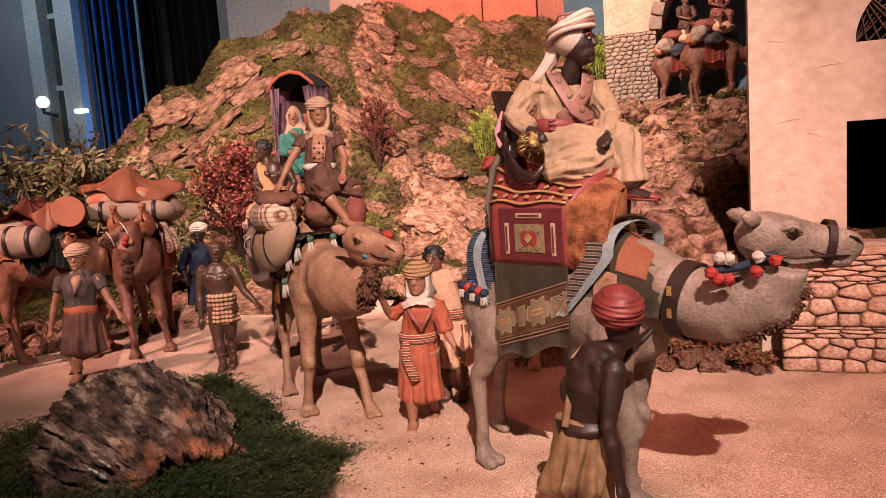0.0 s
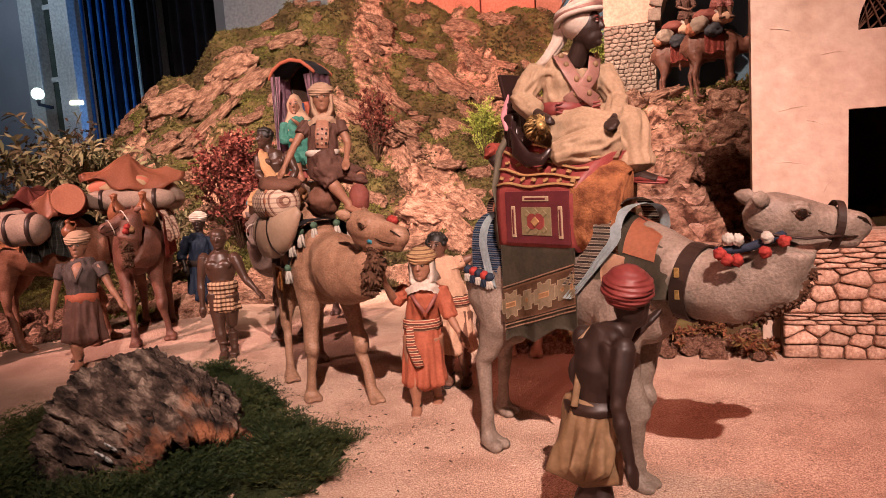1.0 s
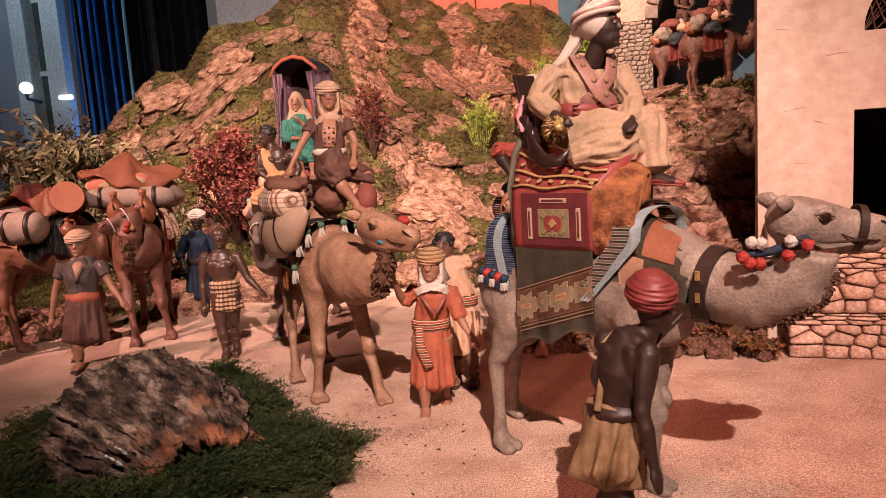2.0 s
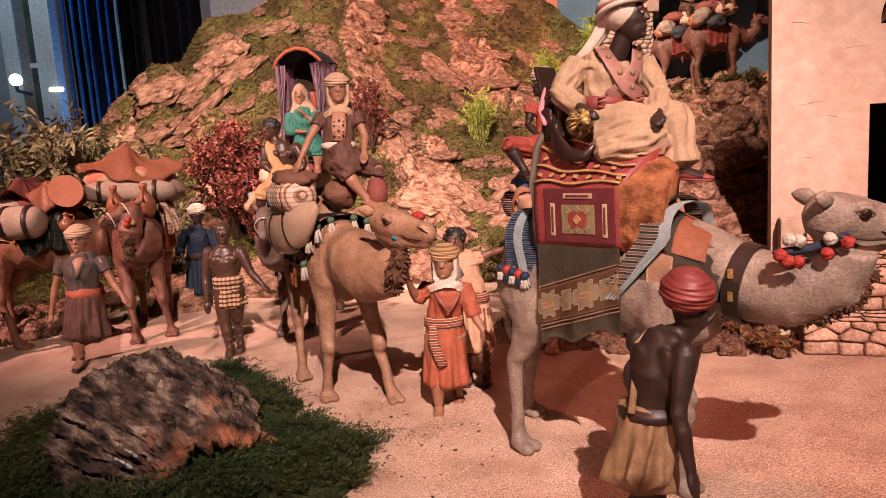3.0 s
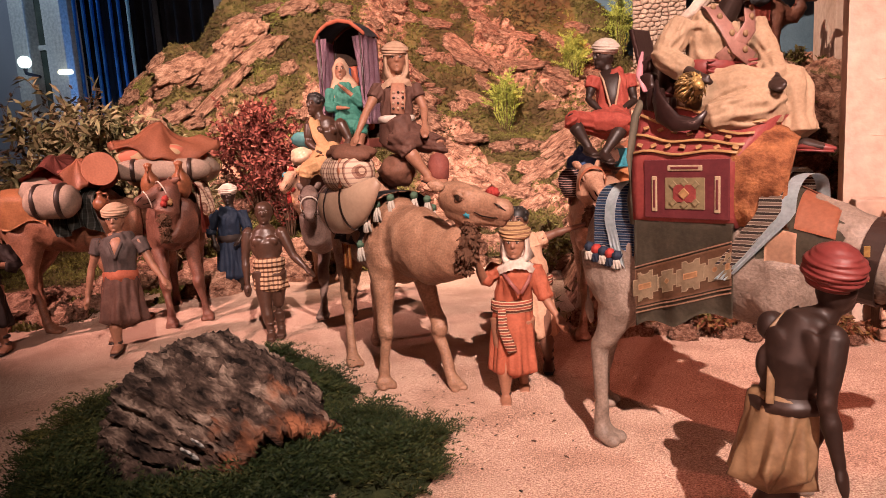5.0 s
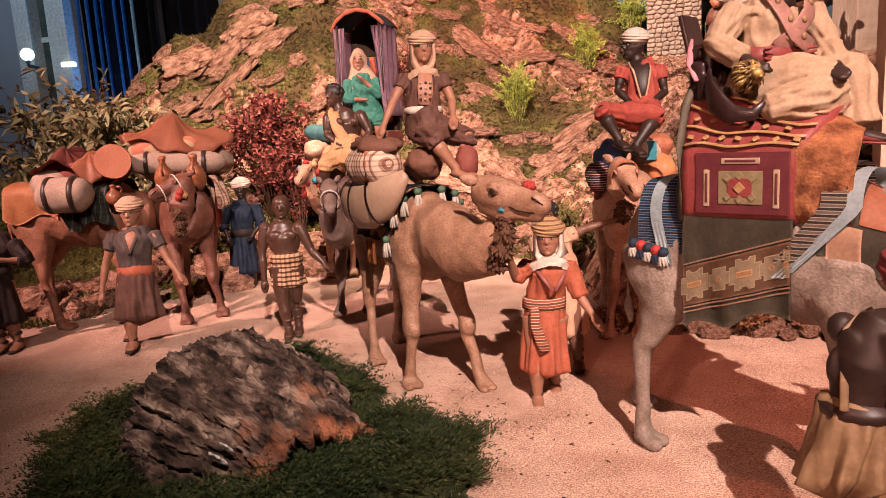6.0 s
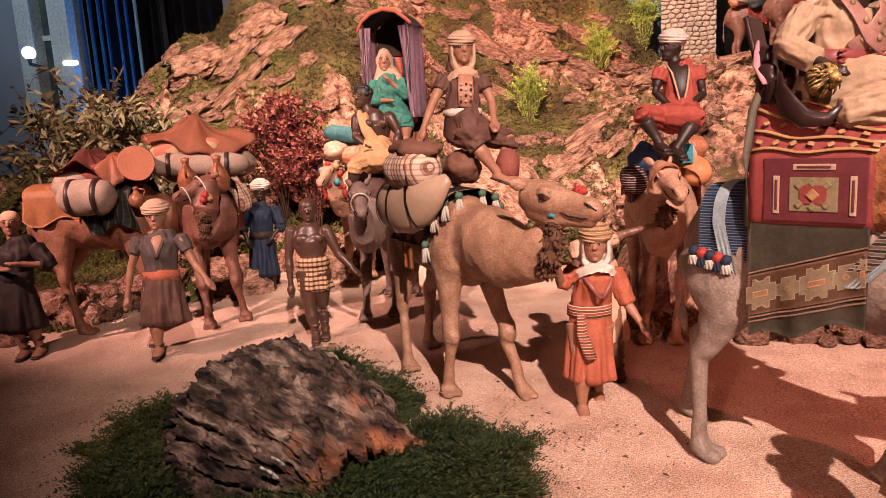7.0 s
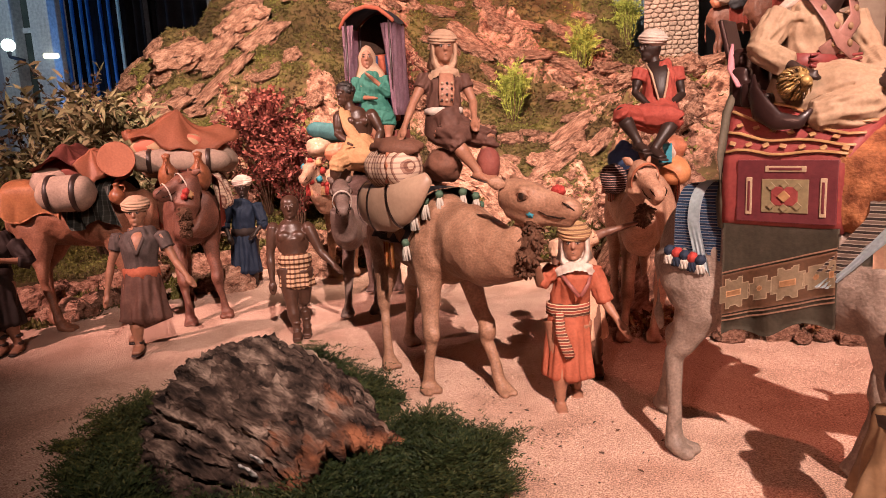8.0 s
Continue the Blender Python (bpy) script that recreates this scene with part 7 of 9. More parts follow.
# tan camel with the red rider
sd = empty("saddle_blanket", M3, "red striped blanket over the tan camel", "blanket", "camel loads")
part("cloth", drape_mesh(-0.10, 0.09, 0.082, 0.375, 0.43, 0.345, 0.33, seed=6.0, fold=0.004), RED_STRIPES, sd)
bm = roll_mesh((-0.02, 0.075, 0.43), (0.075, 0.085, 0.40), 0.036, 0.9)
tagged(part("pad", bm, ORANGE_LEATHER, sd, "orange leather pad"))
sack(M3, "white and turquoise bundle behind the rider", (0.03, 0.045, 0.455), (0.040, 0.038, 0.036), WHITE_CLOTH, "cloth_sack", 3.0)
bm = bmesh.new()
box(bm, (-0.020, -0.003, -0.024), (0.012, 0.003, 0.024), bevel=0.001)
thing("cloth_patch", bm, BLUE_WOOL, M3 @ pose(0.066, 0.055, 0.460, 0, 0, 75), "turquoise square of cloth on a bundle", "cloth", "camel loads")
sack(M3, "brown hide bundle on the camel's back", (-0.03, 0.09, 0.47), (0.045, 0.040, 0.032), TERRACOTTA, "cloth_sack", 4.0)
sack(M3, "blue cushion under the rider", (0.045, -0.045, 0.45), (0.045, 0.036, 0.040), BLUE_ROBE, "cushion", 6.0)
bedroll(M3, "black and pink striped roll at the camel's flank", (0.06, -0.085, 0.42), (0.12, -0.080, 0.385), 0.030, banded("pink_stripes", [(0.03, 0.02, 0.02), (0.45, 0.28, 0.24), (0.03, 0.02, 0.02)], 2, 0.012), (), name="striped_roll")
ring_strap(F3, "buff leather browband with pale studs", (-0.043, -0.160, 0.421), (0.01, -0.115, -0.055), 0.030, 0.036, 0.004, TERRACOTTA, 0.002, "browband")

# litter on the taupe camel
litter = empty("litter", F4 @ pose(0.118, 0.118, -0.012, 0, 0, -18) @ Matrix.Diagonal((0.74, 0.80, 1, 1)), "hooped litter with lilac curtains and a red rim", "litter", "camel loads")
for k, y in enumerate((-0.055, 0.105)):
    bm = bmesh.new()
    loft(bm, [(-0.112, y, 0.845), (-0.09, y, 0.872), (-0.05, y, 0.892), (0.0, y, 0.900), (0.05, y, 0.892), (0.085, y, 0.872), (0.11, y, 0.855)], [(0.0062, 0.0055)] * 7, 10, ref=(0, 1, 0))
    part("rim", bm, RUST, litter, "red wooden rim")
bm = bmesh.new()
rows = []
for i in range(17):
    t = i / 16
    x = -0.108 + 0.218 * t
    z = 0.850 + 0.050 * math.sin(math.pi * t) ** 0.8 + 0.004 * (t > 0.5)
    rows.append([bm.verts.new((x, -0.052 + 0.16 * j / 6, z - 0.004 * math.sin(j))) for j in range(7)])
for a, b in zip(rows, rows[1:]):
    for j in range(6):
        bm.faces.new((a[j], a[j + 1], b[j + 1], b[j])).smooth = True
bmesh.ops.solidify(bm, geom=bm.faces[:], thickness=0.006)
part("canopy", bm, GREY_BLANKET, litter, "grey cloth canopy")
for sgn in (-1, 1):
    bm = bmesh.new()
    rows = []
    for i in range(31):
        t = i / 30
        # the front third turns in across the opening, drawn back towards the post as it falls
        q = max(0.0, 0.34 - t) / 0.34
        rows.append([bm.verts.new((sgn * (0.106 - q * (0.050 - 0.0035 * v) + 0.006 * math.sin(t * 30 + v * 0.2)), -0.054 + 0.15 * max(0.0, t - 0.34) / 0.66 + 0.005 * math.sin(t * 40), 0.852 - 0.026 * v)) for v in range(11)])
    for a, b in zip(rows, rows[1:]):
        for j in range(10):
            bm.faces.new((a[j], a[j + 1], b[j + 1], b[j])).smooth = True
    bmesh.ops.solidify(bm, geom=bm.faces[:], thickness=0.006)
    part("curtain", bm, LILAC, litter, "gathered lilac curtain")
bm = bmesh.new()
plate(bm, [(-0.1, 0.55), (0.1, 0.55)] + [(0.1 - 0.2 * k / 12, 0.846 + 0.048 * math.sin(math.pi * k / 12) ** 0.8) for k in range(13)], 0.095, 0.105)
part("back_panel", bm, INSIDE_SHADE, litter)
bm = bmesh.new()
box(bm, (-0.10, -0.06, 0.520), (0.10, 0.11, 0.548), bevel=0.004)
part("seat", bm, MAROON_HIDE, litter)
for sx in (-0.09, 0.09):
    for sy in (-0.05, 0.095):
        bm = bmesh.new()
        loft(bm, [(sx, sy, 0.53), (sx, sy, 0.86)], [0.005, 0.005], 8)
        part("post", bm, DARK_WOOD, litter)
cush = empty("striped_cushion", F4 @ pose(0.150, 0.140, 0.66, 12, 0, -14), "red and blue striped upright cushion", "cushion", "camel loads")
bm = bmesh.new()
box(bm, (-0.034, -0.012, -0.10), (0.034, 0.012, 0.10), bevel=0.010)
part("pad", bm, RUST, cush, smooth=True)
for x in (-0.018, 0.014):
    bm = bmesh.new()
    box(bm, (x - 0.005, -0.0145, -0.098), (x + 0.005, -0.010, 0.098), bevel=0.001)
    part("band", bm, BLUE_ROBE, cush, "dark blue band")
sx4 = empty("saddle_blanket", M4, "brown blanket under the litter", "blanket", "camel loads")
part("cloth", drape_mesh(-0.15, 0.12, 0.084, 0.385, 0.45, 0.33, 0.33, seed=7.0), BROWN_TUNIC, sx4)
sack(M4, "ochre bundle under the boy rider", (0.085, 0.0, 0.455), (0.06, 0.06, 0.035), OCHRE, "cloth_sack", 7.0)
sack(M4, "large buff bundle under the litter", (-0.05, 0.0, 0.485), (0.10, 0.085, 0.05), CANVAS, "cloth_sack", 8.0)
ring_strap(F4, "pale rope noseband of the halter", (0.029, -0.275, 0.371), (0.012, -0.11, -0.057), 0.023, 0.028, 0.0025, WHITE_CLOTH, 0.002, "noseband")

# dark reddish camel with jugs
sd5 = empty("saddle_blanket", M5, "red blanket over the loaded camel", "blanket", "camel loads")
part("cloth", drape_mesh(-0.14, 0.105, 0.088, 0.39, 0.44, 0.27, 0.27, seed=8.0, fold=0.006), RED_TUNIC, sd5)
bedroll(M5, "pale rolled mat across the camel's load", (0.05, -0.15, 0.475), (0.06, 0.12, 0.465), 0.032, CANVAS, (0.2, 0.8), name="rolled_mat")
bedroll(M5, "buff striped roll across the camel's load", (0.02, -0.14, 0.515), (0.03, 0.05, 0.520), 0.028, banded("buff_stripes", [(0.36, 0.26, 0.15), (0.36, 0.26, 0.15), (0.42, 0.14, 0.09)], 0, 0.03), (), name="rolled_mat")
sack(M5, "grey cloth bundle on the camel's load", (-0.02, 0.09, 0.47), (0.055, 0.06, 0.05), CANVAS, "cloth_sack", 9.0)
sack(M5, "buff bundle on the camel's back", (-0.03, -0.05, 0.46), (0.07, 0.08, 0.05), TAN_CLOTH, "cloth_sack", 10.0)
hide_flap(M5, "curled terracotta leather cover on the load", (-0.005, -0.01, 0.560), 0.085, 0.160, TERRACOTTA, 0.042, 0.060, 1.0)
jug(M5, "copper-coloured jug tied to the load", (0.105, -0.045, 0.385), 0.11, 0.030, COPPER, (0, 18, 0))
jug(M5, "copper-coloured jug tied to the load", (0.105, 0.040, 0.380), 0.115, 0.032, COPPER, (0, 16, 0))
for k in range(2):
    bedroll(M5, "brown striped cloth roll tied to the load", (0.04 - 0.05 * k, 0.078 + 0.012 * k, 0.43), (0.06 - 0.05 * k, 0.100 + 0.012 * k, 0.325), 0.016, BAG_STRIPES, (), name="cloth_roll")
for t, ra, rb in ((0.70, 0.0215, 0.026), (0.30, 0.031, 0.036)):
    ring_strap(F5, "pale rope halter on the camel's head", lerp((0.030, -0.035, 0.420), (-0.060, -0.105, 0.380), t), (-0.09, -0.07, -0.04), ra, rb, 0.0016, WHITE_CLOTH, 0.0016, "halter_rope")
for p, mt in (((0.018, -0.100, 0.380), RED_WOOL), ((0.032, -0.092, 0.384), OCHRE), ((0.024, -0.100, 0.393), RED_WOOL)):
    pompom(F5, p, mt, 0.009)

# loaded tan camel at the caravan's tail
sd6 = empty("saddle_pad", M6, "orange leather pad over the camel's haunch", "saddle", "camel loads")
part("pad", drape_mesh(-0.165, -0.005, 0.090, 0.395, 0.435, 0.330, 0.33, seed=9.0, fold=0.004, thick=0.007, slant=-0.01, wavy=0.014), ORANGE_LEATHER, sd6)
pl6 = empty("plaid_blanket", M6, "grey plaid blanket hanging from the camel's load", "blanket", "camel loads")
part("cloth", drape_mesh(-0.005, 0.140, 0.108, 0.37, 0.43, 0.305, 0.29, seed=10.0, fold=0.016, slant=0.03, wavy=0.014), PLAID, pl6)
bedroll(M6, "grey canvas bedroll with two dark straps", (-0.030, -0.135, 0.398), (0.105, -0.130, 0.398), 0.046, CANVAS, (0.25, 0.75))
bedroll(M6, "pale bolster on the camel's load", (-0.075, -0.075, 0.425), (0.02, -0.06, 0.430), 0.038, CANVAS, (), name="bolster")
sack(M6, "dark bundle on the camel's back", (0.04, 0.0, 0.45), (0.12, 0.09, 0.05), MAROON_HIDE, "cloth_sack", 11.0)
hide_flap(M6, "ragged maroon hide over the load", (0.010, -0.04, 0.505), 0.090, 0.09, MAROON_HIDE, 0.028, 0.022, 2.0)
hide_flap(M6, "ragged terracotta hide over the load", (0.085, -0.06, 0.500), 0.055, 0.06, TERRACOTTA, 0.040, 0.012, 4.0)
drum = empty("drum", M6 @ pose(0.150, -0.055, 0.478, 0, 86, -68), "round terracotta drum tied on the load", "drum", "camel loads")
bm = bmesh.new()
bmesh.ops.create_cone(bm, cap_ends=True, segments=36, radius1=0.043, radius2=0.047, depth=0.095)
part("shell", bm, MAROON_HIDE, drum)
bm = bmesh.new()
bmesh.ops.create_cone(bm, cap_ends=True, segments=36, radius1=0.0485, radius2=0.047, depth=0.007, matrix=Matrix.Translation((0, 0, 0.050)))
lumpy(bm, 0.001, 40)
part("skin", bm, TERRACOTTA, drum, "terracotta drum skin")
jug(M6, "small red gourd hanging from the load", (0.160, -0.105, 0.360), 0.055, 0.022, COPPER, (0, 0, 0), "gourd")

# camel with the bright halter
sd7 = empty("saddle_blanket", M7, "tan blanket over the camel with the bright halter", "blanket", "camel loads")
part("cloth", drape_mesh(-0.12, 0.08, 0.084, 0.38, 0.43, 0.33, 0.33, seed=12.0), TAN_CLOTH, sd7)
bedroll(M7, "dark teal rolled cloth on the load", (0.04, -0.10, 0.545), (0.02, 0.10, 0.505), 0.030, TEAL, (), name="rolled_cloth")
for k, (p, r, mt) in enumerate((((0.05, -0.07, 0.475), (0.055, 0.045, 0.035), BUFF_LEATHER), ((0.06, 0.06, 0.475), (0.060, 0.05, 0.034), CANVAS), ((-0.04, 0.0, 0.48), (0.06, 0.09, 0.05), CANVAS), ((0.08, 0.0, 0.455), (0.03, 0.05, 0.035), TERRACOTTA))):
    sack(M7, "rounded cloth bundle on the camel's load", p, r, mt, "cloth_sack", 20.0 + k)
for k, mt in enumerate((RED_WOOL, OCHRE, RED_WOOL, BLUE_WOOL, OCHRE, RED_WOOL, BLUE_WOOL)):
    a = 2 * math.pi * k / 7
    pompom(F7, (0.012 + 0.032 * math.cos(a), -0.215 + 0.006 * math.sin(a), 0.405 + 0.034 * math.sin(a)), mt, 0.010)
for k in range(5):
    tassel(F7, (-0.01 + 0.016 * k, -0.205, 0.36), OCHRE if k % 2 else RED_WOOL, 0.036, RED_WOOL, label="red and yellow tassel on the bright halter")

# ---- rocks, stair, moss and shrubs ----
def leaf_mat(name, cols, rough=0.6, patches=0.0):
    """Leaves or moss: every island takes its own tone between the colours; patches: how far the tone follows broad patches instead."""
    m = bpy.data.materials.new(name)
    m.use_nodes = True
    n, l = m.node_tree.nodes, m.node_tree.links
    b = n["Principled BSDF"]
    g = n.new("ShaderNodeNewGeometry")
    r = n.new("ShaderNodeValToRGB")
    e = r.color_ramp.elements
    e[0].color, e[1].color = (*cols[0], 1), (*cols[-1], 1)
    for k, c in enumerate(cols[1:-1]):
        e.new((k + 1) / (len(cols) - 1)).color = (*c, 1)
    tc = n.new("ShaderNodeTexCoord")
    broad = n.new("ShaderNodeTexNoise")
    broad.inputs["Scale"].default_value, broad.inputs["Detail"].default_value = 3.2, 5
    l.new(tc.outputs["Object"], broad.inputs["Vector"])
    spread = n.new("ShaderNodeMapRange")
    spread.inputs["From Min"].default_value, spread.inputs["From Max"].default_value = 0.30, 0.70
    l.new(broad.outputs[0], spread.inputs[0])
    tone = n.new("ShaderNodeMix")
    tone.inputs["Factor"].default_value = patches
    l.new(g.outputs["Random Per Island"], tone.inputs["A"])
    l.new(spread.outputs[0], tone.inputs["B"])
    l.new(tone.outputs["Result"], r.inputs[0])
    ns = n.new("ShaderNodeTexNoise")
    ns.inputs["Scale"].default_value, ns.inputs["Detail"].default_value = 5, 4
    l.new(tc.outputs["Object"], ns.inputs["Vector"])
    mx = n.new("ShaderNodeMix")
    mx.data_type, mx.blend_type = "RGBA", "OVERLAY"
    mx.inputs["Factor"].default_value = 0.6
    l.new(r.outputs[0], mx.inputs["A"])
    l.new(ns.outputs[0], mx.inputs["B"])
    l.new(mx.outputs["Result"], b.inputs["Base Color"])
    b.inputs["Roughness"].default_value = rough
    b.inputs["Specular IOR Level"].default_value = 0.15
    return m


MOSS_DARK = leaf_mat("dark_moss", [(0.004, 0.008, 0.005), (0.010, 0.020, 0.008), (0.024, 0.038, 0.013), (0.048, 0.054, 0.018), (0.16, 0.150, 0.044)], patches=0.45)
MOSS_OLIVE = leaf_mat("olive_moss", [(0.030, 0.024, 0.012), (0.070, 0.046, 0.022), (0.10, 0.082, 0.028), (0.17, 0.165, 0.045), (0.35, 0.350, 0.085)], patches=0.62)
LEAF_OLIVE = leaf_mat("dry_olive_leaf", [(0.055, 0.055, 0.025), (0.16, 0.145, 0.07), (0.27, 0.225, 0.125), (0.09, 0.065, 0.032)])
LEAF_DARK = leaf_mat("dark_brown_leaf", [(0.020, 0.016, 0.012), (0.055, 0.040, 0.028), (0.10, 0.045, 0.025)])
LEAF_RED = leaf_mat("dark_red_leaf", [(0.075, 0.018, 0.015), (0.17, 0.042, 0.034), (0.27, 0.085, 0.060)])
LEAF_GREEN = leaf_mat("yellow_green_leaf", [(0.22, 0.30, 0.05), (0.40, 0.48, 0.09), (0.55, 0.58, 0.14)])
LEAF_DRY = leaf_mat("dry_reddish_leaf", [(0.10, 0.035, 0.02), (0.24, 0.085, 0.045), (0.16, 0.12, 0.04)])
TWIG = mat("twig_bark", [(0.06, 0.035, 0.022), (0.12, 0.07, 0.045)], 0.9, 60, 0.5)


def raw(name, verts, faces, material, m=None, parent=None, kind="", label="", smooth=False):
    me = bpy.data.meshes.new(name)
    me.from_pydata(verts, [], faces)
    me.materials.append(material)
    if smooth:
        for p in me.polygons:
            p.use_smooth = True
    ob = new(name, me)
    if parent is not None:
        ob.parent = parent
    if m is not None:
        ob.matrix_basis = m
    return tagged(ob, label, kind=kind)


def blade(verts, faces, p, d, length, width, bend, rng, up=(0, 0, 1)):
    """One narrow leaf of two quads and a tip, that bends down as it goes."""
    d = Vector(d).normalized()
    s = d.cross(Vector((rng.uniform(-1, 1), rng.uniform(-1, 1), rng.uniform(-0.3, 1)))).normalized()
    k = len(verts)
    drop = Vector((0, 0, -bend))
    a, b, c = p, p + d * length * 0.5 + drop * 0.25 * length, p + d * length + drop * length
    for q, w in ((a, 0.45), (b, 1.0)):
        verts.append(tuple(q - s * width * w))
        verts.append(tuple(q + s * width * w))
    verts.append(tuple(c))
    faces.append((k, k + 1, k + 3, k + 2))
    faces.append((k + 2, k + 3, k + 4))


def shrub(name, label, base, height, spread, n_stems, per_stem, leaf, material, lean=0.0, upright=0.5, twig=0.004, start=0.2, seed=1, bend=0.3, fork=3):
    rng = random.Random(seed)
    ob = empty(name, pose(*base), label, "shrub", "shrubs")
    bm = bmesh.new()
    verts, faces = [], []
    for i in range(n_stems):
        a = 2 * math.pi * (i + rng.random() * 0.7) / n_stems
        out = spread * rng.uniform(0.35, 1.0)
        h = height * rng.uniform(0.65, 1.0) * (1 - 0.35 * (out / spread) ** 2)
        tip = Vector((out * math.cos(a) + lean, out * math.sin(a), h))
        mid = Vector((tip.x * upright * 0.6, tip.y * upright * 0.6, h * 0.55)) + Vector((rng.uniform(-1, 1), rng.uniform(-1, 1), 0)) * spread * 0.08
        curve = [Vector((rng.uniform(-1, 1) * spread * 0.05, rng.uniform(-1, 1) * spread * 0.05, -0.03)), lerp((0, 0, 0), mid, 0.5), mid, lerp(mid, tip, 0.5) + Vector((0, 0, 0.02 * height)), tip]
        loft(bm, curve, [twig, twig * 0.8, twig * 0.6, twig * 0.45, twig * 0.2], 5)
        stems = [curve]
        for _ in range(fork):
            t = rng.uniform(0.35, 0.85)
            q = lerp(mid, tip, t)
            e = q + Vector((rng.gauss(0, 1), rng.gauss(0, 1), rng.uniform(0.1, 1.1))).normalized() * height * rng.uniform(0.12, 0.3)
            loft(bm, [q, lerp(q, e, 0.5), e], [twig * 0.4, twig * 0.3, twig * 0.15], 4)
            stems.append([q, lerp(q, e, 0.5), e])
        for st in stems:
            for _ in range(per_stem if st is curve else max(3, per_stem // 2)):
                t = start + (1 - start) * rng.random() ** 0.8 if st is curve else rng.random()
                x = t * (len(st) - 1)
                j = min(int(x), len(st) - 2)
                p = lerp(st[j], st[j + 1], x - j)
                d = (st[j + 1] - st[j]).normalized() * 0.7 + Vector((rng.gauss(0, 1), rng.gauss(0, 1), rng.gauss(0.15, 0.8))).normalized()
                blade(verts, faces, p, d, leaf[0] * rng.uniform(0.6, 1.25), leaf[1] * rng.uniform(0.7, 1.2), bend * rng.uniform(0, 1.4), rng)
    part("stem", bm, TWIG, ob)
    raw("leaves", verts, faces, material, parent=ob, kind="stuff")
    return ob


# hill rocks: slabs of painted cork, each set into the slope
def rock_mesh(seed, rough=0.34):
    bm = bmesh.new()
    bmesh.ops.create_icosphere(bm, subdivisions=4, radius=1)
    off = Vector((seed * 7.3, seed * 3.1, 0))
    for v in bm.verts:
        p = v.co.copy()
        q = Vector((math.copysign(abs(p.x) ** 0.85, p.x), math.copysign(abs(p.y) ** 0.85, p.y), math.copysign(abs(p.z) ** 0.9, p.z)))
        dist, near = noise.voronoi(Vector((p.x * 1.5, p.y * 2.4, p.z * 2.4)) + off * 1.7)
        crack = math.exp(-(dist[1] - dist[0]) / 0.10)
        step = noise.noise(near[0] * 3.7)
        n2 = 1 - abs(noise.noise(Vector((p.x * 2.2, p.y * 6.0, p.z * 5)) + off)) * 2
        v.co = q * (1 + rough * noise.noise(p * 1.4 + off) + 0.30 * step - 0.20 * crack + 0.15 * n2 + 0.12 * noise.noise(p * 6 + off) + 0.07 * noise.noise(p * 15 + off))
    return mesh_of("rock", bm, ROCK, True)


ROCKS = [rock_mesh(k) for k in range(7)]
RIGHT = Vector((math.cos(radians(YAW)), math.sin(radians(YAW)), 0))


def hill_normal(x, y, e=0.05):
    # broad slope, not the small bumps
    dx = (hill_z(x + e, y) - hill_z(x - e, y)) / (2 * e)
    dy = (hill_z(x, y + e) - hill_z(x, y - e)) / (2 * e)
    return Vector((-dx, -dy, 1)).normalized()


def set_rock(k, x, y, length, width, angle, parent=None, lift=0.25, thick=0.55, z=None):
    n = (hill_normal(x, y, 0.15) + Vector((0, -0.5, 0.3))).normalized()
    d = RIGHT * math.cos(radians(angle)) - Vector((0, 0, 1)) * math.sin(radians(angle))
    d = (d - n * d.dot(n)).normalized()
    s = n.cross(d)
    m = Matrix((d, s, n)).transposed().to_4x4()
    ob = new("rock", ROCKS[k % len(ROCKS)])
    ob.parent = parent
    zz = hill_z(x, y) if z is None else z
    ob.matrix_basis = Matrix.Translation(Vector((x, y, zz)) + n * width * thick * lift * 0.5) @ m @ Matrix.Diagonal((length / 2.1, width / 2.1, width * thick / 2.1, 1))
    return ob


SLABS_EAST = [(-1.96, 4.95, 0.24, 0.09, 35), (-1.52, 4.86, 0.3, 0.14, 50), (-1.47, 5.24, 0.36, 0.16, 30), (-1.35, 4.98, 0.36, 0.09, 38), (-1.68, 4.57, 0.22, 0.07, 15),
              (-1.35, 4.5, 0.19, 0.13, 40), (-1.86, 4.55, 0.38, 0.11, 55), (-1.62, 4.28, 0.34, 0.11, 55), (-1.34, 4.06, 0.26, 0.19, 40), (-1.88, 4.22, 0.4, 0.18, 60),
              (-1.58, 4.08, 0.21, 0.12, 75), (-1.22, 5.31, 0.27, 0.11, 35), (-1.03, 4.69, 0.16, 0.09, 20), (-1.25, 3.62, 0.27, 0.21, 30), (-1.05, 3.43, 0.18, 0.16, 40),
              (-1.26, 3.39, 0.15, 0.14, 0), (-1.08, 3.76, 0.16, 0.13, 60), (-1.43, 4.76, 0.17, 0.11, 40), (-1.15, 4.95, 0.16, 0.09, 30)]
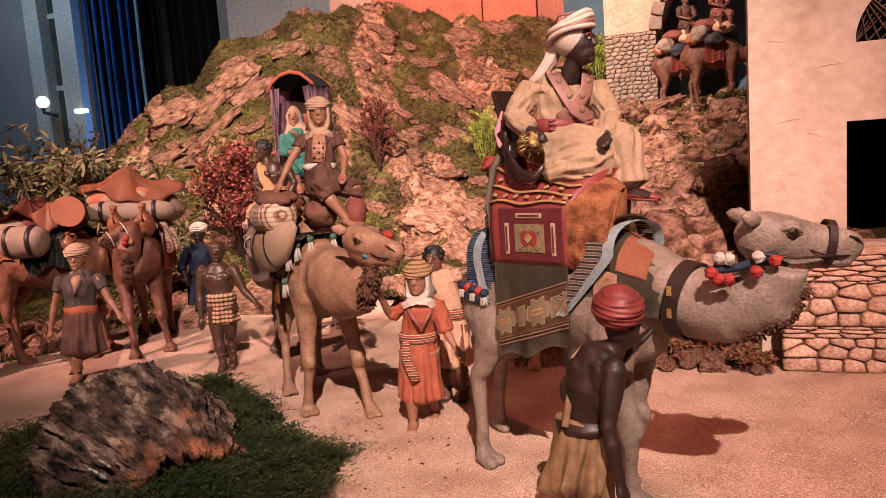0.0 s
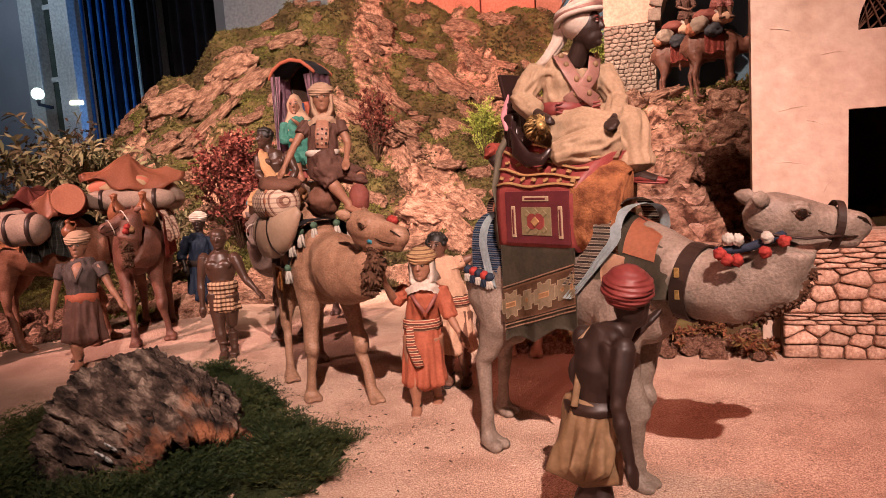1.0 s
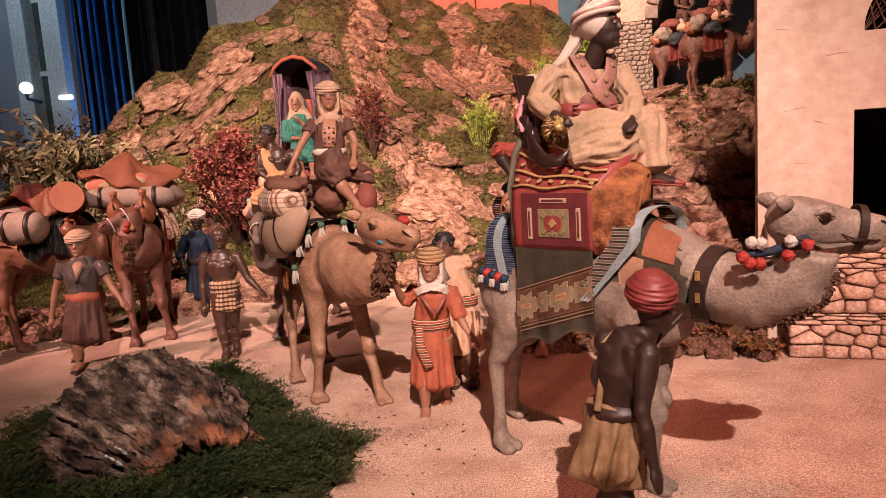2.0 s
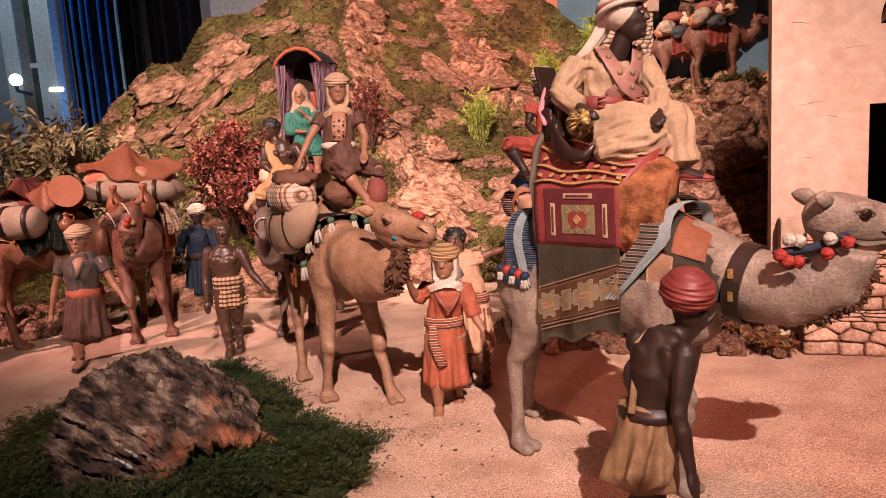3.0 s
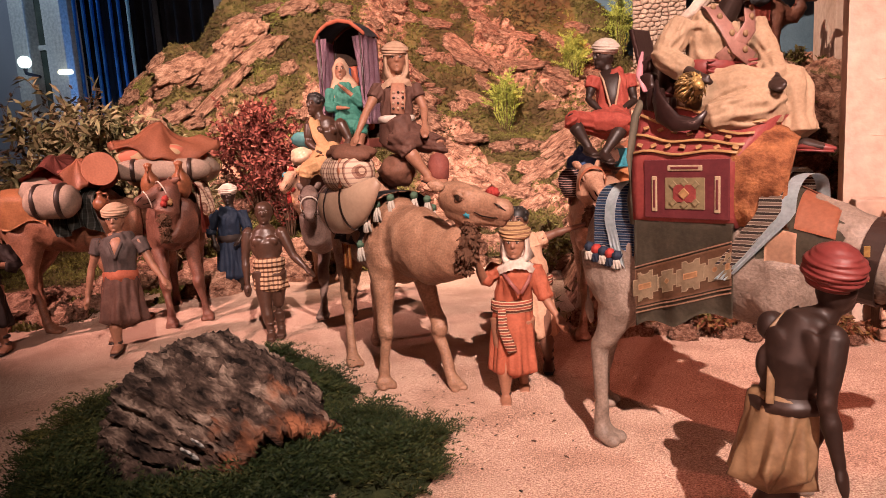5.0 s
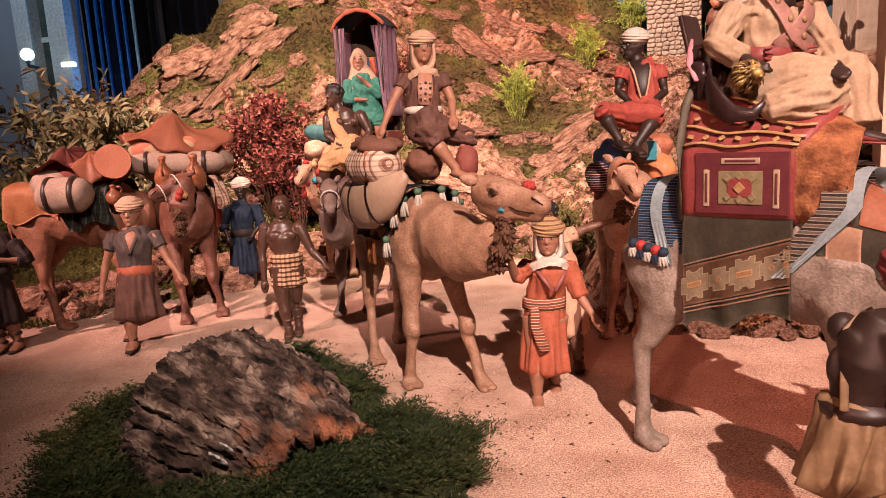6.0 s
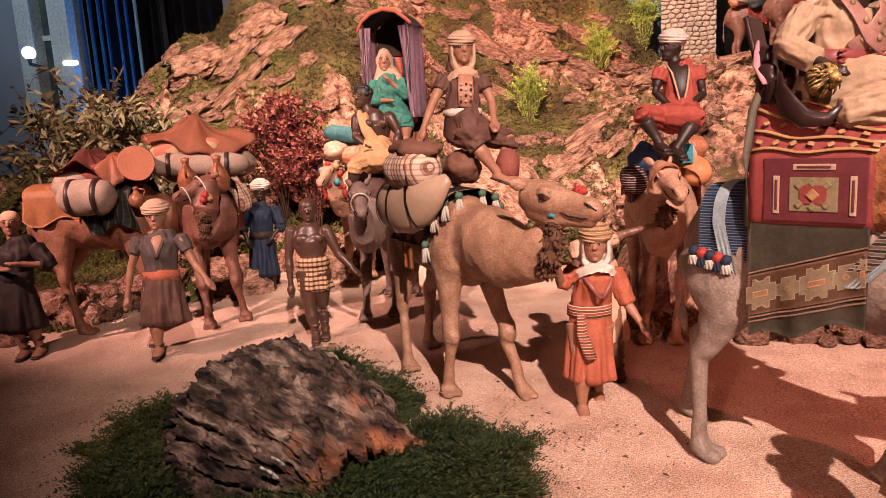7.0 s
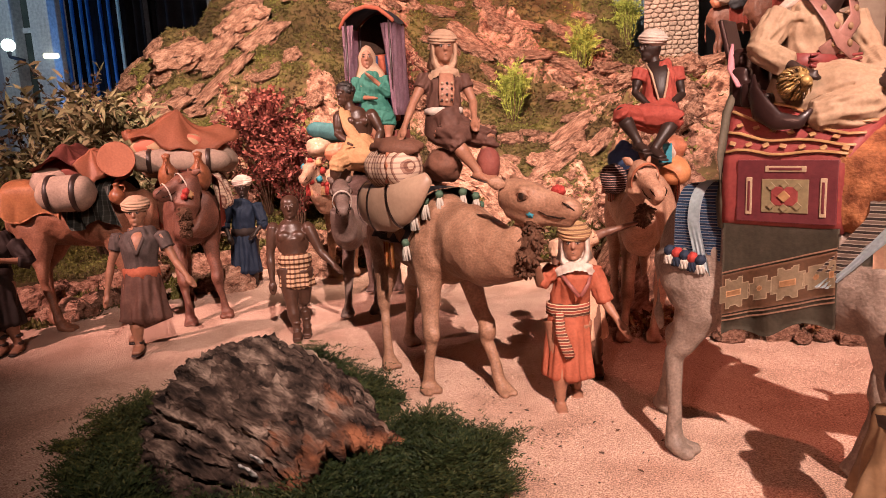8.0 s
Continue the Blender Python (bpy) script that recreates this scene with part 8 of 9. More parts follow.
SLABS_WEST = [(-2.78, 3.99, 0.44, 0.18, -58), (-3.01, 3.77, 0.23, 0.2, -40), (-2.46, 4.39, 0.16, 0.12, -20), (-2.28, 4.47, 0.14, 0.1, 0), (-2.77, 3.56, 0.25, 0.11, -38),
              (-2.75, 4.2, 0.14, 0.11, -50), (-2.98, 3.91, 0.28, 0.16, -50), (-2.7, 3.72, 0.28, 0.14, -52), (-2.91, 3.48, 0.22, 0.15, -30), (-0.75, 4.2, 0.29, 0.13, -52),
              (-0.63, 4.0, 0.31, 0.13, -50), (-0.82, 3.86, 0.22, 0.12, -45), (-0.85, 3.54, 0.17, 0.12, -40), (-0.11, 3.66, 0.26, 0.12, -35), (-0.86, 4.64, 0.19, 0.09, -40),
              (-2.6, 4.07, 0.26, 0.15, -50), (-2.19, 3.75, 0.13, 0.1, 20), (-0.82, 4.99, 0.28, 0.1, 35), (-2.28, 4.57, 0.12, 0.12, 0)]
rng = random.Random(5)
for k, (x, y, a, b, t) in enumerate(SLABS_EAST + SLABS_WEST):
    # each outcrop is a run of broken pieces, bedded one against the next
    n = max(1, min(3, round(a / b / 1.5)))
    for i in range(n):
        s = ((i + 0.5) / n - 0.5) * a * 0.80
        c, z = s * math.cos(radians(t)), -s * math.sin(radians(t))
        px, py = x + RIGHT.x * c, y + RIGHT.y * c + z * 1.0 + rng.uniform(-0.2, 0.2) * b
        set_rock(k * 3 + i, px, py, a / n * rng.uniform(1.25, 1.7), b * rng.uniform(0.7, 1.05), t + rng.uniform(-14, 14), hill, lift=rng.uniform(-0.15, 0.10), thick=rng.uniform(0.5, 0.75))
for k in range(230):
    # smaller stones that show through the moss
    az, r = radians(rng.uniform(3, 42)), rng.uniform(3.1, 5.6)
    x, y = -r * math.sin(az), r * math.cos(az)
    s = rng.uniform(0.035, 0.095)
    set_rock(k + 3, x, y, s * rng.uniform(1.3, 2.8), s, (38 if az < radians(26) else -48) + rng.uniform(-35, 35), hill, thick=0.8)
for k in range(66):
    # boulders at the hill's foot, along the road
    az = radians(rng.uniform(8, 58))
    r = table(math.degrees(az), (8, 15, 25, 35, 45, 60), (2.85, 3.05, 3.2, 3.1, 3.0, 2.9)) + rng.uniform(-0.30, 0.20) * (1.0 if az > radians(30) else 0.5)
    x, y = -r * math.sin(az), r * math.cos(az)
    s = rng.uniform(0.07, 0.17)
    set_rock(k, x, y, s * 1.4, s, rng.uniform(-40, 40), hill, thick=0.8, z=max(hill_z(x, y), 0.01) + 0.01)

# stair of rough slabs up to the gate
stair = empty("stone_stair", pose(0.05, 2.38, 0.0), "steep stair of rough reddish stone slabs", "stair")
for k in range(12):
    y = 2.30 + 0.098 * k
    z = table(y, (1.95, 2.4, 3.0, 3.5, 4.4), (0.0, 0.27, 0.48, 0.68, 0.80))
    x = -0.11 + 0.012 * k
    while x < 0.14 + 0.006 * k:
        w = rng.uniform(0.07, 0.15)
        bm = bmesh.new()
        box(bm, (-w / 2, -0.06, -0.030), (w / 2, 0.06, 0.018), bevel=0.009, jitter=0.010)
        ob = part("step_slab", bm, ROCK_FINE, stair, smooth=True)
        ob.matrix_basis = pose(x + w / 2 - 0.05, y - 2.38, z + 0.012 + rng.uniform(-0.006, 0.006), rng.uniform(-4, 4), rng.uniform(-5, 5), rng.uniform(-12, 12))
        x += w * 0.96
for k in range(44):
    # loose rocks that edge the stair
    y = rng.uniform(2.1, 3.6)
    x = (-0.20 + 0.05 * (y - 2.2) - rng.random() * 0.22) if k % 3 else (0.19 + rng.random() * 0.06 + 0.10 * max(0, y - 2.7))
    s = rng.uniform(0.06, 0.15)
    set_rock(k, x, y, s * 1.3, s, rng.uniform(-60, 60), stair, thick=0.85)
for o in stair.children:
    if o.name.startswith("rock"):
        o.location -= Vector((0.05, 2.38, 0.0))
for k in range(64):
    # litter of small orange rocks at the foot of the slope by the low wall
    x, y = rng.uniform(-0.42, 0.26), rng.uniform(1.86, 2.14)
    s = rng.uniform(0.022, 0.065)
    set_rock(k + 2, x, y, s * 1.3, s, rng.uniform(-30, 30), hill, thick=0.8, z=0.008)

# rubble faces of the low wall and the pier: the stones are parts of their wall
courses = fitted_stones(0.0, 0.78, 0.0, 0.085, 0.034, 1.5, 11) + fitted_stones(0.0, 0.78, 0.087, 0.113, 0.012, 5.5, 12) + fitted_stones(0.0, 0.78, 0.115, 0.225, 0.037, 1.5, 13) + fitted_stones(0.0, 0.78, 0.227, 0.292, 0.0125, 5.0, 14)
for k, poly in enumerate(courses):
    me, (cx, cz) = fitted_stone(poly, 0.016 + 0.006 * ((k * 7) % 5) / 4, STONE, k)
    ob = new("stone", me)
    ob.parent = low_wall
    ob.location = (cx, 0.013, cz)
for k in range(15):
    bm = bmesh.new()
    w = rng.uniform(0.05, 0.11)
    box(bm, (-w / 2, -0.055, -0.006), (w / 2, 0.055, 0.006), bevel=0.003, jitter=0.004)
    ob = part("cap_stone", bm, STONE, low_wall)
    ob.matrix_basis = pose(0.05 + 0.055 * k, 0.055, 0.292 + rng.uniform(0, 0.008), 0, rng.uniform(-4, 4), rng.uniform(-10, 10))
for k, poly in enumerate(fitted_stones(0.0, 0.294, -0.06, 0.44, 0.025, 1.5, 23, 0.0010)):
    me, (cx, cz) = fitted_stone(poly, 0.018 + 0.005 * ((k * 5) % 4) / 3, GREY_STONE, 300 + k)
    ob = new("stone", me)
    ob.parent = arch
    ob.location = (cx, 0.021, cz)


# moss on the hill
def tufts(name, label, n, place, length, width, material, seed, blades=6, lift=0.6):
    rng = random.Random(seed)
    verts, faces = [], []
    made = 0
    while made < n:
        q = place(rng)
        if q is None:
            continue
        p, nrm = q
        for _ in range(blades):
            d = Vector((rng.gauss(0, 1), rng.gauss(0, 1), rng.gauss(0, 1))).normalized() + nrm * lift * 1.6
            blade(verts, faces, p + Vector((rng.uniform(-1, 1), rng.uniform(-1, 1), 0)) * length * 0.5, d, length * rng.uniform(0.5, 1.3), width * rng.uniform(0.6, 1.3), rng.uniform(0, 0.5), rng)
        made += 1
    ob = raw(name, verts, faces, material)
    return tagged(ob, label, "moss", kind="stuff")


OUTCROPS = SLABS_EAST + SLABS_WEST


def on_hill(rng):
    az, r = radians(rng.uniform(-4, 58)), rng.uniform(2.85, 5.7)
    x, y = -r * math.sin(az), r * math.cos(az)
    if moss_at(x, y) < rng.gauss(0.02, 0.17) or any(abs(x - s[0]) + abs(y - s[1]) < s[2] * 0.27 for s in OUTCROPS):
        return None
    z = hill_z(x, y)
    return (Vector((x, y, z)), hill_normal(x, y, 0.1)) if z > 0.03 else None


tufts("hill_moss", "olive and yellow-green moss growing over the hill", 50000, on_hill, 0.019, 0.0030, MOSS_OLIVE, 7)


def ramp_moss(rng):
    x, y = rng.uniform(-0.55, 0.5), rng.uniform(2.0, 4.3)
    if noise.noise(Vector((x * 6, y * 6, 8.0))) < 0.12 or (-0.1 < x < 0.16 and y < 3.3):
        return None
    return Vector((x, y, max(0, hill_z(x, y)))), Vector((0, -0.3, 1))


tufts("stair_moss", "olive moss between the rocks beside the stair", 900, ramp_moss, 0.026, 0.004, MOSS_OLIVE, 8)


def foot_moss(rng):
    az = radians(rng.uniform(6, 60))
    r = table(math.degrees(az), (8, 15, 25, 35, 45, 60), (2.75, 2.95, 3.1, 2.95, 2.75, 2.6)) + abs(rng.gauss(0.0, 0.22)) - 0.06
    x, y = -r * math.sin(az), r * math.cos(az)
    if noise.noise(Vector((x * 5, y * 5, 3.0))) < -0.05:
        return None
    return Vector((x, y, max(0.02, hill_z(x, y)))), Vector((0, 0, 1))


tufts("verge_moss", "dark olive moss along the foot of the hill", 4200, foot_moss, 0.034, 0.0045, MOSS_OLIVE, 9)

# ---- foreground: bark log on a bed of moss ----
BED = [(-0.80, 0.95, 0.12, 0.07), (-1.25, 1.12, 0.15, 0.14), (-1.17, 0.98, 0.11, 0.11), (-0.70, 1.14, 0.15, 0.10), (-0.82, 1.02, 0.16, 0.09), (-1.10, 1.47, 0.14, 0.07), (-0.93, 1.32, 0.12, 0.09), (-1.0, 1.16, 0.25, 0.18), (-1.10, 0.85, 0.11, 0.10), (-0.84, 0.86, 0.20, 0.07), (-0.66, 1.05, 0.11, 0.09)]


def bed_z(x, y):
    z = 0.0
    for cx, cy, rx, ry in BED:
        q = ((x - cx) / rx) ** 2 + ((y - cy) / ry) ** 2
        z = max(z, 0.040 * (1 - q) if q < 1 else 0)
    return z


def bed_place(rng):
    cx, cy, rx, ry = rng.choice(BED)
    a, r = rng.uniform(0, 2 * math.pi), math.sqrt(rng.random()) * (1 + 0.10 * noise.noise(Vector((cx * 9, cy * 9, 1))))
    x, y = cx + rx * r * math.cos(a), cy + ry * r * math.sin(a)
    r2 = 0.88 + 0.9 * noise.noise(Vector((x * 8, y * 8, 0))) + 0.45 * noise.noise(Vector((x * 23, y * 23, 4)))
    if r > r2:
        return None
    return Vector((x, y, bed_z(x, y) + 0.004 + 0.022 * noise.noise(Vector((x * 17, y * 17, 0))))), Vector((0, 0, 1))


def fern_moss(name, label, n, seed):
    """Feathery moss: arched strands with short leaflets on both sides."""
    rng = random.Random(seed)
    verts, faces, tufts_at = [], [], []
    while len(tufts_at) < 640:
        q = bed_place(rng)
        if q is not None:
            tufts_at.append((q[0], rng.choice((0.55, 0.8, 1.0, 1.3, 1.75)) * (1 + 0.5 * noise.noise(q[0] * 12))))
    for made in range(n):
        c0, size = rng.choice(tufts_at)
        a = rng.uniform(0, 2 * math.pi)
        out = Vector((math.cos(a), math.sin(a), 0))
        p = c0 + out * abs(rng.gauss(0, 0.012)) * size
        d = (out + Vector((0, 0, rng.uniform(0.25, 2.2)))).normalized()
        length = rng.uniform(0.022, 0.055) * size
        for t in range(6):
            w = t / 5
            c = p + d * length * w + Vector((0, 0, -0.55 * length * w * w))
            for s in (-1, 1):
                e = Vector((-math.sin(a) * s, math.cos(a) * s, 0.25)) * 0.8 + d * 0.9
                blade(verts, faces, c, e, 0.0145 * (1.15 - 0.7 * w), 0.0010, 0.25, rng)
    return tagged(raw(name, verts, faces, MOSS_DARK), label, "moss", kind="stuff")


bm = bmesh.new()
me = sheet(lambda x, y: bed_z(x, y) - 0.006 + 0.006 * noise.noise(Vector((x * 25, y * 25, 0))), -1.58, -0.5, 0.70, 1.66, 92, 84, keep=lambda x, y, z: bed_z(x, y) > 0.012)
bed = new("moss_bed", me)
me.materials.append(mat("moss_soil", [(0.012, 0.018, 0.008), (0.035, 0.04, 0.016)], 0.95, 40, 1.0))
tagged(bed, "dark green cushion of moss under the bark", "moss")
fern_moss("feather_moss", "dark green feathery moss around the bark log", 17500, 3)


def bark_material():
    m = mat("cork_oak_bark", [(0.010, 0.008, 0.007), (0.085, 0.058, 0.045), (0.30, 0.225, 0.175)], 0.97, 24, 1.0, 120, stretch=(0.4, 1.6, 1.6), bump_scale=0.014, contrast=(0.36, 0.68), grit=0.4)
    n, l = m.node_tree.nodes, m.node_tree.links
    b = n["Principled BSDF"]
    col = b.inputs["Base Color"].links[0].from_socket
    tc = n.new("ShaderNodeTexCoord")
    sep = n.new("ShaderNodeSeparateXYZ")
    l.new(tc.outputs["Object"], sep.inputs[0])
    ns = n.new("ShaderNodeTexNoise")
    ns.inputs["Scale"].default_value, ns.inputs["Detail"].default_value = 16, 5
    l.new(tc.outputs["Object"], ns.inputs["Vector"])
    ad = n.new("ShaderNodeMath")
    ad.operation = "MULTIPLY_ADD"
    ad.inputs[1].default_value = 0.34
    l.new(ns.outputs[0], ad.inputs[0])
    l.new(sep.outputs[0], ad.inputs[2])
    r = n.new("ShaderNodeValToRGB")
    r.color_ramp.elements[0].position, r.color_ramp.elements[1].position = 0.56, 0.64
    ofs = n.new("ShaderNodeMath")
    ofs.inputs[1].default_value = 0.26
    l.new(ad.outputs[0], ofs.inputs[0])
    l.new(ofs.outputs[0], r.inputs[0])
    mx = n.new("ShaderNodeMix")
    mx.data_type = "RGBA"
    # the broken end shows the red-brown inner cork
    inner = n.new("ShaderNodeValToRGB")
    e = inner.color_ramp.elements
    e[0].position, e[0].color, e[1].position, e[1].color = 0.38, (0.06, 0.022, 0.012, 1), 0.62, (0.33, 0.135, 0.07, 1)
    l.new(ns.outputs[0], inner.inputs[0])
    l.new(r.outputs[0], mx.inputs["Factor"])
    l.new(col, mx.inputs["A"])
    l.new(inner.outputs[0], mx.inputs["B"])
    l.new(mx.outputs["Result"], b.inputs["Base Color"])
    return m


def bark_log():
    """A hollow half-shell of cork oak bark, deeply furrowed along its length. x runs along the log, -y to the visitors."""
    bm = bmesh.new()
    nx, na = 170, 150
    L, rows = 0.195, []
    for i in range(nx + 1):
        u = i / nx
        x = -L + 2 * L * u
        row = []
        r = 0.119 + 0.012 * math.sin(u * 5.2) - 0.028 * max(0, u - 0.72) / 0.28 - 0.040 * max(0.0, 0.30 - u) / 0.30
        lift = 0.002 + 0.020 * (1 - u)
        for j in range(na + 1):
            th = radians(-14) + radians(208) * j / na
            big = noise.noise(Vector((x * 6, th * 1.3, 3)))
            warp = 0.6 * noise.noise(Vector((x * 9, th * 2, 8)))
            # layered plates: long furrows along the log, stepped like shale
            lay = th * 4.6 + x * 5 + warp + 1.2 * noise.noise(Vector((x * 4, th * 3, 1)))
            saw = (lay - math.floor(lay))
            fur = 1 - abs(noise.noise(Vector((x * 8 + 2 * big, th * 7 + x * 4, 0)))) * 2
            fine = 1 - abs(noise.noise(Vector((x * 22, th * 20 + x * 12, 6)))) * 2
            grit = noise.noise(Vector((x * 70, th * 40, 9)))
            dist, _ = noise.voronoi(Vector((x * 15 + 0.5 * warp, th * 3.6 + x * 2, 4)))
            crack = math.exp(-(dist[1] - dist[0]) / 0.07)
            d = 0.026 * big + 0.006 * saw ** 1.6 + 0.012 * fur + 0.008 * fine + 0.004 * grit - 0.011 * crack + 0.006 * noise.noise(Vector((x * 16, th * 6, 12)))
            rr = r + d
            end = 0.020 * noise.noise(Vector((th * 3.2, 0, 2 if u > 0.5 else 9))) + 0.012 * noise.noise(Vector((th * 11, 1, 2)))
            xx = x + end * max(0, abs(2 * u - 1) - 0.6) / 0.4
            row.append(bm.verts.new((xx, math.cos(th) * rr * (1.56 if math.cos(th) < 0 else 1.12), max(-0.01, math.sin(th) * rr * 1.20 + lift))))
        # outer skin there, inner skin back: one closed ring of the shell
        c = Vector((0, 0, lift))
        inner = [bm.verts.new((v.co.x, v.co.y * 0.84, v.co.z * 0.84 - 0.004)) for v in reversed(row)]
        rows.append(row + inner)
    for a, b in zip(rows, rows[1:]):
        n = len(a)
        for j in range(n):
            bm.faces.new((a[j], a[(j + 1) % n], b[(j + 1) % n], b[j])).smooth = True
    for ring in (rows[0], rows[-1]):
        for j in range(na):
            bm.faces.new((ring[j], ring[j + 1], ring[-2 - j], ring[-1 - j]))
    bmesh.ops.recalc_face_normals(bm, faces=bm.faces[:])
    return bm


log = empty("bark_log", pose(-0.965, 1.110, 0.006, 0, 7, -24), "weathered grey cork bark log lying on moss", "bark log")
part("bark", bark_log(), bark_material(), log, smooth=True)
LICHEN = mat("white_lichen", [(0.45, 0.45, 0.42), (0.68, 0.68, 0.64)], 0.9, 90, 0.5)
for p, s in (((0.118, -0.150, 0.086), 0.015), ((0.125, -0.140, 0.104), 0.011), ((-0.05, -0.085, 0.10), 0.004), ((-0.07, -0.082, 0.103), 0.003)):
    bm = bmesh.new()
    ell(bm, (0, 0, 0), (s * 0.8, s * 0.16, s * 1.5), seg=20, rings=12)
    lumpy(bm, s * 0.3, 1.6 / s, s)
    ob = part("lichen", bm, LICHEN, log, "chalky white lichen fleck")
    ob.matrix_basis = pose(*p, 40, 0, 10)

# bits of leaf litter on the gravel
litter_v, litter_f = [], []
lr = random.Random(12)
for _ in range(160):
    p = Vector((-0.62 + lr.gauss(0, 0.16), 1.22 + lr.gauss(0, 0.13), 0.002))
    p.z = ground_z(p.x, p.y) + 0.002
    blade(litter_v, litter_f, p, Vector((lr.gauss(0, 1), lr.gauss(0, 1), 0.2)), lr.uniform(0.004, 0.013), lr.uniform(0.0008, 0.002), 0.1, lr)
tagged(raw("leaf_litter", litter_v, litter_f, LEAF_DARK), "dry brown moss crumbs scattered on the gravel", "leaf litter", kind="stuff")

# pebbles: coarser grains of the gravel
pv, pf = [], []
for _ in range(9000):
    x, y = lr.uniform(-1.4, 0.45), lr.uniform(0.85, 2.0)
    s = lr.uniform(0.0012, 0.0028)
    z = ground_z(x, y)
    k = len(pv)
    a = lr.uniform(0, 6.28)
    for i in range(4):
        pv.append((x + s * math.cos(a + 1.571 * i), y + s * math.sin(a + 1.571 * i), z - 0.0005))
    pv.append((x + s * 0.2, y, z + s * 0.9))
    pf += [(k, k + 1, k + 4), (k + 1, k + 2, k + 4), (k + 2, k + 3, k + 4), (k + 3, k, k + 4)]
tagged(raw("pebbles", pv, pf, leaf_mat("pebble", [(0.26, 0.15, 0.10), (0.50, 0.33, 0.24), (0.64, 0.46, 0.36)], 0.9)), "coarse pinkish grains lying on the gravel", "pebbles", kind="stuff")

# shrubs
shrub("olive_shrub", "dry olive-leaved shrub behind the loaded camels", (-2.56, 2.52, 0.08), 0.80, 0.44, 40, 36, (0.062, 0.0078), LEAF_OLIVE, upright=0.55, seed=4, bend=0.5)
shrub("olive_shrub", "low dry olive-leaved shrub beside the hill", (-2.12, 2.45, 0.08), 0.46, 0.26, 20, 26, (0.050, 0.0065), LEAF_OLIVE, upright=0.55, seed=14, bend=0.5)
shrub("dark_shrub", "dark twiggy shrub with small brown leaves", (-3.05, 2.75, 0.05), 0.86, 0.46, 18, 20, (0.030, 0.0075), LEAF_DARK, upright=0.6, seed=5, bend=0.2)
shrub("dark_shrub", "dark twiggy shrub with small brown leaves", (-3.2, 3.1, 0.05), 0.95, 0.42, 22, 24, (0.030, 0.0075), LEAF_DARK, upright=0.6, seed=6, bend=0.2)
shrub("red_shrub", "dark red leafy shrub at the foot of the hill", (-2.03, 2.98, 0.20), 0.64, 0.20, 34, 84, (0.024, 0.0052), LEAF_RED, upright=0.75, seed=7, bend=0.1)
shrub("red_shrub", "dark red leafy shrub at the foot of the hill", (-1.84, 2.90, 0.10), 0.56, 0.15, 24, 76, (0.023, 0.0052), LEAF_RED, upright=0.75, seed=17, bend=0.1)
shrub("red_shrub", "feathery dark red shrub on the slope", (-1.71, 4.00, 0.60), 0.46, 0.12, 18, 60, (0.020, 0.0032), LEAF_RED, upright=0.8, seed=8, bend=0.0)
for k, (x, y, h, w) in enumerate(((-1.12, 4.36, 0.42, 0.085), (-0.73, 4.64, 0.36, 0.085), (-0.47, 5.10, 0.48, 0.07))):
    shrub("green_shrub", "bright yellow-green feathery shrub on the slope", (x, y, hill_z(x, y) - 0.04), h, w * 0.85, 26, 150, (0.018, 0.0017), LEAF_GREEN, upright=1.5, seed=20 + k, bend=0.0, start=0.1)
shrub("low_shrub", "small dry plant on the stair's ledge", (0.30, 3.45, 0.70), 0.14, 0.12, 16, 20, (0.022, 0.004), MOSS_OLIVE, seed=31, bend=0.2)
shrub("low_shrub", "small dry plant at the foot of the slope", (-0.12, 2.02, 0.0), 0.13, 0.14, 18, 22, (0.026, 0.004), MOSS_OLIVE, seed=32, bend=0.3)
shrub("low_shrub", "small dry plant at the foot of the slope", (0.06, 2.10, 0.06), 0.15, 0.12, 16, 22, (0.026, 0.004), MOSS_OLIVE, seed=33, bend=0.3)
for k in range(7):
    x, y = -0.36 + 0.095 * k, 1.90 + 0.05 * (k % 3)
    shrub("dry_plant", "small dry reddish plant among the rocks", (x, y, 0.0), 0.07, 0.07, 10, 16, (0.018, 0.003), LEAF_DRY, seed=60 + k, bend=0.3, twig=0.0015)
shrub("low_shrub", "low olive plant behind the caravan", (-0.62, 2.62, 0.0), 0.22, 0.16, 20, 24, (0.03, 0.005), MOSS_OLIVE, seed=34, bend=0.3)

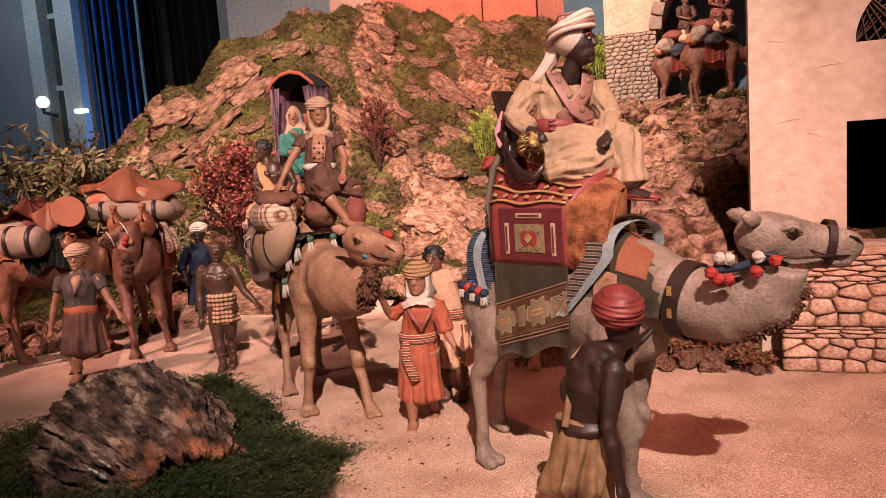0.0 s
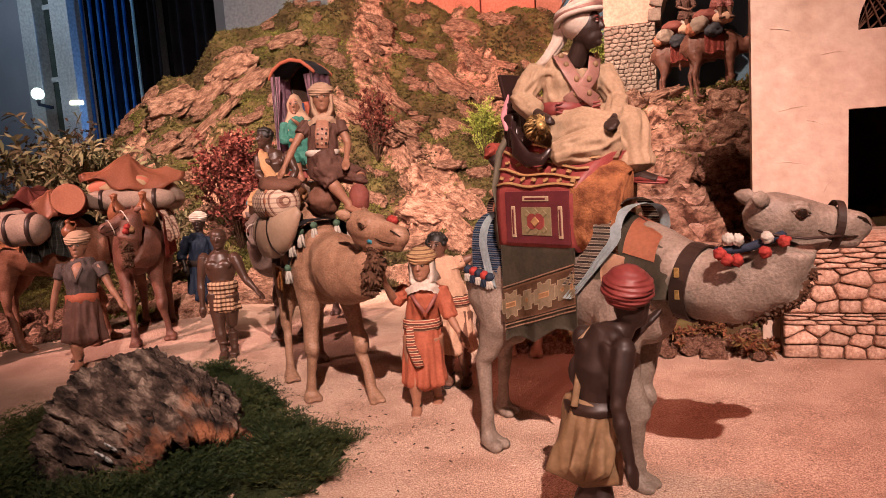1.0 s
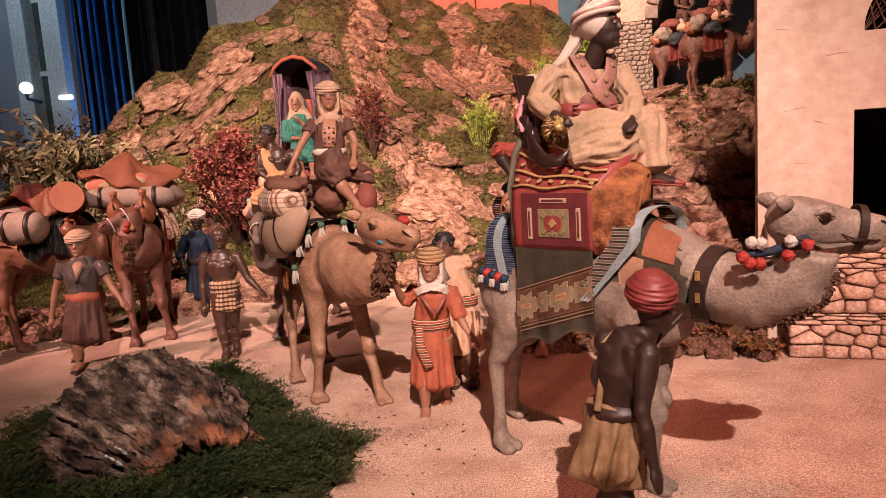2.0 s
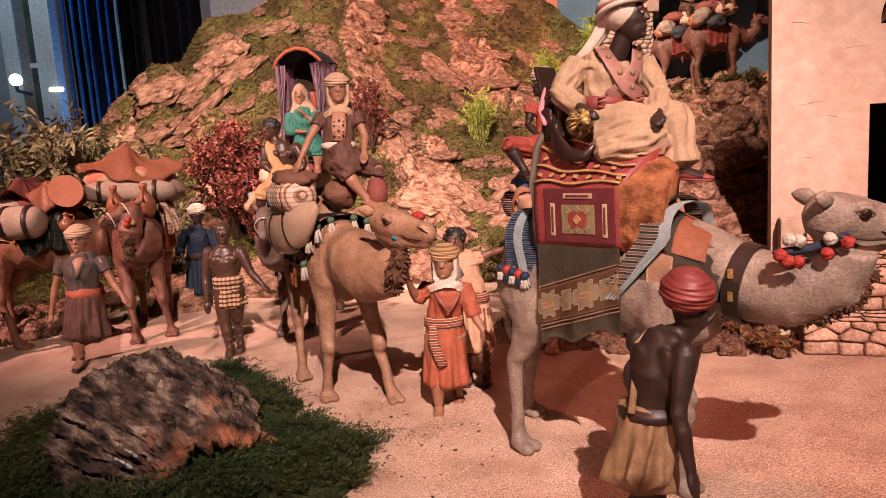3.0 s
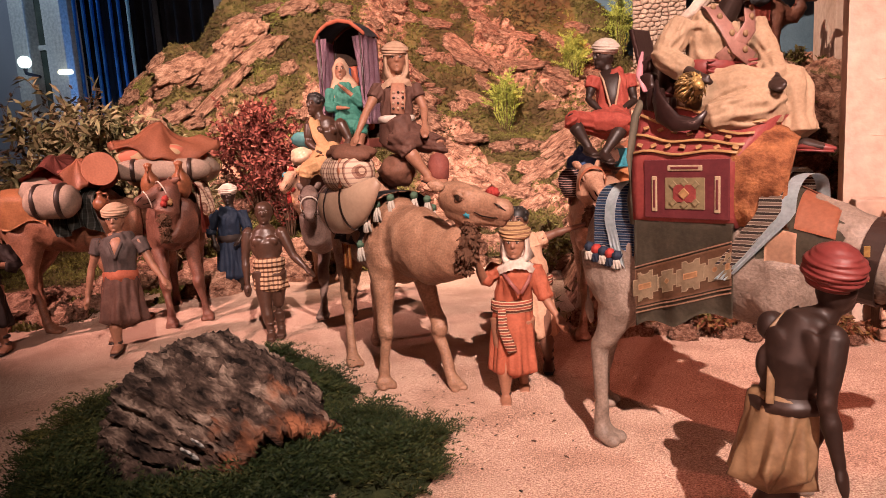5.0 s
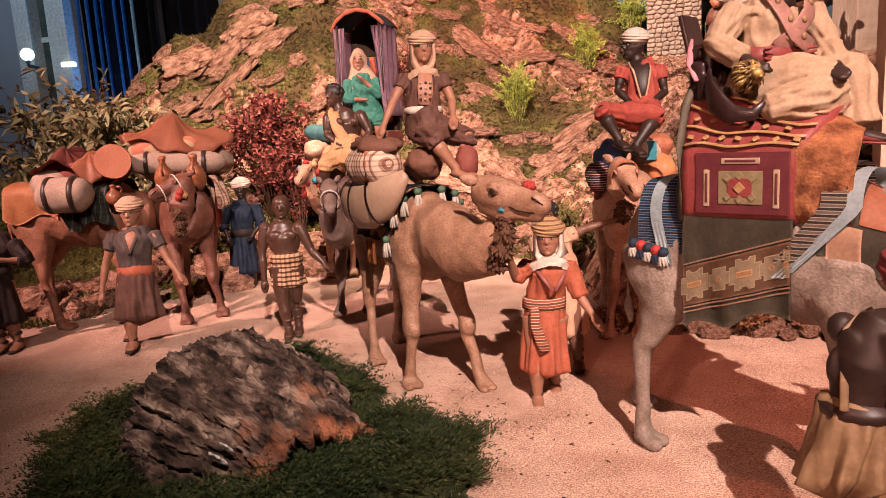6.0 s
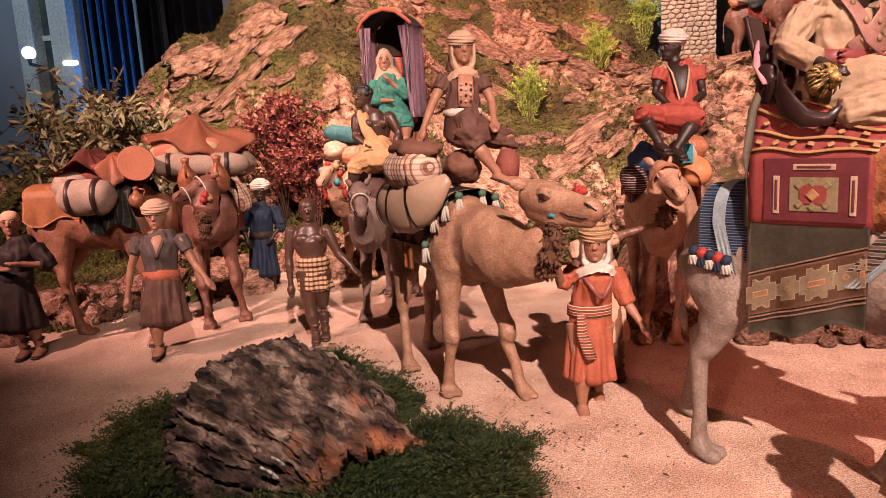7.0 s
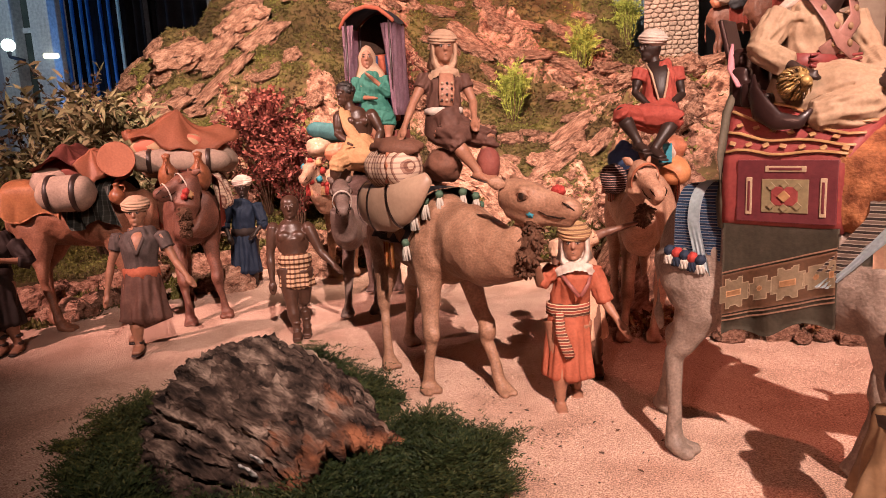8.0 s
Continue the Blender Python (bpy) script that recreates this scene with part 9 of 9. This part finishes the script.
# ---- far camels by the gate ----
for k, (dx, dy, hd) in enumerate(((0.20, 3.58, -15), (0.06, 3.78, -25))):
    b0 = (dx, dy, hill_z(dx, dy) - 0.01)
    cm = camel("camel", "reddish clay camel with bundles by the gate", b0, hd, (0.0, 0.0), [(0.085, -0.04), (0.10, 0.05), (-0.10, -0.04), (-0.11, 0.05)],
          [((0.15, -0.03, 0.31), (0.055, 0.06)), ((0.20, -0.05, 0.30), (0.04, 0.048)), ((0.235, -0.06, 0.35), (0.034, 0.04)), ((0.235, -0.06, 0.40), (0.03, 0.034))],
          (0.228, -0.06, 0.42), (0.33, -0.09, 0.385), HIDE_RED, 0.95, WOOL_DARK, [], group="far camels", z_body=0.33)
    fit = Matrix.Translation(b0) @ Matrix.Scale(0.74, 4) @ Matrix.Translation(b0).inverted()
    cm.matrix_basis = fit @ cm.matrix_basis
    mk = fit @ fr(b0, (0, 0), hd)
    bl = empty("saddle_blanket", mk, "red bordered blanket on the camel by the gate", "blanket", "far loads")
    part("cloth", drape_mesh(-0.05, 0.06, 0.083, 0.38, 0.43, 0.27, 0.27, seed=15.0 + k), RED_TUNIC, bl)
    for j, (p, r, mt) in enumerate((((-0.08, -0.08, 0.44), (0.06, 0.045, 0.05), CANVAS), ((0.0, -0.095, 0.40), (0.055, 0.035, 0.045), GREY_BLANKET), ((-0.12, -0.07, 0.42), (0.04, 0.035, 0.04), TERRACOTTA), ((0.06, -0.06, 0.47), (0.06, 0.05, 0.04), TAN_CLOTH), ((-0.03, 0.0, 0.50), (0.08, 0.07, 0.045), MAROON_HIDE), ((0.05, -0.03, 0.53), (0.04, 0.045, 0.035), WHITE_CLOTH))):
        sack(mk, "cloth bundle on the camel by the gate", p, r, mt, "cloth_sack", 30.0 + j + 7 * k)
    rd = person("rider_figurine", "clay rider on the loaded camel by the gate", (b0[0] + 0.04, b0[1] - 0.01, b0[2] + 0.50),
           dict(head=(0.0, 0.0, 0.235), neck=(0.0, 0.0, 0.20), shL=(-0.04, 0.0, 0.18), elL=(-0.055, -0.03, 0.12), haL=(-0.02, -0.06, 0.10), shR=(0.04, 0.0, 0.18), elR=(0.055, -0.03, 0.12), haR=(0.02, -0.06, 0.10), waist=(0, 0, 0.095), seat=(0, 0, 0.05), hipL=(-0.02, 0, 0.055), knL=(-0.02, -0.08, 0.05), ftL=(-0.02, -0.085, -0.04), hipR=(0.02, 0, 0.055), knR=(0.04, -0.08, 0.05), ftR=(0.04, -0.085, -0.04), gaze=(0.6, -1)),
           [SKIN_BROWN, BROWN_TUNIC if k else MAROON, TERRA_TRIM, DARK_ROBE, LEATHER], 1.0, (0.2, -1), None, 0.6, "robe", "turban", belt=True, lap=True, group="far figures")
    rd.matrix_basis = fit @ rd.matrix_basis

# ---- hall features behind the display ----
for nm, x0, x1, y, mt, lb in (("pillar", -9.2, -7.82, 7.1, mat("blue_grey_paint", [(0.16, 0.18, 0.23), (0.19, 0.21, 0.26)], 0.8, 2, 0.1), "wide blue-grey pillar of the hall"), ("pillar", -7.80, -7.57, 7.0, HALL, "pale grey window jamb"), ("pillar", -7.30, -7.02, 7.0, HALL, "pale grey pillar of the hall"),
                              ("pillar", -4.90, -4.74, 7.0, mat("mid_grey_paint", [(0.14, 0.15, 0.17), (0.17, 0.18, 0.2)], 0.8, 2, 0.1), "grey reveal beside the black drape"), ("pillar", -4.74, -2.2, 6.95, HALL, "broad grey pillar of the hall")):
    slab(nm, (x0, y, -0.8), (x1, y + 0.4, 3.9), mt, lb, "pillar")
win = empty("window_1", pose(-7.345, 7.15, 1.6), "tall dark window of the hall", "window", kind="structure")
bm = bmesh.new()
box(bm, (-0.225, 0.02, -2.4), (0.225, 0.05, 2.3))
part("pane", bm, mat("dark_window_glass", [(0.025, 0.035, 0.035), (0.05, 0.065, 0.06)], 0.15, 3, 0.0), win)
for z in (-0.6, 0.3, 1.2):
    bm = bmesh.new()
    box(bm, (-0.225, 0.0, z - 0.03), (0.225, 0.04, z + 0.03))
    part("glazing_bar", bm, HALL, win)
curtain("black_drape", -7.02, -5.86, 7.26, -0.7, 3.85, BLACK_CLOTH, "long black drape hanging in deep folds", 0.07, 9)
for k, (x, w) in enumerate(((-6.93, 0.07), (-6.80, 0.08), (-6.67, 0.07), (-6.57, 0.04), (-6.40, 0.07), (-6.28, 0.05), (-6.15, 0.06))):
    # added strips before the drape: its blue-lit folds, put into colour, one brightest
    curtain("blue_lit_fold", x - w / 2, x + w / 2, 7.14, -0.7, 3.85, BLUE_LIT_CLOTH if k != 6 else BRIGHT_LIT_CLOTH, "narrow strip coloured as a blue-lit fold of the black drape", 0.03, 1)
curtain("black_drape", -5.90, -4.85, 7.35, -0.7, 3.85, BLACK_CLOTH, "long black drape hanging in soft folds", 0.06, 6)
globe = empty("globe_lamp", pose(-7.50, 6.85, 1.70), "small white globe lamp shining in the hall", "lamp")
bm = bmesh.new()
ell(bm, (0, 0, 0), 0.075, seg=20, rings=14)
part("globe", bm, glow("globe_glow", (0.85, 1.0, 0.92), 2.5), globe)
bm = bmesh.new()
loft(bm, [(0, 0, -0.07), (0, 0, -0.13), (0, 0.2, -0.16)], [0.03, 0.02, 0.02], 10)
part("bracket", bm, HALL_DARK, globe)
tube = empty("tube_lamp", pose(-7.02, 6.965, 1.56), "short lamp tube shining in the hall", "lamp")
bm = bmesh.new()
loft(bm, [(-0.09, 0, 0), (0.09, 0, -0.01)], [0.03, 0.03], 12)
part("tube", bm, glow("tube_glow", (1.0, 0.92, 0.6), 1.6), tube)
